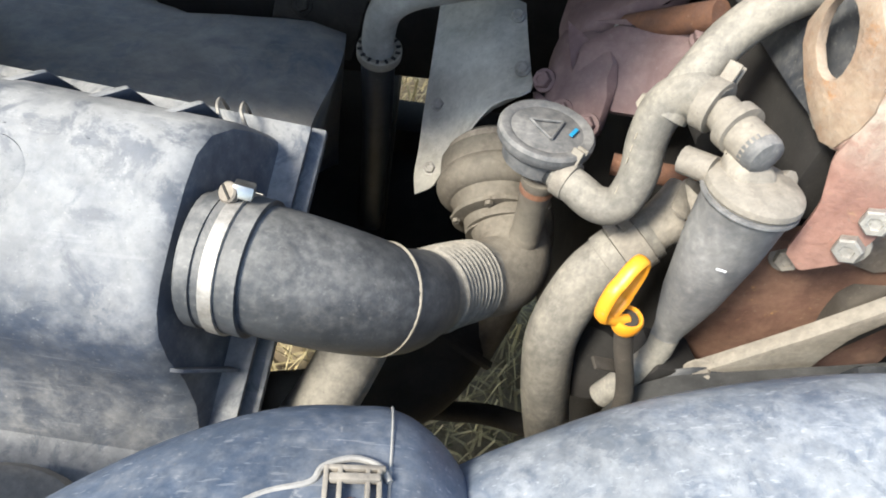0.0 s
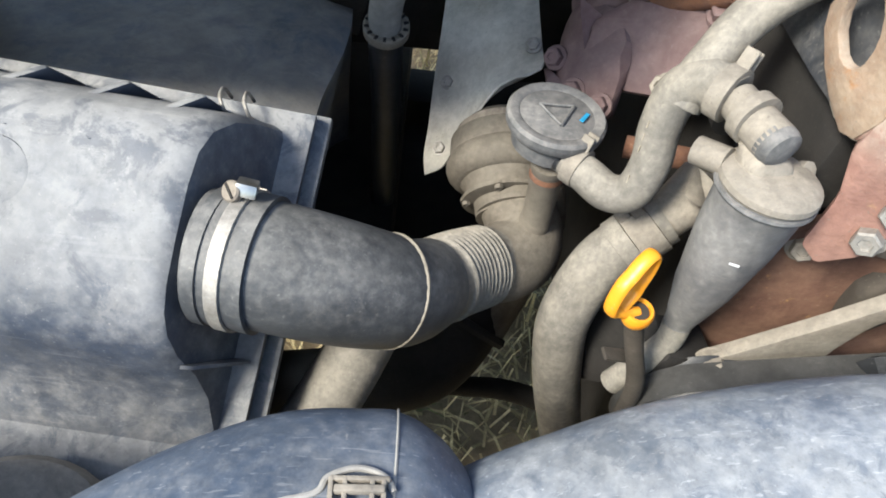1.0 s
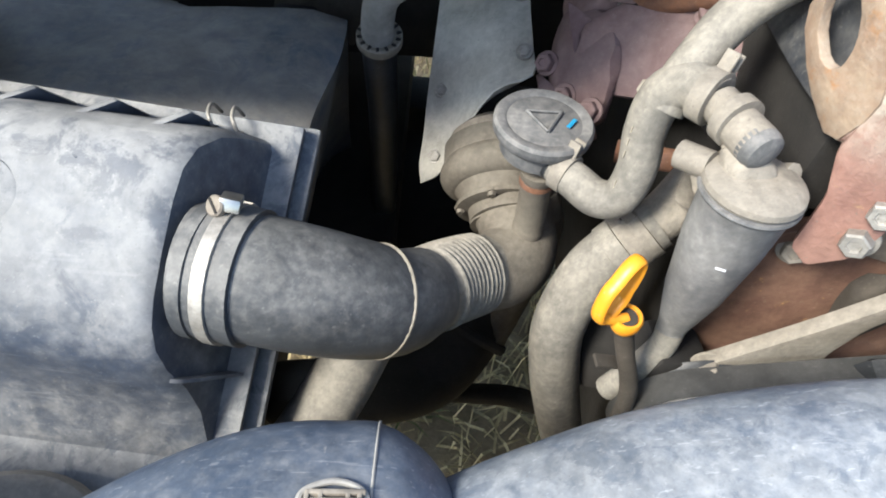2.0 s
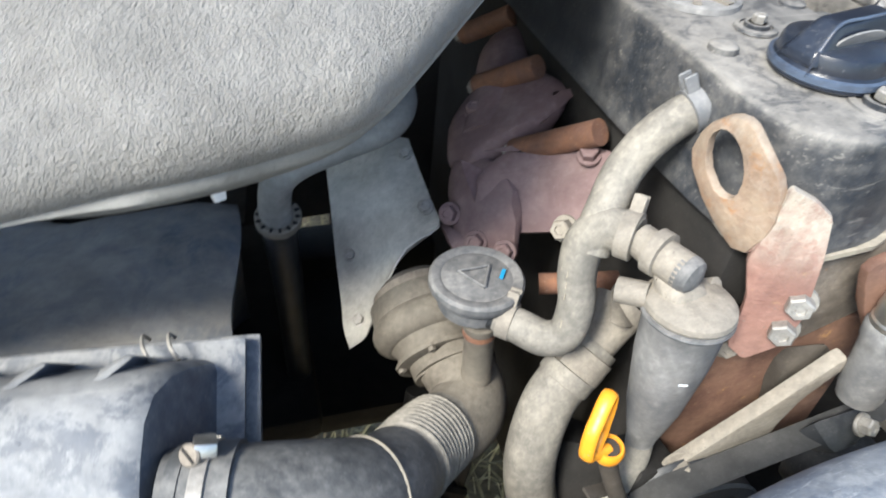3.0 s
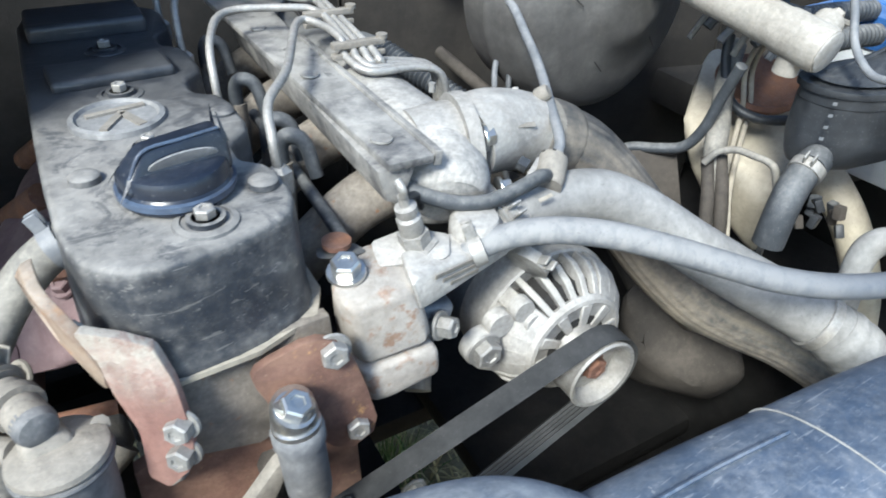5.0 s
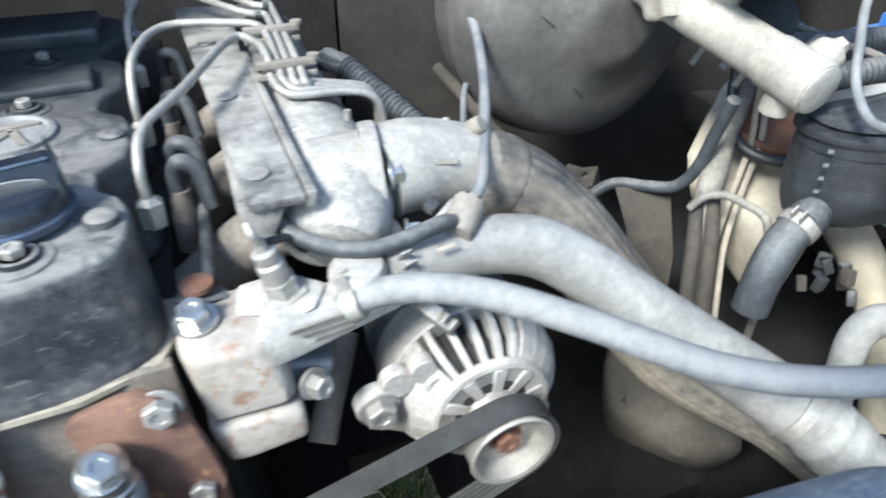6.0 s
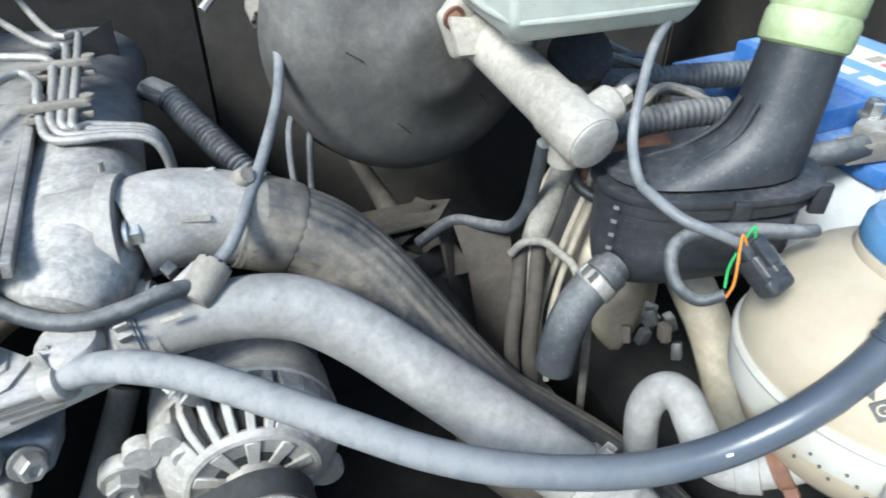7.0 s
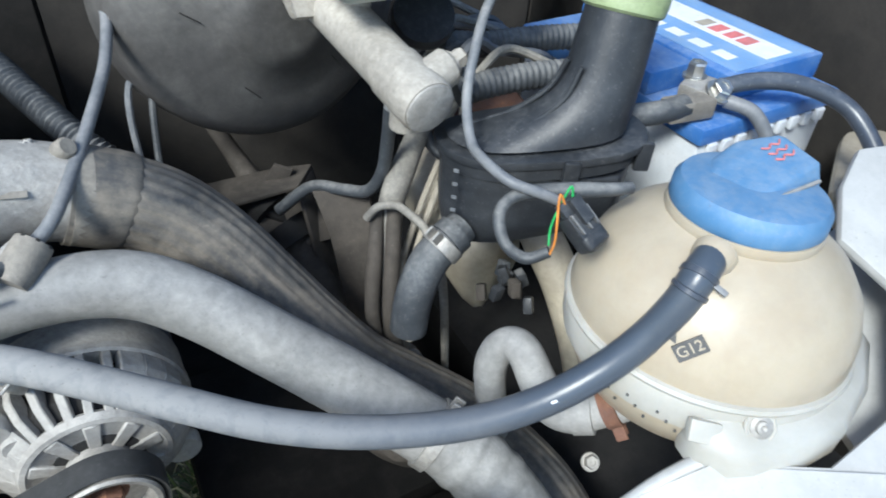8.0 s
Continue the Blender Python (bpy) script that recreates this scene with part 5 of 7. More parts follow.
for k in range(3):
    part("print_bar", bar(V(0.507 + 0.003 * k, 0.2765 + 0.0006 * k, 1.2535 - 0.0062 * k), V(1, 0.262, -0.10), V(0, -0.1, 1), 0.050 - 0.010 * k, 0.0035), DUSTALU, th_)
part("nozzle", lathe([(0, -0.012), (0.019, -0.012), (0.0205, -0.004), (0.0205, 0.006), (0.017, 0.011), (0.008, 0.0125), (0, 0.0125)], (0.537, 0.305, 1.263), (0, -0.1, 1), 28), ALU, th_, "round screwed plug")
part("outlet", sweep([(0.552, 0.309, 1.240, 0.017), (0.562, 0.312, 1.246, 0.020), (0.585, 0.318, 1.250, 0.021)], n=20), ALU, th_)
ts = thing("temperature_sensor", (0.486, 0.307, 1.26), "brass temperature sensor with its plug", "sensor")
part("hexagon", lathe([(0, 0), (0.017, 0), (0.017, 0.004), (0.0125, 0.005), (0.012, 0.016), (0, 0.016)], (0.487, 0.307, 1.258), (-0.25, 0, 1), 6), DULLSTEEL, ts, sharp=25)
part("barrel", lathe([(0.0085, 0.015), (0.0095, 0.018), (0.0095, 0.030), (0.0075, 0.032), (0.0085, 0.034), (0.0085, 0.040), (0.004, 0.041), (0.004, 0.050), (0, 0.050)], (0.487, 0.307, 1.258), (-0.25, 0, 1), 12), DULLSTEEL, ts)
part("terminal", sweep([(0.475, 0.307, 1.304), (0.472, 0.300, 1.315), (0.470, 0.306, 1.320)], 0.003, 8), DULLSTEEL, ts)
part("wire", sweep([(0.480, 0.312, 1.300), (0.495, 0.325, 1.292), (0.505, 0.335, 1.275), (0.52, 0.36, 1.25)], 0.003, 8), BLACK, ts)

part("foot", hull([(0.466, 0.284, 1.222), (0.512, 0.286, 1.208), (0.502, 0.284, 1.178), (0.470, 0.286, 1.172), (0.462, 0.320, 1.225), (0.515, 0.322, 1.205), (0.505, 0.322, 1.170), (0.466, 0.322, 1.165)], 0.005, 3), BLUECAST, th_, "blue-grey dusty casting foot")

# ---- alternator, pulleys and belt ----
alt = thing("alternator", (0.625, 0.33, 1.06), "pale dusty cast alternator with cooling slots", "alternator")
AC = V(0.627, 0.262, 1.134)
AY = V(0, 1, 0)
part("core", lathe([(0, 0.0), (0.030, 0.0), (0.050, 0.012), (0.058, 0.02), (0.060, 0.14), (0.050, 0.15), (0, 0.15)], AC, AY, 40), DARK, alt, "dark windings inside")
part("rear_cover", lathe([(0.0, 0.148), (0.055, 0.148), (0.068, 0.135), (0.071, 0.118), (0.071, 0.080), (0.064, 0.079), (0.064, 0.118), (0.05, 0.14), (0, 0.141)], AC, AY, 48), BLUECAST, alt, "blue-grey rear housing")
part("front_ring", lathe([(0.0435, 0.001), (0.0465, -0.001), (0.0500, 0.000), (0.0525, 0.005), (0.0500, 0.009), (0.0445, 0.007)], AC, AY, 44), ALU, alt)
part("outer_ring", lathe([(0.0635, 0.048), (0.071, 0.046), (0.073, 0.05), (0.073, 0.082), (0.0635, 0.082)], AC, AY, 48), ALU, alt)
part("shoulder", lathe([(0.0690, 0.0455), (0.0722, 0.0440), (0.0740, 0.046), (0.0744, 0.052), (0.0690, 0.052)], AC, AY, 48), ALU, alt, "outer rim of the slotted end")
part("hub", lathe([(0, -0.01), (0.020, -0.01), (0.023, -0.004), (0.024, 0.010), (0, 0.012)], AC, AY, 28), DULLSTEEL, alt)
for k in range(26):
    a = 2 * math.pi * k / 26
    d = V(math.cos(a), 0, math.sin(a))
    s = V(-math.sin(a), 0, math.cos(a))
    fw = 0.0031 if 60 < math.degrees(a) < 128 or 195 < math.degrees(a) < 262 else 0.0086
    part("fin", hull([AC + d * r + AY * h + s * w for r, h in ((0.0515, 0.004), (0.0645, 0.016), (0.0715, 0.030), (0.0720, 0.050), (0.0655, 0.050), (0.0640, 0.034), (0.0585, 0.020), (0.0485, 0.010)) for w in (-fw, fw)], 0.0008, 1), ALU, alt)
for k in range(10):
    a = 2 * math.pi * k / 10 + 0.2
    d = V(math.cos(a), 0, math.sin(a))
    s = V(-math.sin(a), 0, math.cos(a))
    part("spoke", hull([AC + d * r + AY * h + s * w for r, h in ((0.020, -0.002), (0.045, -0.001), (0.045, 0.008), (0.020, 0.010)) for w in (-0.0058 if r > 0.03 else -0.004, 0.0058 if r > 0.03 else 0.004)], 0.001, 1), ALU, alt)
for c, r, t in (((0.540, 0.282, 1.150), 0.017, 0.010), ((0.556, 0.281, 1.170), 0.012, 0.006), ((0.575, 0.276, 1.182), 0.010, 0.005), ((0.585, 0.272, 1.168), 0.009, 0.0045), ((0.682, 0.285, 1.085), 0.014, 0.007)):
    part("lug", lathe([(t, 0.0), (r, 0.0), (r + 0.001, 0.002), (r + 0.001, 0.012), (t, 0.012)], c, AY, 26), ALU, alt)
    # near-black disc paints the shade inside the lug
    part("hole", lathe([(0, 0.004), (t, 0.004), (t, 0.006), (0, 0.006)], c, AY, 20), DARK, alt, "near-black disc for the shade in the lug's hole")
part("arm", hull([(0.528, 0.288, 1.135), (0.545, 0.288, 1.168), (0.600, 0.284, 1.182), (0.590, 0.284, 1.150), (0.575, 0.286, 1.10), (0.54, 0.288, 1.12), (0.54, 0.296, 1.15), (0.59, 0.296, 1.17), (0.58, 0.296, 1.11)], 0.002, 2), ALU, alt)
bolt(alt, (0.540, 0.280, 1.150), -AY, 0.0125, 0.010, DULLSTEEL)
pulley = part("pulley", lathe([(0.0, 0.018), (0.028, 0.018), (0.0305, 0.0), (0.034, -0.001), (0.0355, 0.001), (0.035, 0.003), (0.034, 0.005), (0.034, 0.024), (0.0355, 0.026), (0.032, 0.028), (0, 0.028)], (0.628, 0.224, 1.128), AY, 48), DULLSTEEL, alt, "cup-shaped steel pulley")
part("nut", hexbolt(V(0.628, 0.241, 1.128), -AY, 0.011, 0.010), RUST, pulley, "rust-brown nut", 25)
lp = thing("crank_pulley", (0.255, 0.235, 0.90), "dark grooved belt pulley", "pulley")
part("wheel", lathe([(0, 0.01), (0.045, 0.01), (0.050, -0.001), (0.0615, -0.001), (0.063, 0.002), (0.0615, 0.004), (0.0615, 0.026), (0.063, 0.028), (0, 0.028)], (0.272, 0.225, 0.990), AY, 48), BLACK, lp)
part("hub", hexbolt(V(0.272, 0.229, 0.990), -AY, 0.014, 0.012), DULLSTEEL, lp, sharp=25)
ip = thing("idler_pulley", (0.415, 0.24, 0.96), "dark idler pulley with a bolt", "pulley")
part("wheel", lathe([(0, 0.004), (0.030, 0.004), (0.034, 0.0), (0.040, 0.0), (0.040, 0.024), (0, 0.024)], (0.420, 0.230, 1.005), AY, 40), BLACK, ip)
part("bolt", hexbolt(V(0.420, 0.234, 1.005), -AY, 0.010, 0.009), RUST, ip, sharp=25)
bolt(ip, (0.455, 0.245, 1.055), -AY, 0.009, 0.01, DULLSTEEL)


def belt_mesh():
    """An open belt round the two pulleys."""
    c0, r0, c1, r1 = V(0.270, 0, 0.987), 0.0620, V(0.628, 0, 1.128), 0.0350
    d = c1 - c0
    base = math.atan2(d.z, d.x)
    off = math.acos((r0 - r1) / math.hypot(d.x, d.z))
    path = [c1 + V(math.cos(a), 0, math.sin(a)) * r1 for a in np.linspace(base - off, base + off, 20)]
    path += [path[-1].lerp(c0 + V(math.cos(base + off), 0, math.sin(base + off)) * r0, k) for k in (0.25, 0.5, 0.75)]
    path += [c0 + V(math.cos(a), 0, math.sin(a)) * r0 for a in np.linspace(base + off, base - off + 2 * math.pi, 28)]
    path += [path[-1].lerp(path[0], k) for k in (0.25, 0.5, 0.75)]
    bm = bmesh.new()
    rings = []
    for i, p in enumerate(path):
        t = (path[(i + 1) % len(path)] - path[i - 1]).normalized()
        o = t.cross(V(0, 1, 0)).normalized()
        if i < 20 and o.dot(p - c1) < 0 or 23 <= i < 51 and o.dot(p - c0) < 0:
            o = -o
        if 20 <= i < 23 and o.z < 0 or i >= 51 and o.z > 0:
            o = -o
        prof = [(0.0045, 0.2245), (0.0045, 0.2465)] + [(z, 0.2465 - 0.022 * k / 12) for k in range(1, 12) for z in ((0.0, 0.0022)[k % 2],)]
        rings.append([bm.verts.new(V(p.x, y, p.z) + o * h) for h, y in prof])
    n = len(rings[0])
    for i in range(len(rings)):
        a, b = rings[i], rings[(i + 1) % len(rings)]
        for j in range(n):
            bm.faces.new((a[j], a[(j + 1) % n], b[(j + 1) % n], b[j]))
    return bm


BELT = mat("belt_rubber", (0.035, 0.036, 0.036), (0.05, 0.05, 0.05), 0.2, 0.55, scale=40, dust_col=(0.17, 0.165, 0.155), bump=0.05)
solo("drive_belt", belt_mesh(), BELT, "grey-black ribbed drive belt round the pulleys", "belt")

# ---- intake manifold ----
im = thing("intake_manifold", (0.53, 0.55, 1.22), "pale dusty cast aluminium intake manifold", "intake manifold")
# worn paint; the fade along y also darkens the shaded rear
IMP = mat("worn_painted_plate", (0.10, 0.10, 0.105), (0.36, 0.345, 0.32), 0.52, 0.5, 0.1, 17, 0.2, dust_col=(0.45, 0.43, 0.39), spots=(0.06, 0.06, 0.065), spot_at=0.58, wear=0.9, fade=(0.36, 0.75, 1))
part("plate", slab([(0.474, 0.325, 1.322), (0.511, 0.325, 1.322), (0.505, 0.60, 1.328), (0.510, 0.69, 1.328), (0.556, 0.775, 1.327), (0.452, 0.775, 1.330)], 0.007, 0.002), IMP, im, "flat plate with worn black paint")
part("lip", slab([(0.513, 0.326, 1.324), (0.519, 0.326, 1.323), (0.511, 0.60, 1.329), (0.505, 0.60, 1.330)], 0.012, 0.001), IMP, im)
for x, y, z in ((0.485, 0.361, 1.3235), (0.480, 0.500, 1.3265), (0.476, 0.64, 1.3285)):
    h = part("hole_rim", lathe([(0.0055, 0), (0.0085, 0), (0.0082, 0.0014), (0.006, 0.0014)], (x, y, z), (0, 0, 1), 20), DULLSTEEL, im)
    # near-black disc on the plate paints the hole's inner shade
    part("hole", lathe([(0, 0.0), (0.0055, 0.0), (0.0055, 0.0006), (0, 0.0006)], (x, y, z), (0, 0, 1), 16), DARK, h)
part("plenum", sweep([(0.545, 0.80, 1.275, 0.046, 0.042), (0.540, 0.62, 1.278, 0.046, 0.042), (0.540, 0.48, 1.278, 0.048, 0.042), (0.540, 0.40, 1.280, 0.048, 0.040), (0.532, 0.345, 1.276, 0.040, 0.034), (0.528, 0.330, 1.272, 0.022, 0.020)], n=28, up=(0, 0, 1)), PLEN, im)
part("throat", sweep([(0.530, 0.398, 1.282, 0.040), (0.552, 0.396, 1.284, 0.040), (0.570, 0.394, 1.286, 0.0395)], n=30), ALU, im)
part("flange", lathe([(0, -0.006), (0.044, -0.006), (0.0445, 0.0), (0.044, 0.006), (0, 0.006)], (0.574, 0.392, 1.288), V(1, -0.16, 0.06), 36), ALU, im)
part("flange_ear", hull([(0.570, 0.362, 1.268), (0.582, 0.360, 1.268), (0.570, 0.338, 1.258), (0.586, 0.335, 1.262), (0.572, 0.350, 1.24), (0.586, 0.348, 1.243), (0.57, 0.385, 1.25), (0.583, 0.385, 1.25)], 0.004, 2), ALU, im)
bolt(im, (0.588, 0.344, 1.262), V(1, -0.2, 0.1), 0.009, 0.009, STEEL)
bolt(im, (0.583, 0.367, 1.302), V(1, -0.2, 0.1), 0.009, 0.008, STEEL)
part("skirt", hull([(0.466, 0.330, 1.316), (0.472, 0.326, 1.29), (0.484, 0.326, 1.285), (0.500, 0.330, 1.316), (0.468, 0.75, 1.318), (0.490, 0.75, 1.318), (0.478, 0.75, 1.28)], 0.004, 2), IMP, im)
for k in range(4):
    y = 0.40 + 0.115 * k
    part("runner", sweep([(0.520, y, 1.262, 0.026), (0.475, y, 1.245, 0.024), (0.435, y, 1.215, 0.024), (0.415, y, 1.20, 0.024)], n=16), IRON, im)
part("stud", lathe([(0, 0), (0.003, 0), (0.003, 0.008), (0, 0.008)], (0.566, 0.43, 1.322), (0, 0, 1), 8), DULLSTEEL, im)
part("tail_bracket", slab([(0.530, 0.70, 1.330), (0.565, 0.78, 1.330), (0.575, 0.66, 1.28), (0.560, 0.60, 1.27)], 0.004), DARK, im)

# cast elbow and its clamp band
el = thing("intake_elbow_pipe", (0.62, 0.41, 1.25), "pale cast intake elbow with a small spigot", "intake pipe")
part("pipe", sweep([(0.578, 0.392, 1.288, 0.0365), (0.600, 0.398, 1.290, 0.038), (0.630, 0.403, 1.284, 0.0375), (0.655, 0.404, 1.276, 0.0365), (0.668, 0.4035, 1.270, 0.036)], n=32), ALU, el)
part("spigot", lathe([(0, 0), (0.0035, 0), (0.0035, 0.010), (0.0028, 0.014), (0, 0.014)], (0.642, 0.409, 1.306), V(0.1, 0.3, 1), 12), ALU, el)
part("spigot", lathe([(0, 0), (0.002, 0), (0.002, 0.012), (0, 0.012)], (0.642, 0.409, 1.318), V(-1, 0.3, 0), 8), ALU, el)
for k in range(2):
    part("print_bar", bar(V(0.622 + 0.004 * k, 0.380 - 0.012 * k, 1.3125 - 0.008 * k), V(1, 0.03, -0.16), V(0, 1, 0.6), 0.036 - 0.016 * k, 0.005), DUSTALU, el)
bc = thing("band_clamp", (0.665, 0.40, 1.24), "wide dusty band clamp with a round screw", "hose clamp", "hose clamps")
part("band", band((0.663, 0.4036, 1.272), V(1, 0, -0.35), 0.0372, 0.013, 0.0016), DUSTALU, bc)
part("screw", lathe([(0, 0), (0.0065, 0), (0.0075, 0.002), (0.0075, 0.011), (0.006, 0.013), (0, 0.013)], (0.660, 0.402, 1.311), V(0.5, -0.5, 0.5), 18), DUSTALU, bc)

# ---- charge hoses ----
ch = thing("charge_air_hose", (0.8, 0.33, 1.0), "large fluted black charge-air hose streaked with brown dust", "hose")
HOSE1 = [(0.655, 0.404, 1.275, 0.0365), (0.685, 0.403, 1.262, 0.0372), (0.720, 0.3955, 1.241, 0.0378), (0.751, 0.380, 1.207, 0.0385), (0.780, 0.357, 1.165, 0.0392), (0.809, 0.333, 1.124, 0.0395), (0.843, 0.303, 1.086, 0.0395), (0.881, 0.275, 1.062, 0.039), (0.9254, 0.235, 1.040, 0.037), (0.952, 0.190, 1.022, 0.036), (0.968, 0.148, 1.004, 0.036), (0.975, 0.10, 0.975, 0.036)]
FLUTED = mat("fluted_charge_hose", (0.05, 0.053, 0.058), (0.085, 0.086, 0.088), 0.72, 0.5, scale=14, dust_col=(0.36, 0.31, 0.245), bump=0.12, along=(9.0, 4.0), dust_up=-0.5, smear=0.0)
part("cuff", sweep([(*HOSE1[0][:3], 0.0385), (0.672, 0.4035, 1.268, 0.0392), (0.690, 0.4025, 1.260, 0.0392), (0.696, 0.402, 1.257, 0.0375)], n=34), FLUTED, ch, "smooth hose cuff")
part("hose", sweep(HOSE1, n=96, flute=(24, 0.0006)), FLUTED, ch, sharp=60)
c2 = thing("charge_air_hose", (0.75, 0.25, 1.05), "smooth grey charge-air hose with an arched bend", "hose")
HOSE2 = [(0.562, 0.313, 1.250, 0.0190), (0.590, 0.319, 1.252, 0.0200), (0.622, 0.323, 1.252, 0.0215), (0.655, 0.323, 1.250, 0.0235), (0.688, 0.316, 1.242, 0.0247), (0.722, 0.299, 1.223, 0.0252), (0.762, 0.271, 1.194, 0.0258), (0.802, 0.238, 1.167, 0.0264), (0.835, 0.205, 1.147, 0.0270), (0.862, 0.176, 1.130, 0.0275), (0.885, 0.150, 1.112, 0.0280)]
part("hose", sweep(HOSE2, n=30), GREYHOSE, c2)
part("cuff", band((0.569, 0.3145, 1.2505), V(0.9, 0.2, 0.08), 0.0195, 0.016, 0.0022), GREYHOSE, c2)
part("print_bar", bar(V(0.60, 0.30, 1.275), V(1, 0.1, 0.1), V(0, 1, 0.6), 0.014, 0.003), TAN, c2)
spring_clamp("spring_clamp", (0.569, 0.3145, 1.2505), V(0.9, 0.2, 0.08), 0.0220, "grey spring clamp at the housing outlet", (0, -0.6, 0.8))
spring_clamp("spring_clamp", (0.592, 0.300, 1.215), V(0.7, 0.3, 0.5), 0.018, "grey spring clamp below the housing outlet", (0, -0.8, 0.4))
spring_clamp("spring_clamp", (0.858, 0.180, 1.1325), V(0.027, -0.030, -0.018), 0.0285, "pale spring clamp on the charge-air hose", (0.5, -0.2, 0.8))
ic = thing("charge_pipe", (0.9, 0.12, 1.03), "ribbed pale plastic charge pipe end", "pipe")
part("pipe", sweep([(0.868, 0.170, 1.126, 0.0285), (0.886, 0.148, 1.108, 0.0285), (0.903, 0.124, 1.085, 0.028), (0.920, 0.098, 1.05, 0.028)], n=28, wave=(0.018, 0.0014, 0.004, 0.06)), GREYHOSE, ic)

# ---- thin coolant vent hose ----
vt = thing("coolant_vent_hose", (0.75, 0.17, 1.2), "long thin rubber hose from housing to coolant tank", "hose")
HOSE3 = [(0.521, 0.291, 1.250), (0.545, 0.284, 1.262), (0.575, 0.268, 1.270), (0.612, 0.245, 1.270), (0.651, 0.219, 1.262), (0.690, 0.194, 1.250), (0.729, 0.171, 1.237), (0.769, 0.151, 1.229), (0.810, 0.134, 1.226), (0.852, 0.119, 1.229), (0.892, 0.108, 1.240), (0.925, 0.100, 1.260), (0.948, 0.094, 1.285), (0.962, 0.090, 1.311), (0.9695, 0.0903, 1.326), (0.977, 0.0930, 1.3325), (0.988, 0.0975, 1.335)]
part("hose", sweep([(*p, 0.0107 if i > 1 else 0.0100) for i, p in enumerate(HOSE3)], n=20), VENTHOSE, vt)
part("nick", bar(V(0.892, 0.0995, 1.2485), V(1, -0.2, 0.3), V(0, 1, 0.5), 0.004, 0.0015), LABEL, vt, "small white nick")
spring_clamp("spring_clamp", (0.529, 0.288, 1.2545), V(0.9, -0.3, 0.4), 0.0120, "small spring clamp at the housing", (0, 0.2, 1))
ncl = thing("spring_clamp", (0.973, 0.0915, 1.3292), "thin blue-grey spring clamp at the tank nozzle", "hose clamp", "hose clamps")
NCA = V(0.0075, 0.0027, 0.0065)
part("band", band((0.9735, 0.0917, 1.3295), NCA, 0.0108, 0.0045, 0.0010), BLUEHOSE, ncl)
part("band", band((0.9665, 0.0893, 1.3225), V(0.006, 0.001, 0.009), 0.0108, 0.0035, 0.0009), BLUEHOSE, ncl)
part("ear", rbox((0, 0, 0), (0.011, 0.0035, 0.003), bevel=0.0008, m=basis(V(0.9765, 0.0785, 1.3285), V(0.3, -0.9, -0.25), NCA)), GREYW, ncl, "bent wire tab")

# ---- injector pipes ----
INJ = [(0.412, 0.386, 1.300), (0.407, 0.540, 1.292), (0.405, 0.680, 1.295), (0.405, 0.80, 1.295)]
TURN_Y = [0.535, 0.585, 0.625, 0.66]
for k in range(4):
    lx = 0.521 + 0.0085 * k
    nx, ny, nz = INJ[k]
    fl = thing("fuel_pipe", (nx, ny, nz), "dusty steel injector pipe bent over the intake manifold", "fuel pipe", "injector pipes")
    zt = 1.352 + 0.002 * k
    part("pipe", sweep([(nx, ny, nz - 0.01), (nx - 0.001, ny + 0.005, nz + 0.025), (nx + 0.006, ny + 0.03, zt - 0.008), (nx + 0.035, ny + 0.07 + 0.01 * k, zt), (lx - 0.025, TURN_Y[k] + 0.035 - 0.01 * k, zt), (lx - 0.004, TURN_Y[k] + 0.025 - 0.008 * k, zt - 0.003), (lx, TURN_Y[k] - 0.01, zt - 0.006),
                          (lx, 0.520, 1.338), (lx, 0.500 - 0.006 * k + 0.012, 1.332), (lx + 0.010, 0.485 + 0.0065 * k, 1.327), (0.575, 0.484 + 0.0065 * k, 1.324), (0.600, 0.482 + 0.0065 * k, 1.318), (0.609, 0.480 + 0.0065 * k, 1.302), (0.611, 0.480 + 0.0065 * k, 1.27)], 0.0038, 10, 5), DULLSTEEL, fl)
    part("nut", lathe([(0, -0.016), (0.0092, -0.016), (0.0098, -0.004), (0.0098, 0.002), (0.0055, 0.006), (0, 0.006)], (nx, ny, nz), (0, 0.05, 1), 6), DULLSTEEL, fl, sharp=25)
for y, z in ((0.517, 1.3385), (0.590, 1.347)):
    pc = thing("pipe_clamp", (0.535, y, z), "pale plastic clamp across the injector pipes", "pipe clamp", "pipe clamps")
    part("bar", rbox((0.535, y, z + 0.004), (0.052, 0.009, 0.006), bevel=0.0015), DUSTALU, pc)
    part("bar", rbox((0.535, y, z - 0.006), (0.052, 0.009, 0.005), bevel=0.0015), DUSTALU, pc)
    part("screw", lathe([(0, 0), (0.0055, 0), (0.0055, 0.004), (0, 0.0055)], (0.559, y, z + 0.006), (0, 0, 1), 12), DUSTALU, pc)
for k, y in enumerate((0.44, 0.475, 0.575, 0.70)):
    ij = thing("fuel_injector", (0.428, y, 1.23), "dusty injector with a curved leak-off pipe", "injector", "injectors")
    part("body", lathe([(0, 0), (0.010, 0), (0.010, 0.035), (0.008, 0.04), (0.008, 0.055), (0, 0.056)], (0.428, y, 1.225), (0.05, 0, 1), 16), IRON, ij)
    part("leak_off_pipe", sweep([(0.429, y, 1.275, 0.007), (0.430, y, 1.295, 0.007), (0.436, y - 0.004, 1.304, 0.007), (0.447, y - 0.010, 1.298, 0.0065), (0.452, y - 0.02, 1.27, 0.006)], n=12), RUBBER, ij)
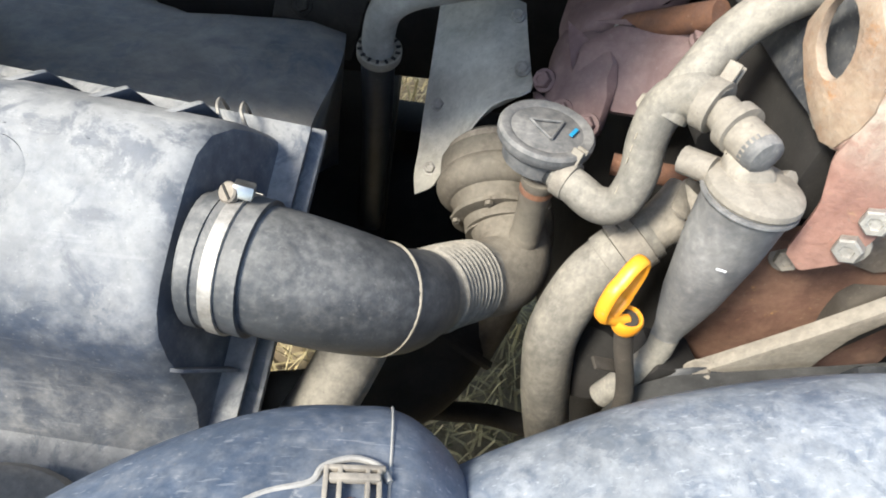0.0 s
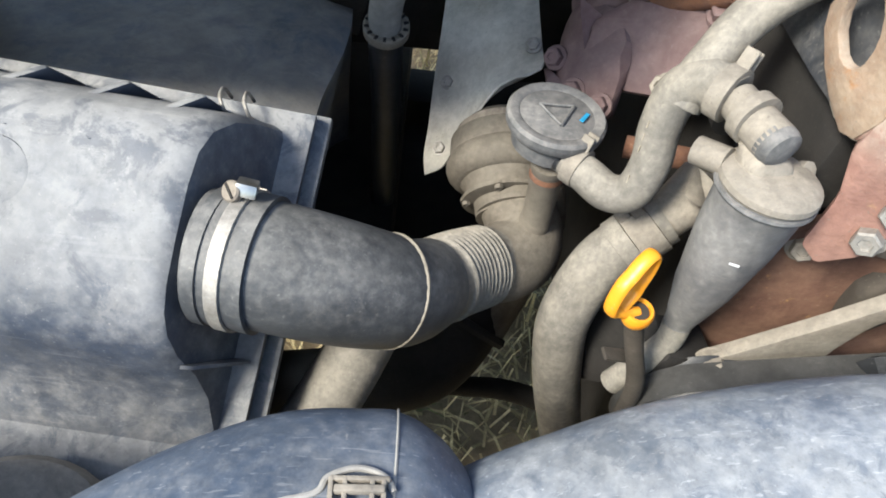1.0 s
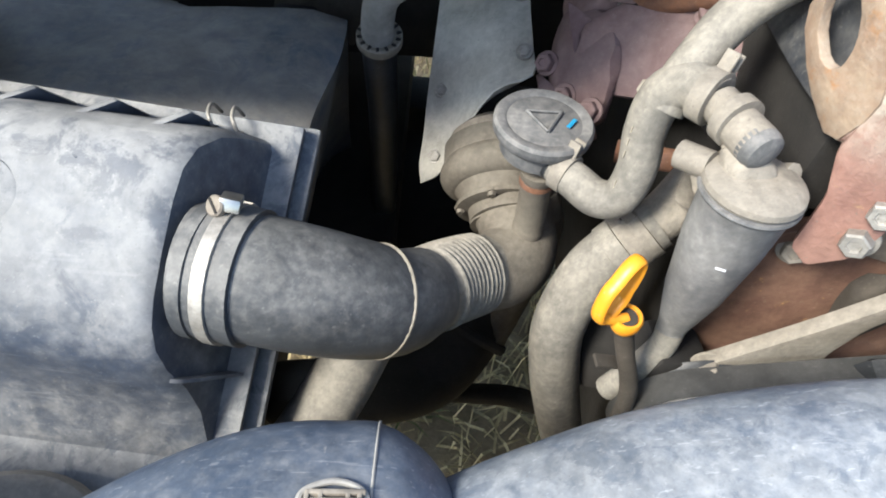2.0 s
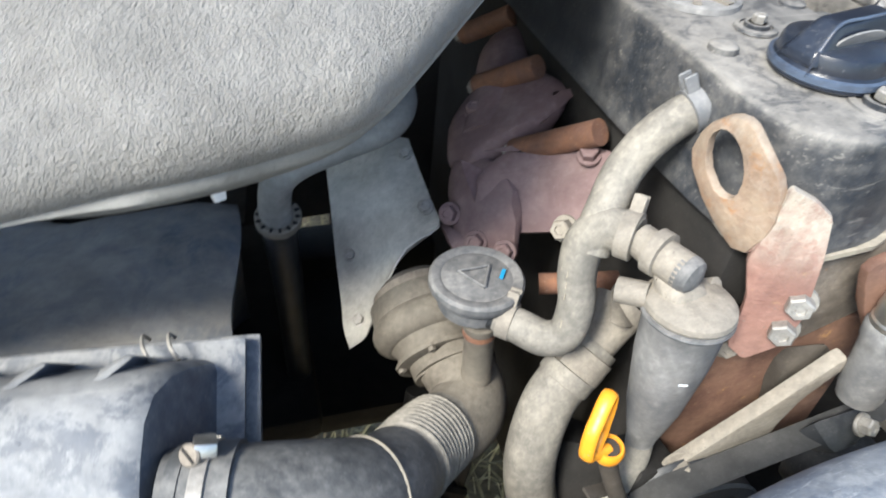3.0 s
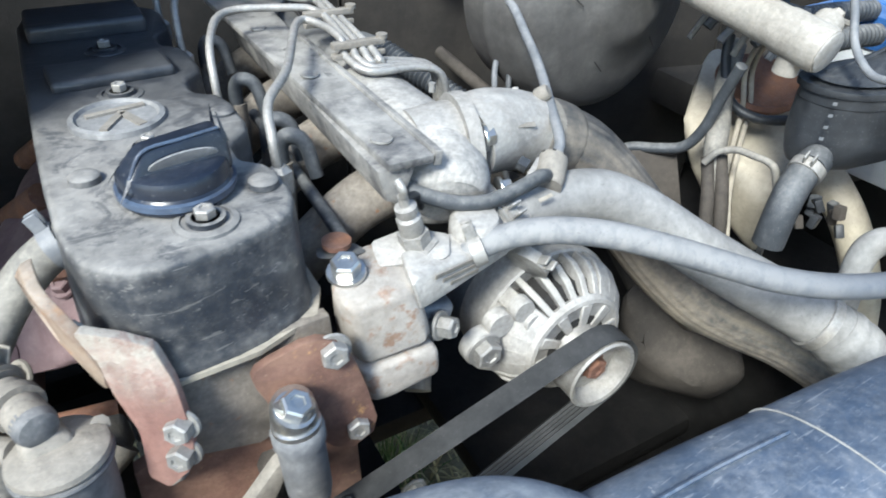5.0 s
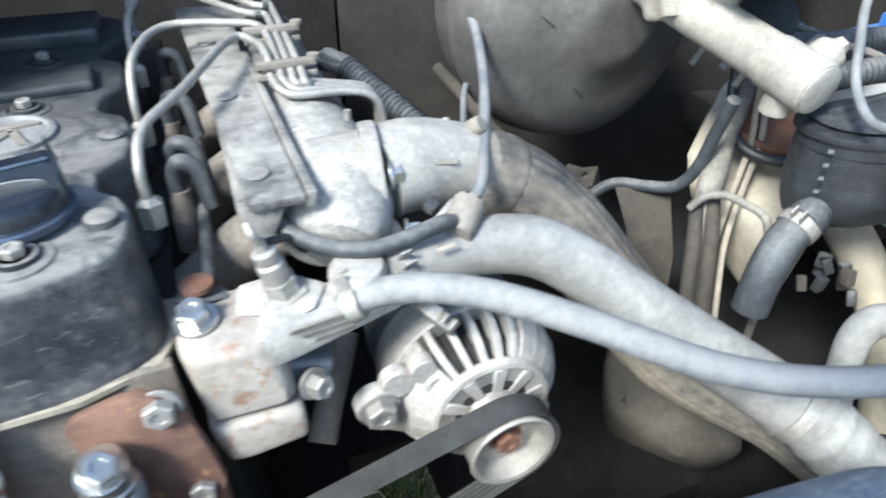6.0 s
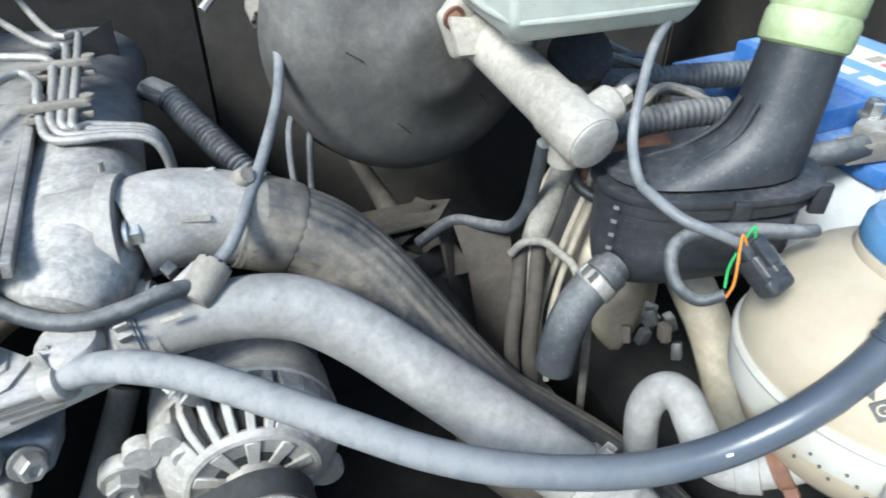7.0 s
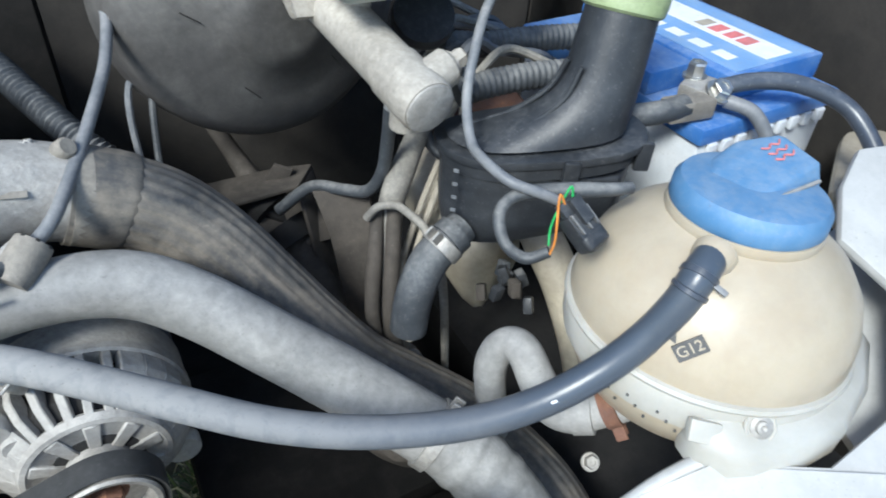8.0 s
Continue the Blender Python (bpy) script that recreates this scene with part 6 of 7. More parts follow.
solo("return_pipe", sweep([(0.440, 0.335, 1.262), (0.442, 0.38, 1.262), (0.446, 0.46, 1.258), (0.45, 0.6, 1.255)], 0.0055, 10), RUBBER, "dirty thin return pipe beside the cover", "pipe")
jb = thing("pipe_bracket", (0.45, 0.335, 1.25), "small dusty bracket with an eye", "bracket")
part("arm", hull([(0.412, 0.322, 1.262), (0.432, 0.312, 1.262), (0.455, 0.318, 1.258), (0.450, 0.338, 1.256), (0.42, 0.345, 1.256), (0.43, 0.33, 1.25)], 0.004, 2), RUBBER, jb)
part("bush", lathe([(0.006, 0), (0.011, 0), (0.011, 0.004), (0.006, 0.004)], (0.432, 0.329, 1.264), (0, 0, 1), 18), RUST, jb)

# ---- cable loop with connectors ----
wl = thing("cable_loop", (0.66, 0.36, 1.27), "grey cable looping from a ribbed plug to the manifold", "cable")
part("cable", sweep([(0.716, 0.60, 1.372), (0.720, 0.575, 1.366), (0.719, 0.535, 1.354), (0.708, 0.49, 1.336), (0.690, 0.44, 1.322), (0.668, 0.390, 1.306), (0.648, 0.348, 1.294), (0.632, 0.332, 1.286)], 0.0048, 12), GREYW, wl)
for c, a in (((0.7165, 0.602, 1.374), V(0.1, -0.9, -0.25)), ((0.626, 0.328, 1.281), V(0.55, 0.6, 0.35))):
    pl = part("plug", lathe([(0, -0.02), (0.011, -0.02), (0.0125, -0.014), (0.013, 0.006), (0.0125, 0.011), (0.0095, 0.011), (0.009, 0.006), (0, 0.006)], c, a, 24), DUSTALU, wl, "slotted plug collar")
    u, w, aa = frame_of(a)
    for k in range(8):
        d = u * math.cos(k * math.pi / 4) + w * math.sin(k * math.pi / 4)
        part("slot", rbox((0, 0, 0), (0.0042, 0.0028, 0.002), bevel=0, m=basis(V(*c) + aa * 0.0108 + d * 0.0105, d, aa.cross(d))), DARK, pl)
part("tail", sweep([(0.618, 0.321, 1.280), (0.600, 0.311, 1.288), (0.574, 0.309, 1.283), (0.549, 0.309, 1.280), (0.527, 0.316, 1.281), (0.508, 0.326, 1.286), (0.494, 0.338, 1.292), (0.487, 0.352, 1.297)], 0.0062, 12), RUBBER, wl, "taped cable under the manifold")
part("tie", rbox((0.612, 0.334, 1.282), (0.022, 0.005, 0.006), (20, -20, 30), bevel=0.001), DULLSTEEL, wl)
part("tie", rbox((0.603, 0.338, 1.286), (0.009, 0.009, 0.009), (20, -20, 30), bevel=0.001), BLACK, wl)
ct = thing("corrugated_conduit", (0.66, 0.56, 1.2), "black corrugated cable conduit", "conduit")
part("tube", sweep([(0.590, 0.66, 1.292, 0.010), (0.615, 0.640, 1.286, 0.012), (0.640, 0.590, 1.270, 0.012), (0.672, 0.530, 1.248, 0.0115), (0.715, 0.490, 1.215, 0.011), (0.75, 0.46, 1.17, 0.011)], n=16, wave=(0.006, 0.0028, 0.03, 0.24)), RUBBER, ct, sharp=60)
part("end", rbox((0.606, 0.650, 1.290), (0.035, 0.022, 0.022), (0, 15, -40), bevel=0.006), RUBBER, ct)
part("wire", sweep([(0.586, 0.66, 1.29), (0.56, 0.60, 1.285), (0.575, 0.54, 1.27), (0.60, 0.52, 1.25)], 0.0035, 8), RUBBER, ct)
for k, pts in enumerate((((0.752, 0.66, 1.30), (0.742, 0.585, 1.30), (0.722, 0.56, 1.27), (0.718, 0.54, 1.21), (0.725, 0.52, 1.15)), ((0.75, 0.66, 1.31), (0.748, 0.58, 1.29), (0.738, 0.55, 1.24), (0.728, 0.52, 1.16)))):
    solo("thin_cable", sweep(pts, 0.0035, 8), (GREYW, RUBBER)[k], "thin dusty cable hanging by the brake booster", "cable", "thin cables")
solo("bulkhead_grommet", lathe([(0.020, 0), (0.022, 0.006), (0.016, 0.016), (0.008, 0.02), (0, 0.02)], (0.755, 0.78, 1.36), V(-0.1, -1, 0.1), 20), TAN, "pale rubber grommet in the firewall", "grommet")
solo("linkage_rod", sweep([(0.665, 0.70, 1.355), (0.70, 0.72, 1.385)], 0.005, 8, 2), DULLSTEEL, "thin steel linkage rod", "rod")

# ---- brake booster and master cylinder ----
bb = thing("brake_booster", (0.85, 0.55, 1.25), "large round dusty black brake booster", "brake booster")
BA = V(0.10, -0.98, 0.02).normalized()
BC = V(0.857, 0.545, 1.352)
part("shell", lathe([(0, 0.055), (0.030, 0.055), (0.045, 0.050), (0.055, 0.038), (0.090, 0.030), (0.119, 0.022), (0.134, 0.010), (0.141, -0.008), (0.144, -0.03), (0.147, -0.034), (0.147, -0.042), (0.142, -0.046), (0.137, -0.09), (0.10, -0.12), (0, -0.13)], BC, BA, 72), BOOST, bb)
for k in range(4):
    a = 0.3 + k * 1.2
    u, w, aa = frame_of(BA)
    p0 = BC + (u * math.cos(a) + w * math.sin(a)) * 0.08 + BA * 0.036
    part("scratch", bar(p0 + V(0, -0.0006, 0), V(1, 0.1, -0.4 - 0.3 * k), BA.cross(V(1, 0, 0)), 0.02, 0.0012, 0.0004), DARK, bb)
mc = thing("brake_master_cylinder", (0.88, 0.38, 1.33), "dust-caked cast brake master cylinder", "master cylinder")
MA = V(0.020, -0.160, -0.030).normalized()
MB = V(0.878, 0.456, 1.386)
part("cylinder", lathe([(0, -0.03), (0.021, -0.03), (0.0225, 0.0), (0.021, 0.004), (0.0205, 0.12), (0.022, 0.125), (0.022, 0.166), (0.0205, 0.170), (0, 0.170)], MB, MA, 32), MCAST, mc)
# end face in a cooler metal, to paint the sky light it catches
part("end_cap", lathe([(0, 0.1695), (0.0195, 0.1695), (0.0195, 0.172), (0.017, 0.1735), (0, 0.1735)], MB, MA, 28), ALU, mc, "end face, less warm metal for the sky light on it")
part("flange", hull([MB + V(-0.038, 0.004, 0.018), MB + V(-0.022, 0.0, 0.030), MB + V(0.03, 0.0, -0.015), MB + V(0.045, 0.002, -0.02), MB + V(0.03, 0.0, 0.03), MB + V(-0.025, 0.0, -0.02), MB + V(-0.038, -0.010, 0.018), MB + V(-0.022, -0.012, 0.030), MB + V(0.045, -0.010, -0.02), MB + V(0.03, -0.012, 0.03), MB + V(-0.025, -0.012, -0.02)], 0.005, 3), MCAST, mc)
bolt(mc, (0.853, 0.443, 1.402), MA, 0.0075, 0.008, RUST)
port = MB + MA * 0.150
part("port", lathe([(0, 0), (0.0145, 0), (0.0145, 0.022), (0.012, 0.025), (0, 0.026)], port + V(0.008, 0, 0.006), V(0.9, 0.15, 0.35), 18), MCAST, mc)
part("port_nut", hexbolt(port + V(0.033, 0.004, 0.016), V(0.9, 0.15, 0.35), 0.0075, 0.010), MCAST, mc, sharp=25)
part("lower_port", lathe([(0, 0), (0.012, 0), (0.012, 0.02), (0, 0.02)], MB + MA * 0.14 + V(0, 0, -0.015), (0, 0.1, -1), 14), MCAST, mc)
part("reservoir_neck", lathe([(0, 0), (0.013, 0), (0.013, 0.026), (0, 0.026)], MB + MA * 0.055 + V(0.004, 0, 0.014), (0.2, 0, 1), 16), MCAST, mc)
part("bracket", slab([MB + V(-0.035, -0.02, 0.02), MB + V(0.03, -0.02, 0.01), MB + V(0.03, -0.035, -0.01), MB + V(-0.03, -0.03, -0.01)], 0.008, 0.002), MCAST, mc)
rv = thing("brake_fluid_reservoir", (0.92, 0.38, 1.41), "milky green plastic brake fluid reservoir", "reservoir")
part("tank", hull([(0.858, 0.345, 1.412), (0.985, 0.330, 1.418), (0.995, 0.445, 1.418), (0.862, 0.455, 1.412), (0.850, 0.335, 1.428), (0.995, 0.320, 1.434), (1.005, 0.455, 1.434), (0.852, 0.465, 1.428), (0.850, 0.335, 1.470), (0.995, 0.320, 1.476), (1.005, 0.455, 1.476), (0.852, 0.465, 1.470)], 0.006, 4), RESV, rv)
part("seam", slab(rounded([(0.846, 0.331, 1.431), (0.999, 0.316, 1.437), (1.009, 0.459, 1.437), (0.848, 0.469, 1.431)], 0.1, 2), 0.003, 0.0008), RESV, rv)
for k in range(5):
    part("print_bar", bar(V(0.905 + 0.012 * k, 0.3285 - 0.0013 * k, 1.450), V(1, -0.1, 0.04), V(0, 0, 1), 0.008, 0.006), TAN, rv)
for dx in (0.0, 0.013):
    solo("brake_pipe", sweep([(0.93 + dx, 0.345, 1.345), (0.965 + dx, 0.40, 1.325), (1.008 + dx, 0.440, 1.270), (0.989 + dx, 0.416, 1.234), (0.952 + dx, 0.388, 1.195), (0.919 + dx, 0.360, 1.158), (0.901 + dx, 0.337, 1.130), (0.895 + dx, 0.32, 1.08)], 0.0034, 8), TAN, "thin dusty brake pipe below the master cylinder", "brake pipe", "brake pipes")
solo("rubber_loop", sweep([(0.990, 0.462, 1.310), (0.984, 0.454, 1.282), (0.976, 0.432, 1.248), (0.976, 0.410, 1.236), (0.990, 0.387, 1.231), (1.012, 0.369, 1.233)], 0.006, 12), BLACK, "black rubber hose curving over the cream panel", "hose")
solo("brake_pipe", sweep([(0.835, 0.492, 1.148), (0.868, 0.477, 1.179), (0.893, 0.446, 1.188), (0.908, 0.422, 1.198), (0.917, 0.408, 1.225), (0.917, 0.396, 1.269), (0.912, 0.38, 1.31)], 0.0065, 12), RUBBER, "dusty bent pipe under the brake booster", "brake pipe", "brake pipes")

# ---- power steering reservoir ----
ps = thing("power_steering_reservoir", (0.96, 0.26, 1.22), "black plastic power steering reservoir with a tall neck", "reservoir")
part("body", hull([V(x, y, z) for x, y in ((0.919, 0.300), (0.928, 0.268), (0.957, 0.246), (1.028, 0.216), (1.055, 0.235), (1.050, 0.275), (0.985, 0.312), (0.930, 0.325)) for z in (1.308, 1.262)] +
                  [V(x, y, 1.230) for x, y in ((0.925, 0.298), (0.934, 0.275), (0.962, 0.262), (0.985, 0.275), (0.970, 0.30), (0.93, 0.315))], 0.006, 3), BLACK, ps)
LIDO = [(0.912, 0.302), (0.922, 0.266), (0.955, 0.240), (1.030, 0.207), (1.064, 0.230), (1.060, 0.280), (0.985, 0.320), (0.926, 0.333)]
LIDR = rounded([V(x, y, 0) for x, y in LIDO], 0.26, 3)
part("lid", hull([V(p.x, p.y, z + 0.13 * (p.x - 0.9)) for p in LIDR for z in (1.3155, 1.3085)], 0.0015, 2), BLACK, ps, "thin flanged lid")
part("lip", hull([V(0.985 + (p.x - 0.985) * 0.94, 0.272 + (p.y - 0.272) * 0.94, z + 0.13 * (p.x - 0.9)) for p in LIDR for z in (1.3085, 1.297)], 0.001, 1), BLACK, ps)
for k, (x, y) in enumerate(((0.985, 0.226), (1.046, 0.217))):
    part("clip", rbox((x, y, 1.303 + 0.13 * (x - 0.9)), (0.012, 0.006, 0.024), (0, 0, -24), bevel=0.0015), BLACK, ps)
NA, NB = V(0.26, 0.16, 1).normalized(), V(1.020, 0.256, 1.336)


def neck_rings():
    """From the lid's outline to the round neck."""
    low = [V(0.960 + (p.x - 0.960) * 0.86, 0.283 + (p.y - 0.283) * 0.80, 0.0) for p in rounded([V(x, y, 0) for x, y in LIDO], 0.25, 2)]
    u, w, _ = frame_of(NA, (1, 0, 0))
    rings = []
    for h in (0.0, 0.015, 0.035, 0.06, 0.09, 0.13, 0.18, 0.25, 0.34, 0.45, 0.6, 0.8, 1.0):
        k = (1 - h) ** 9
        ring = []
        for p in low:
            a = math.atan2(p.y - 0.270, p.x - 1.000)
            c = NB + NA * (0.086 * h) + (u * math.cos(a) + w * math.sin(a)) * (0.0300 - 0.0030 * h)
            f = V(p.x, p.y, 1.320 + 0.13 * (p.x - 0.9) + 0.060 * h)
            ring.append(c.lerp(f, k))
        rings.append(ring)
    return rings


part("neck", loft(neck_rings()), BLACK, ps, "tall neck flaring into the lid", 60)
for side in (-1, 1):
    part("rib", sweep([(0.935, 0.292 + 0.012 * side, 1.326), (0.965, 0.278 + 0.012 * side, 1.338), (0.990, 0.266 + 0.010 * side, 1.360), (1.000, 0.262 + 0.008 * side, 1.385)], 0.0022, 8), BLACK, ps)
part("ring", lathe([(0.0275, 0.082), (0.0300, 0.084), (0.0310, 0.090), (0.0308, 0.102), (0.029, 0.106), (0, 0.106)], (1.020, 0.256, 1.336), V(0.26, 0.16, 1), 36), GREEN, ps, "pale green ring")
capg = part("cap", lathe([(0.0285, 0.104), (0.0305, 0.108), (0.0305, 0.129), (0.026, 0.134), (0, 0.134)], (1.020, 0.256, 1.336), V(0.26, 0.16, 1), 36), GREEN, ps, "pale green screw cap")
for k in range(5):
    part("print_bar", bar(V(0.9155, 0.2735, 1.308 - 0.012 * k), V(0.6, -0.6, 0), V(0, 0, 1), 0.004, 0.003), GREYW, ps)
po = thing("steering_return_hose", (0.88, 0.27, 1.14), "short dusty rubber hose below the reservoir", "hose")
part("hose", sweep([(0.928, 0.276, 1.250, 0.014), (0.912, 0.272, 1.243, 0.0155), (0.894, 0.270, 1.226, 0.016), (0.881, 0.266, 1.198, 0.016), (0.876, 0.264, 1.165, 0.016)], n=20), RUBBER, po)
part("cuff", band((0.9165, 0.2728, 1.2455), V(0.7, 0.15, 0.35), 0.0150, 0.012, 0.0016), RUBBER, po)
spring_clamp("spring_clamp", (0.908, 0.2715, 1.240), V(0.7, 0.1, 0.5), 0.0162, "dusty spring clamp on the return hose", (-0.2, -0.2, 1), DULLSTEEL)
solo("overflow_cable", sweep([(0.985, 0.335, 1.43), (0.962, 0.325, 1.408), (0.938, 0.300, 1.383), (0.923, 0.280, 1.360), (0.912, 0.252, 1.345), (0.906, 0.225, 1.347), (0.912, 0.202, 1.343), (0.928, 0.188, 1.338), (0.945, 0.18, 1.33)], 0.0037, 12), GREYW, "smooth grey cable hanging over the reservoir", "cable")
for k, pts in enumerate((((0.955, 0.345, 1.33), (0.985, 0.342, 1.336), (1.02, 0.335, 1.34), (1.05, 0.33, 1.34)), ((0.975, 0.41, 1.345), (1.02, 0.402, 1.342), (1.06, 0.392, 1.345), (1.12, 0.38, 1.345)))):
    solo("corrugated_conduit", sweep([(*p, 0.011) for p in pts], n=14, wave=(0.0055, 0.0010, 0.0, 0.2)), RUBBER, "dusty corrugated conduit beside the battery", "conduit", "conduits", sharp=60)
for k in range(7):
    y = 0.36 + 0.022 * k
    solo("thin_cable", sweep([(0.955, y, 1.30 + 0.01 * (k % 3)), (0.985, y - 0.005, 1.345 + 0.012 * (k % 2)), (1.02, y + 0.01, 1.35 - 0.01 * (k % 3)), (1.05, y - 0.01, 1.34), (1.085, y + 0.012, 1.32)], 0.0038 + 0.0012 * (k % 3), 8), (DUSTHOSE, GREYW, RUBBER)[k % 3], "tangled thin cable between reservoir and battery", "cable", "thin cables")
solo("junction_ring", lathe([(0.018, -0.006), (0.026, -0.006), (0.028, 0.0), (0.026, 0.008), (0.018, 0.008)], (0.955, 0.41, 1.37), V(-0.2, -0.6, 0.7), 28), BLACK, "round black rubber ring by the battery", "grommet")
solo("strut_cup", join(lathe([(0.040, 0), (0.052, 0.0), (0.054, 0.006), (0.050, 0.010), (0.042, 0.006)], (1.04, 0.44, 1.245), V(-0.2, -0.3, 1), 32), lathe([(0, -0.01), (0.042, -0.01), (0.042, 0.0), (0, 0.0)], (1.04, 0.44, 1.245), V(-0.2, -0.3, 1), 28)), RUST, "rust-stained strut cup in the cream panel", "strut cup")

# ---- coolant tank ----
tk = thing("coolant_tank", (1.02, 0.10, 1.17), "yellowed ball-shaped coolant expansion tank", "coolant tank")
TU = V(0.06, 0.05, 1.0).normalized()
TKC = V(1.036, 0.117, 1.255)
part("upper_shell", lathe([(0.0955, 0.000), (0.0968, 0.006), (0.0945, 0.024), (0.087, 0.044), (0.074, 0.061), (0.059, 0.072), (0.048, 0.078), (0.044, 0.081), (0.044, 0.090), (0, 0.090)], TKC, TU, 64), TANKM, tk)
part("lower_shell", lathe([(0, -0.090), (0.035, -0.086), (0.062, -0.074), (0.081, -0.055), (0.092, -0.032), (0.0955, -0.008), (0, -0.008)], TKC, TU, 64), TANKM, tk)
part("seam", lathe([(0.094, -0.003), (0.0990, -0.002), (0.1000, 0.0005), (0.0990, 0.003), (0.094, 0.004)], TKC, TU, 64), TANKLOW, tk, "milky welded seam")
part("skirt", lathe([(0.088, -0.030), (0.0955, -0.027), (0.0975, -0.019), (0.0980, -0.006), (0.0970, -0.002), (0.091, -0.002)], TKC, TU, 64), TANKLOW, tk, "milky band below the seam")
part("collar", lathe([(0.043, 0.076), (0.0495, 0.077), (0.0505, 0.080), (0.0495, 0.084), (0.043, 0.084)], TKC, TU, 44), TANKM, tk)
cp = part("cap", lathe([(0.0, 0.083), (0.0475, 0.083), (0.0495, 0.086), (0.0490, 0.096), (0.0455, 0.101), (0.036, 0.103), (0, 0.104)], TKC, TU, 48), BLUECAP, tk, "blue screw cap, dusty")
part("grip", hull([TKC + TU * h + V(x, y, 0) for x, y, h in ((-0.045, -0.018, 0.091), (0.046, -0.017, 0.096), (0.046, 0.018, 0.096), (0.020, 0.043, 0.096), (-0.033, 0.030, 0.093), (-0.037, -0.015, 0.1000), (0.045, -0.010, 0.1125), (0.044, 0.022, 0.1165), (0.020, 0.036, 0.1090), (-0.026, 0.018, 0.1020))], 0.003, 4), BLUECAP, cp, "raised wedge grip")
part("worn_edge", sweep([TKC + TU * h + V(x, y, 0) for x, y, h in ((-0.042, -0.0185, 0.0985), (-0.020, -0.0180, 0.1020), (0.010, -0.0175, 0.1032), (0.040, -0.0165, 0.1035))], 0.0013, 8), GREYHOSE, cp, "worn whitish edge")
for k in range(3):
    part("symbol", sweep([TKC + TU * (0.1118 + 0.0007 * i + 0.0006 * k) + V(0.020 + 0.004 * i, 0.004 + 0.006 * k + 0.0014 * (-1) ** i, 0) for i in range(5)], 0.0007, 6, 3), REDM, cp, "red warning symbol")
part("nozzle", lathe([(0, 0), (0.0135, 0), (0.0130, 0.006), (0.0105, 0.010), (0.009, 0.020), (0, 0.020)], (0.992, 0.0985, 1.3345), V(-0.90, -0.36, -0.2), 24), TANKM, tk)
MK = V(0.9600, 0.0704, 1.2943)
MU, MV = V(0.62, -0.41, 0.66), V(-0.153, 0.763, 0.618)
part("mould_mark", bar(MK, MU, MV, 0.019, 0.0105, 0.003), INK, tk, "dark printed oblong")
part("mould_mark", slab([V(0.9548, 0.0822, 1.2968) + MU * a + MV * b for a, b in ((0.005, 0.003), (-0.005, 0.004), (0.0, -0.006))], 0.003, 0), INK, tk)
for k in range(12):
    a = -0.1 + 0.07 * k
    part("mould_dot", lathe([(0.0010, 0), (0.0010, 0.0012), (0, 0.0014)], TKC + V(-0.0985 * math.cos(a + 0.2), -0.0985 * math.sin(a + 0.2), -0.012 - 0.005 * (k % 3)), V(-0.8, -0.6, 0), 8), INK, tk)
EAR = [(0.961, 0.053, 1.238), (0.957, 0.037, 1.240), (0.966, 0.019, 1.241), (0.981, 0.0115, 1.240), (1.013, 0.004, 1.239), (1.052, 0.004, 1.238), (1.100, 0.020, 1.237), (1.140, 0.046, 1.238), (1.149, 0.066, 1.240), (1.140, 0.095, 1.244)]


def ear_rings():
    """A flange from the tank's side out to the ear's edge."""
    rings = []
    for p in EAR:
        o = V(*p)
        d = V(o.x - TKC.x, o.y - TKC.y, 0).normalized()
        c = V(TKC.x, TKC.y, 0) + d * 0.090
        rings.append([V(c.x, c.y, o.z + 0.015), o.lerp(V(c.x, c.y, o.z + 0.015), 0.25) + V(0, 0, 0.004), o, o + V(0, 0, -0.020), V(c.x, c.y, o.z - 0.025)])
    return rings


part("mount_ear", loft(ear_rings()), TANKLOW, tk, "milky mounting flange", 50)
part("ear_tab", rbox((0, 0, 0), (0.020, 0.014, 0.008), bevel=0.002, m=basis(V(0.9625, 0.0425, 1.2470), V(0.7, -0.5, -0.1), V(0.55, 0.35, 0.7))), TANKLOW, tk)
part("screw_boss", lathe([(0.0100, -0.006), (0.0100, 0.0006), (0.0092, 0.0012), (0.0084, 0.0004), (0, 0.0004)], V(0.9910, 0.0265, 1.2540), V(-0.40, -0.66, 0.63), 28), TANKLOW, tk)
sc_ = V(0.9910, 0.0265, 1.2540)
part("screw", lathe([(0, 0), (0.0070, 0), (0.0072, 0.0015), (0.0045, 0.0022), (0.0040, 0.0040), (0.002, 0.0045), (0, 0.003)], sc_, V(-0.40, -0.66, 0.63), 20), DULLSTEEL, tk, "steel screw with washer")
# label text on the tank
tcv = bpy.data.curves.new("tank_text", "FONT")
tcv.body, tcv.size, tcv.extrude, tcv.align_x, tcv.align_y = "G12", 0.0095, 0.0004, "CENTER", "CENTER"
tob = new("tank_text", tcv)
bpy.context.view_layer.update()
tme = bpy.data.meshes.new_from_object(tob.evaluated_get(bpy.context.evaluated_depsgraph_get()))
bpy.data.objects.remove(tob)
tme.transform(basis(MK + V(-0.78, -0.48, 0.40) * 0.0016, MU, MV))
tme.materials.append(TANKM)
txt = new("lettering", tme)
txt.parent, txt.location = tk, -tk.location
# level sensor plug with coloured wires
lv = thing("level_sensor_plug", (0.932, 0.150, 1.31), "black sensor plug with green and orange wires", "plug")
LM = basis(V(0.9365, 0.157, 1.3315), V(0.35, -0.68, -0.62), V(0.93, 0.2, 0.3)) @ Matrix.Scale(0.80, 4)
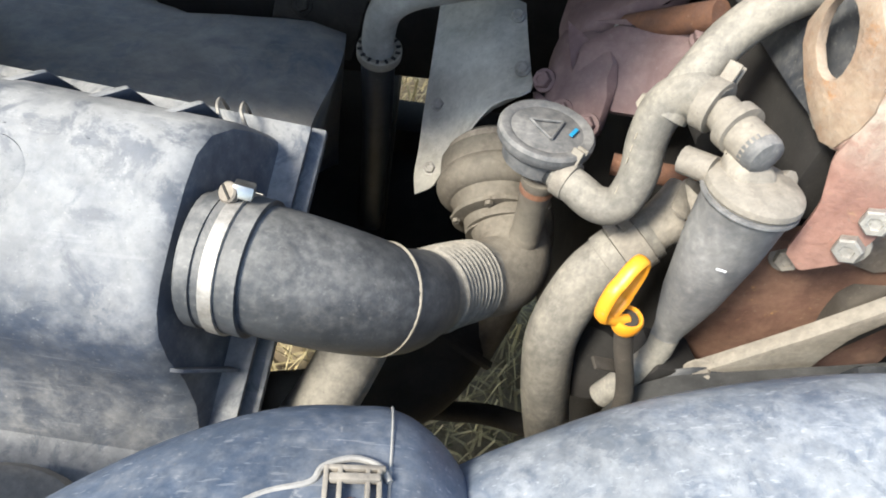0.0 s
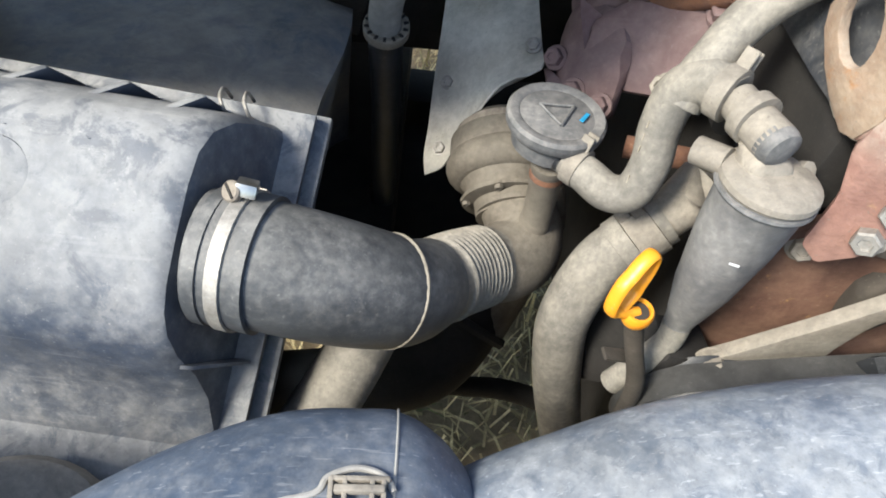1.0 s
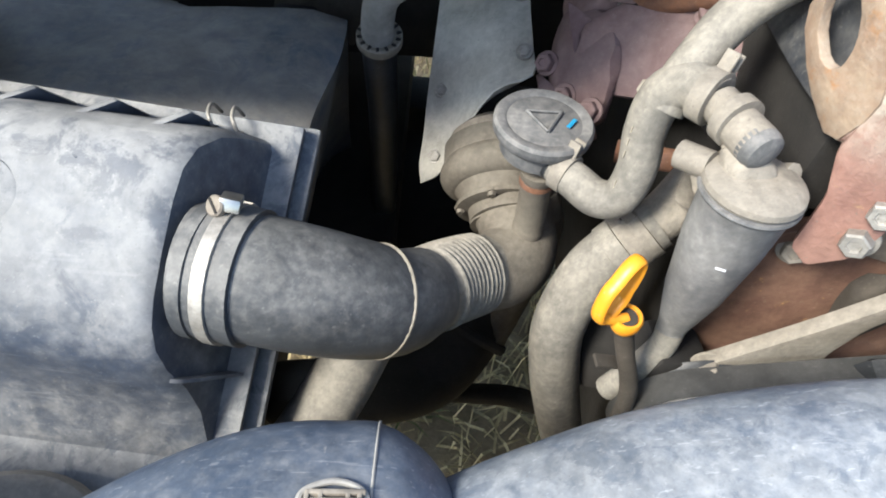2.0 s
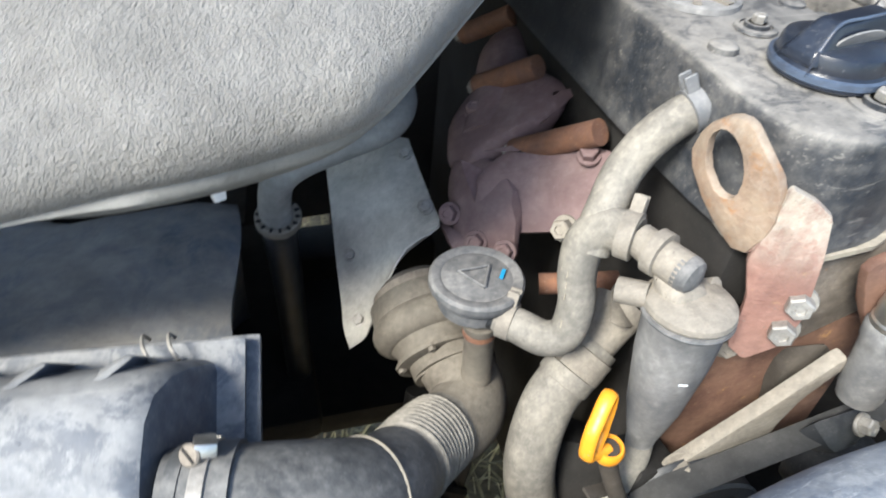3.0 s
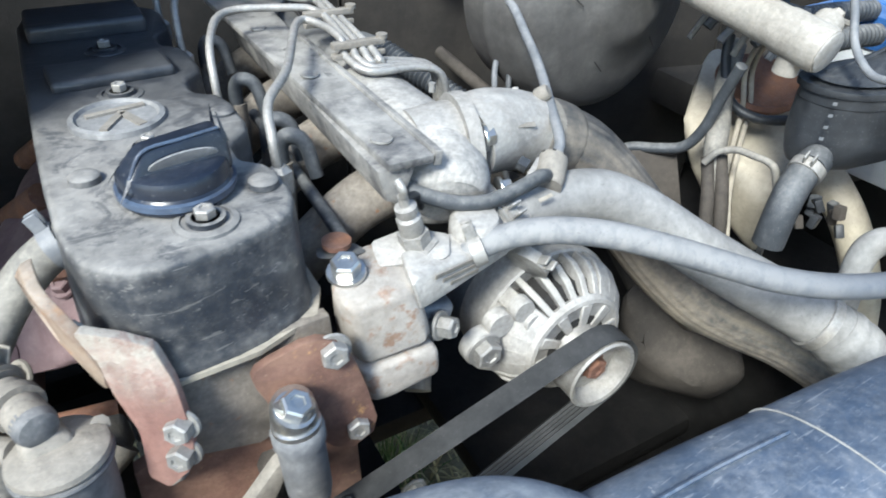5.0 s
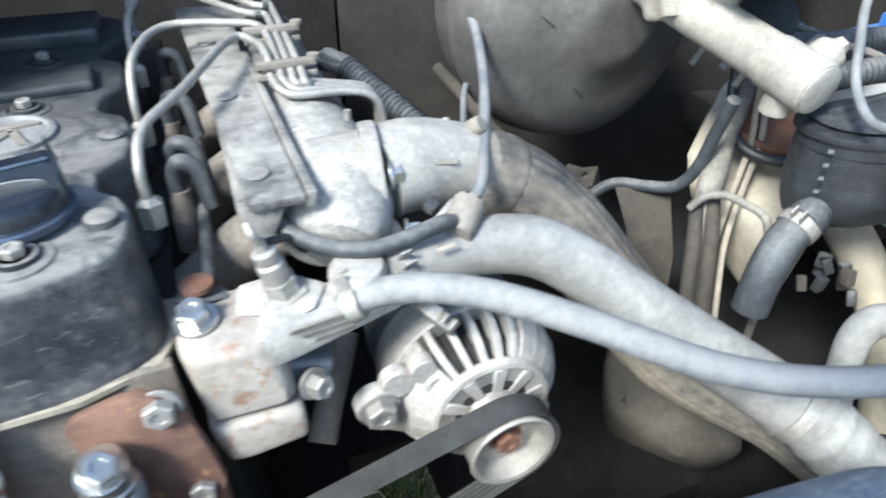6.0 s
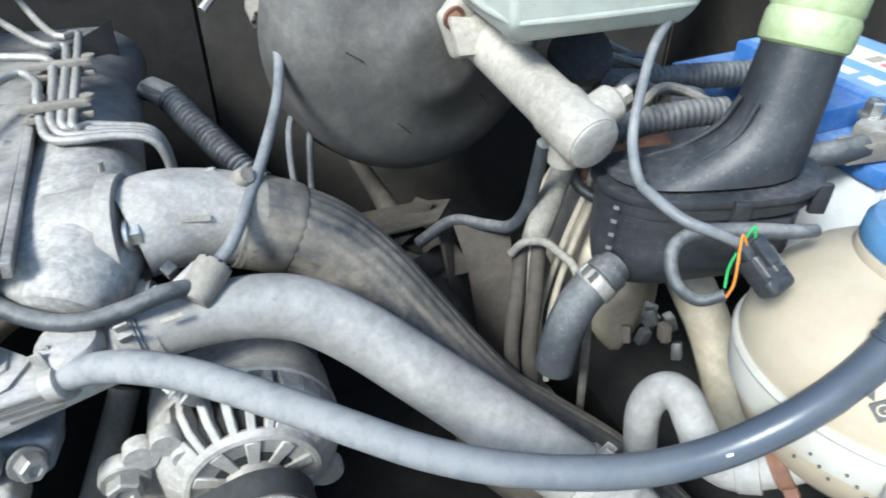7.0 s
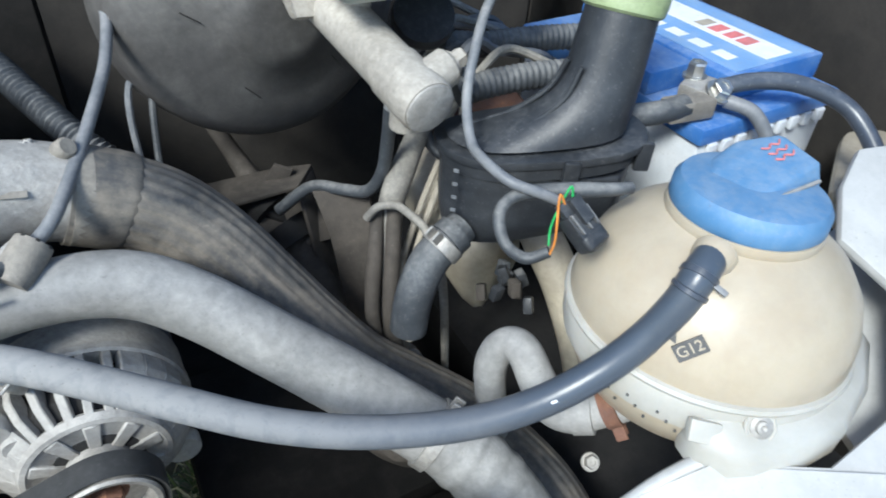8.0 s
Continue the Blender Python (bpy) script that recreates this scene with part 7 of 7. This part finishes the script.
part("housing", rbox((0, 0, 0), (0.025, 0.022, 0.020), bevel=0.003, m=LM), BLACK, lv)
part("latch", rbox((0, 0, 0), (0.022, 0.010, 0.006), bevel=0.001, m=LM @ pose(-0.012, 0.002, 0.012)), BLACK, lv)
part("latch", rbox((0, 0, 0), (0.012, 0.020, 0.008), bevel=0.001, m=LM @ pose(-0.018, 0.0, 0.004)), BLACK, lv)
part("cap", rbox((0, 0, 0), (0.016, 0.0235, 0.0215), bevel=0.006, seg=4, m=LM @ pose(0.013, 0, 0)), BLACK, lv)
for k in range(3):
    part("rib", rbox((0, 0, 0), (0.018, 0.0022, 0.004), bevel=0.0006, seg=1, m=LM @ pose(-0.004, -0.008 + 0.008 * k, 0.0112)), DUSTBLACK, lv)
part("terminal", rbox((0, 0, 0), (0.006, 0.014, 0.009), bevel=0.001, m=LM @ pose(-0.015, 0.002, -0.003)), DUSTBLACK, lv)
part("green_wire", sweep([LM @ V(-0.02, 0.004, 0.006), LM @ V(-0.03, 0.006, 0.012), (0.923, 0.168, 1.330), (0.920, 0.164, 1.316)], 0.0008, 8), GRNW, lv, "green wire")
part("orange_wire", sweep([LM @ V(-0.02, -0.004, 0.006), LM @ V(-0.03, -0.006, 0.012), (0.919, 0.158, 1.326), (0.919, 0.160, 1.312)], 0.0008, 8), ORGW, lv, "orange wire")
part("harness", sweep([(0.920, 0.162, 1.312, 0.0042), (0.908, 0.170, 1.305, 0.0048), (0.899, 0.182, 1.312, 0.0048), (0.902, 0.195, 1.326, 0.005), (0.918, 0.198, 1.334, 0.0046), (0.945, 0.185, 1.338, 0.005), (0.968, 0.17, 1.342, 0.0045), (0.985, 0.168, 1.34, 0.0042)], n=12, lump=0.25), RUBBER, lv, "taped harness")

# ---- bent hose and small parts below the tank ----
bp = thing("heater_hose", (0.93, 0.16, 1.1), "pale dusty rubber hose bent below the tank", "hose")
part("hose", sweep([(0.923, 0.186, 1.09, 0.0130), (0.916, 0.190, 1.14, 0.0130), (0.9125, 0.1915, 1.174, 0.0132), (0.917, 0.191, 1.192, 0.0134), (0.9235, 0.184, 1.203, 0.0135), (0.926, 0.171, 1.205, 0.0137), (0.9265, 0.155, 1.195, 0.0142), (0.932, 0.141, 1.178, 0.0155), (0.944, 0.128, 1.174, 0.0160), (0.960, 0.116, 1.186, 0.0160), (0.98, 0.105, 1.20, 0.0160)], n=22), GREYHOSE, bp)
part("cuff", band((0.950, 0.1225, 1.1785), V(0.7, -0.6, 0.35), 0.0162, 0.016, 0.0018), GREYHOSE, bp)
spring_clamp("spring_clamp", (0.964, 0.113, 1.190), V(0.8, -0.5, 0.6), 0.0164, "rust-brown spring clamp at the tank outlet", (0.3, -0.7, -0.6), RUST)
valve = thing("solenoid_valve", (0.99, 0.28, 1.13), "small dusty valve block with connectors", "valve")
rngv = random.Random(3)
for k in range(9):
    c = (0.985 + rngv.uniform(-0.02, 0.02), 0.275 + rngv.uniform(-0.02, 0.02), 1.165 + rngv.uniform(-0.025, 0.02))
    part("plug", rbox(c, (0.011, 0.009, 0.016), (rngv.uniform(-30, 30), rngv.uniform(-30, 30), rngv.uniform(0, 90)), bevel=0.002), (BLACK, GRIME, RUBBER)[k % 3], valve)
for pts, r in ((((0.900, 0.380, 1.205), (0.887, 0.357, 1.173), (0.874, 0.334, 1.122), (0.880, 0.325, 1.06), (0.89, 0.33, 1.0)), 0.0075), (((0.914, 0.374, 1.206), (0.902, 0.350, 1.174), (0.889, 0.326, 1.123), (0.895, 0.320, 1.06), (0.90, 0.33, 1.0)), 0.0080),
               (((1.03, 0.480, 1.285), (0.975, 0.438, 1.251), (0.942, 0.408, 1.230), (0.919, 0.387, 1.210), (0.908, 0.371, 1.184), (0.900, 0.352, 1.140), (0.905, 0.34, 1.06), (0.91, 0.34, 1.0)), 0.0125),
               (((0.885, 0.372, 1.205), (0.893, 0.366, 1.219), (0.903, 0.361, 1.222), (0.908, 0.350, 1.226), (0.912, 0.332, 1.226), (0.914, 0.316, 1.226), (0.916, 0.305, 1.216), (0.93, 0.30, 1.16), (0.95, 0.31, 1.0)), 0.0042)):
    solo("brake_line_hose", sweep([(*p, r) for p in pts], n=14, lump=0.15), DUSTHOSE if r > 0.012 or r < 0.005 else GRIME, "dusty hose in the shade below the booster", "hose", "lower hoses")
shf = thing("chassis_shelf", (0.82, 0.53, 1.13), "dark brown dusty sheet-metal shelf below the booster", "shelf")
part("plate", slab([(0.66, 0.60, 1.118), (0.76, 0.585, 1.134), (0.854, 0.552, 1.158), (0.889, 0.532, 1.166), (0.862, 0.500, 1.163), (0.781, 0.522, 1.142), (0.66, 0.545, 1.115)], 0.005, 0.002), GRIME, shf)
part("flange", slab([(0.889, 0.532, 1.166), (0.862, 0.500, 1.163), (0.870, 0.47, 1.08), (0.895, 0.45, 1.00), (0.91, 0.48, 1.00), (0.90, 0.52, 1.10)], 0.004, 0.001), GRIME, shf)
solo("inner_panel", slab([(0.867, 0.467, 1.181), (0.919, 0.441, 1.186), (0.912, 0.404, 1.120), (0.90, 0.38, 1.0), (0.885, 0.40, 1.0), (0.876, 0.446, 1.138)], 0.004, 0.001), GRIME, "dark brown sheet panel beside the steering shaft", "panel")
sbx = thing("steering_box", (0.90, 0.33, 0.84), "dusty cast steering box below the hoses", "steering box")
part("housing", hull([(0.85, 0.42, 1.02), (0.93, 0.38, 1.03), (0.98, 0.33, 0.98), (0.96, 0.26, 0.93), (0.88, 0.28, 0.92), (0.83, 0.36, 0.95), (0.86, 0.40, 0.85), (0.96, 0.30, 0.84)], 0.02, 4), GRIME, sbx)
part("cover", lathe([(0, 0), (0.03, 0), (0.034, 0.006), (0.034, 0.03), (0.02, 0.036), (0, 0.036)], (0.90, 0.34, 1.01), V(-0.2, -0.5, 0.9), 24), IRON, sbx, "round dusty cover")
for k in range(4):
    a = 0.6 + k * math.pi / 2
    u, w, a3 = frame_of(V(-0.2, -0.5, 0.9))
    bolt(sbx, V(0.90, 0.34, 1.01) + a3 * 0.033 + (u * math.cos(a) + w * math.sin(a)) * 0.026, a3, 0.005, 0.004, DULLSTEEL)
stg = thing("steering_shaft", (0.84, 0.53, 1.10), "dark grimy steering shaft with universal joint", "shaft")
part("upper_rod", sweep([(0.78, 0.79, 1.215, 0.009), (0.815, 0.62, 1.165, 0.010), (0.835, 0.535, 1.125, 0.017)], n=16), GRIME, stg)
part("universal_joint", join(band((0.832, 0.540, 1.128), V(0.3, -0.6, -0.35), 0.021, 0.030, 0.004), rbox((0.842, 0.526, 1.116), (0.044, 0.020, 0.020), (20, 30, -30), bevel=0.004), band((0.850, 0.508, 1.102), V(0.3, -0.6, -0.6), 0.021, 0.026, 0.004)), DARK, stg)
part("lower_rod", sweep([(0.845, 0.515, 1.108, 0.017), (0.87, 0.46, 1.05, 0.016), (0.90, 0.38, 0.95, 0.016)], n=16), GRIME, stg)
solo("chassis_bracket", join(slab([(0.79, 0.56, 1.13), (0.88, 0.53, 1.13), (0.90, 0.48, 1.10), (0.80, 0.50, 1.08)], 0.006), slab([(0.82, 0.545, 1.13), (0.85, 0.535, 1.13), (0.862, 0.52, 1.175), (0.845, 0.53, 1.18)], 0.005)), GRIME, "dark folded bracket under the booster", "bracket")
solo("loose_bolt", hexbolt(V(0.9987, 0.135, 1.06), V(-0.3, -0.5, 0.8), 0.0065, 0.008), DULLSTEEL, "bright bolt head in the dark below", "bolt", sharp=25)

solo("coolant_pipe", sweep([(0.538, 0.381, 1.146), (0.525, 0.362, 1.124), (0.511, 0.344, 1.101), (0.498, 0.321, 1.082)], 0.0125, 18), DUSTALU, "dusty upright pipe beside the alternator", "pipe")

# ---- battery ----
bt = thing("battery", (1.21, 0.34, 1.13), "grey battery with a blue lid and white label", "battery")
BX, BY = V(0.95, 0.02, 0.03).normalized(), V(-0.02, 1, 0.0).normalized()
BM = basis(V(1.127, 0.231, 1.3187), BX, V(0.30, 0.95, 0))


def bat(x, y, z):
    return BM @ V(x, y, z)


def bat_box(x0, x1, y0, y1, z0, z1, bevel=0.003):
    return rbox((0, 0, 0), (x1 - x0, y1 - y0, z1 - z0), bevel=bevel, m=BM @ pose((x0 + x1) / 2, (y0 + y1) / 2, (z0 + z1) / 2))


part("case", bat_box(0.004, 0.176, 0.004, 0.256, -0.17, -0.014, 0.004), BATGREY, bt)
part("rim", bat_box(0, 0.180, 0, 0.260, -0.016, 0.0, 0.003), BLUEBAT, bt)
part("lid", bat_box(0.055, 0.180, 0.028, 0.232, 0.0, 0.024, 0.003), BLUEBAT, bt, "raised blue lid")
part("lid", bat_box(0.0, 0.055, 0.070, 0.190, 0.0, 0.022, 0.003), BLUEBAT, bt)
part("label", bat_box(0.066, 0.172, 0.034, 0.226, 0.0242, 0.0250, 0), LABELB, bt, "light blue label")
lab = part("label_strip", bat_box(0.112, 0.148, 0.040, 0.222, 0.0252, 0.0256, 0), LABEL, bt, "white strip of the label")
for k, w in enumerate((0.014, 0.012, 0.013, 0.012)):
    part("maker_bar", bat_box(0.120, 0.140, 0.070 + 0.018 * k, 0.070 + 0.018 * k + w, 0.0257, 0.0260, 0), REDM if k < 3 else TAN, lab)
for k in range(5):
    part("print_bar", bat_box(0.078, 0.092, 0.055 + 0.03 * k, 0.075 + 0.03 * k, 0.0252, 0.0256, 0), LABEL, bt)
for k in range(9):
    part("tooth", bat_box(0.012 + 0.018 * k, 0.022 + 0.018 * k, -0.002, 0.003, -0.028, -0.016, 0.001), BATGREY, bt)
tm = thing("battery_terminal", bat(0.03, 0.03, 0), "corroded battery clamp with bolts", "terminal")
part("post", lathe([(0, 0), (0.010, 0), (0.009, 0.022), (0, 0.022)], bat(0.028, 0.040, 0.0), BM.to_3x3() @ V(0, 0, 1), 18), DULLSTEEL, tm)
part("clamp", rbox((0, 0, 0), (0.034, 0.030, 0.014), bevel=0.004, m=BM @ pose(0.028, 0.036, 0.016, 0, 0, 20)), DULLSTEEL, tm)
part("clamp", rbox((0, 0, 0), (0.045, 0.020, 0.018), bevel=0.004, m=BM @ pose(-0.002, 0.022, 0.012, 0, 0, -10)), DUSTALU, tm)
part("bolt", hexbolt(bat(0.030, 0.048, 0.024), BM.to_3x3() @ V(0, 0, 1), 0.008, 0.012), STEEL, tm, sharp=25)
part("bolt", hexbolt(bat(0.028, 0.018, 0.022), BM.to_3x3() @ V(0, -0.6, 1), 0.009, 0.008), STEEL, tm, sharp=25)
bcab = thing("battery_cable", bat(0.05, 0.02, 0.01), "thick black battery cable curving over the case", "cable", "battery cables")
part("cable", sweep([bat(0.03, 0.026, 0.020), bat(0.065, 0.012, 0.026), bat(0.10, -0.010, 0.024), bat(0.125, -0.045, 0.010), bat(0.12, -0.09, -0.02), bat(0.105, -0.13, -0.06), bat(0.09, -0.15, -0.12)], 0.0075, 14), BLUEHOSE, bcab)
bcab2 = thing("battery_cable", bat(0.02, 0.0, 0.0), "grey battery cable with a red end", "cable", "battery cables")
part("cable", sweep([bat(0.034, 0.014, 0.014), bat(0.046, -0.006, 0.010), bat(0.054, -0.020, -0.006), bat(0.055, -0.026, -0.02)], 0.0062, 12), GREYW, bcab2)
part("red_end", sweep([bat(0.055, -0.026, -0.02), bat(0.0545, -0.029, -0.034), bat(0.053, -0.032, -0.06)], 0.0066, 12), mat("red_insulation", (0.7, 0.10, 0.07), None, 0.15, 0.4, bump=0), bcab2, "red insulation")
bcab3 = thing("battery_cable", bat(-0.03, 0.01, 0.0), "thick black cable end taped to the clamp", "cable", "battery cables")
part("cable", sweep([bat(-0.005, 0.022, 0.014), bat(-0.03, 0.026, 0.012), bat(-0.07, 0.05, 0.0), bat(-0.11, 0.07, -0.03)], 0.010, 14), RUBBER, bcab3)

# ---- white front panel by the tank ----
wp = thing("lamp_carrier", (1.1, 0.0, 1.1), "white painted lamp carrier panel", "body panel")
part("panel", slab([(0.925, 0.045, 1.192), (0.966, 0.030, 1.222), (1.03, -0.005, 1.222), (1.10, 0.00, 1.235), (1.16, 0.05, 1.262), (1.30, 0.02, 1.27), (1.2, -0.12, 1.24), (1.0, -0.13, 1.20), (0.92, -0.03, 1.17)], 0.012, 0.003), WHITE, wp)
part("rim", sweep([(0.915, 0.045, 1.188, 0.006), (0.945, 0.040, 1.212, 0.006), (0.968, 0.032, 1.226, 0.006), (0.99, 0.015, 1.226, 0.006)], n=10), WHITE, wp)
part("side_panel", slab([(1.105, 0.070, 1.205), (1.16, 0.135, 1.222), (1.24, 0.150, 1.235), (1.33, 0.10, 1.235), (1.27, -0.02, 1.215), (1.12, -0.03, 1.200), (1.085, 0.00, 1.195)], 0.008, 0.002), WHITE, wp)
part("flare", slab([(1.145, 0.105, 1.285), (1.175, 0.135, 1.305), (1.215, 0.155, 1.318), (1.30, 0.13, 1.325), (1.36, 0.05, 1.30), (1.26, -0.02, 1.27), (1.16, 0.035, 1.262)], 0.010, 0.004), WHITE, wp, "raised white flare")
part("rear_fold", hull([(1.235, 0.17, 1.27), (1.35, 0.24, 1.27), (1.46, 0.22, 1.26), (1.36, 0.12, 1.28), (1.25, 0.15, 1.22), (1.42, 0.2, 1.2)], 0.01, 3), CREAM, wp)
part("spring", sweep([(0.985, 0.045, 1.205), (0.972, 0.050, 1.195), (0.966, 0.052, 1.18), (0.972, 0.050, 1.168)], 0.002, 8), DULLSTEEL, wp, "thin wire spring")

# ---- front air ducts ----
fa = thing("air_intake_snout", (-0.03, 0.09, 1.05), "dusty blue-grey plastic air intake snout with a latch", "air duct")
part("snout", sweep([(-0.25, -0.115, 1.060, 0.056, 0.046), (-0.17, -0.025, 1.085, 0.063, 0.048), (-0.11, 0.028, 1.100, 0.069, 0.049), (-0.06, 0.060, 1.109, 0.073, 0.050), (-0.015, 0.080, 1.114, 0.074, 0.050), (0.018, 0.086, 1.115, 0.072, 0.049), (0.030, 0.087, 1.115, 0.0705, 0.0485), (0.040, 0.087, 1.114, 0.064, 0.045), (0.054, 0.086, 1.112, 0.052, 0.037), (0.063, 0.085, 1.110, 0.034, 0.024), (0.066, 0.085, 1.110, 0.010, 0.008)], n=48, up=(0, 0, 1)), DUCT, fa)
part("seam", sweep([(0.0285, 0.087 + 0.0712 * math.cos(a), 1.115 + 0.0488 * math.sin(a)) for a in np.linspace(-0.3, 2.8, 22)], 0.0008, 6, 2), GREYHOSE, fa, "pale moulding seam")
lt = part("latch", rbox((0.0125, 0.086, 1.1600), (0.022, 0.034, 0.004), (-4, 0, 3), bevel=0.001), DARK, fa, "open latch box")
part("pin", lathe([(0, 0), (0.0062, 0), (0.0062, 0.003), (0.003, 0.0052), (0, 0.006)], (0.0125, 0.087, 1.1615), (0, -0.1, 1), 14), RUST, lt, "rusty pin")
for x in (0.0015, 0.0075, 0.0195, 0.0245):
    part("cheek", rbox((x, 0.087, 1.1650), (0.0022, 0.036, 0.009), (-6, 0, 3), bevel=0.0007), DUSTALU, lt)
part("cross_bar", rbox((0.0133, 0.1000, 1.1675), (0.022, 0.0035, 0.004), (-8, 0, 3), bevel=0.0009), DUSTALU, lt, "worn cross bar")
part("cross_bar", rbox((0.0133, 0.1045, 1.1640), (0.026, 0.0025, 0.007), (-12, 0, 3), bevel=0.0008), DUSTALU, lt)
part("rim", sweep([(-0.080, 0.052, 1.154), (-0.052, 0.075, 1.160), (-0.0267, 0.092, 1.1615), (-0.006, 0.0985, 1.1630), (-0.001, 0.106, 1.1630), (0.0113, 0.111, 1.1625), (0.0235, 0.108, 1.1630), (0.0285, 0.101, 1.1640)], 0.0016, 8), GREYHOSE, fa, "raised worn rim round the latch")
fb = thing("front_air_duct", (0.27, 0.09, 1.06), "wide flattened blue-grey plastic air duct, scratched", "air duct")
part("duct", sweep([(0.045, 0.062, 1.078, 0.050, 0.030), (0.073, 0.066, 1.096, 0.068, 0.042), (0.130, 0.077, 1.123, 0.076, 0.048), (0.190, 0.088, 1.144, 0.080, 0.049), (0.275, 0.098, 1.163, 0.080, 0.049), (0.36, 0.098, 1.173, 0.078, 0.047), (0.43, 0.088, 1.176, 0.074, 0.045), (0.475, 0.078, 1.166, 0.062, 0.038), (0.50, 0.070, 1.155, 0.045, 0.026), (0.508, 0.068, 1.150, 0.012, 0.008)], n=44, up=(0, 0, 1)), DUCT2, fb)
part("seam", sweep([(0.163 + 0.006 * math.sin(a), 0.083 + 0.0785 * math.cos(a), 1.1350 + 0.0490 * math.sin(a)) for a in np.linspace(0.1, 2.6, 14)], 0.0009, 6, 2), LABEL, fb, "pale moulding line")
fc = thing("front_air_duct", (0.63, 0.05, 1.08), "flat blue-grey plastic duct behind the radiator panel", "air duct")
part("duct", sweep([(0.46, 0.030, 1.150, 0.070, 0.030), (0.49, 0.038, 1.156, 0.088, 0.034), (0.56, 0.032, 1.168, 0.090, 0.035), (0.65, 0.022, 1.178, 0.090, 0.035), (0.74, 0.012, 1.186, 0.090, 0.035), (0.80, 0.005, 1.190, 0.085, 0.034), (0.815, 0.003, 1.190, 0.06, 0.024)], n=40, up=(0, 0, 1)), DUCT, fc)
part("seam", sweep([(0.655 + 0.004 * math.sin(a), 0.0215 + 0.0905 * math.cos(a), 1.1784 + 0.0354 * math.sin(a)) for a in np.linspace(0.1, 2.9, 16)], 0.0008, 6, 2), GREYHOSE, fc, "pale moulding line")
part("rib", sweep([(0.53, 0.085, 1.197), (0.58, 0.082, 1.203), (0.64, 0.077, 1.207)], 0.0016, 6, 4), DUCT, fc)
solo("lamp_rear_cover", lathe([(0, 0.03), (0.05, 0.03), (0.06, 0.02), (0.065, 0.0), (0.06, -0.05), (0, -0.05)], (-0.20, 0.10, 0.99), V(0.3, 0.3, 1), 30), DUSTALU, "grey plastic lamp cover below the filter box", "lamp cover")
solo("low_pipe", sweep([(0.015, 0.315, 0.995, 0.026), (0.0, 0.285, 0.975, 0.027), (-0.016, 0.255, 0.955, 0.027), (-0.040, 0.220, 0.930, 0.027), (-0.085, 0.165, 0.89, 0.027)], n=20), DUSTHOSE, "grey hose in the shade below the intake elbow", "hose")
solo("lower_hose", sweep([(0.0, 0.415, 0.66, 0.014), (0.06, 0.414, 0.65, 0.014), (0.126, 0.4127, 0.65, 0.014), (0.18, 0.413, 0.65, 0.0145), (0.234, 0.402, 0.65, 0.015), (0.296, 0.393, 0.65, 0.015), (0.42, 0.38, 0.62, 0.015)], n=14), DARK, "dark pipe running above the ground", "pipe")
# downpipe added as a near-black mass, with its shade in the colour
dp = thing("exhaust_downpipe", (0.06, 0.36, 0.74), "exhaust downpipe below the turbo, near-black for shade", "exhaust pipe")
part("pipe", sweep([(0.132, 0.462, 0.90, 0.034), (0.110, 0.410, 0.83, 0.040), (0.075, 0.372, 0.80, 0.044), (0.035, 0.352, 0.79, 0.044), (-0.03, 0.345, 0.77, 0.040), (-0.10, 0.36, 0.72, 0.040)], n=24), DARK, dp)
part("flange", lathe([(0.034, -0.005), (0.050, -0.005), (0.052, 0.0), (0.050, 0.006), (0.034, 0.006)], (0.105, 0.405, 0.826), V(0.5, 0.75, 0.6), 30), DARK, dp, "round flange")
# added near-black body that fills the shaded void behind the dipstick
solo("shade_body", join(lathe([(0, 0), (0.032, 0), (0.036, 0.006), (0.036, 0.05), (0, 0.06)], (0.218, 0.345, 0.945), V(-0.3, -0.8, 0.4), 30), rbox((0.24, 0.27, 1.03), (0.05, 0.04, 0.03), (0, 20, 10), bevel=0.006)), DARK, "near-black body behind the dipstick, standing for shade", "pump")
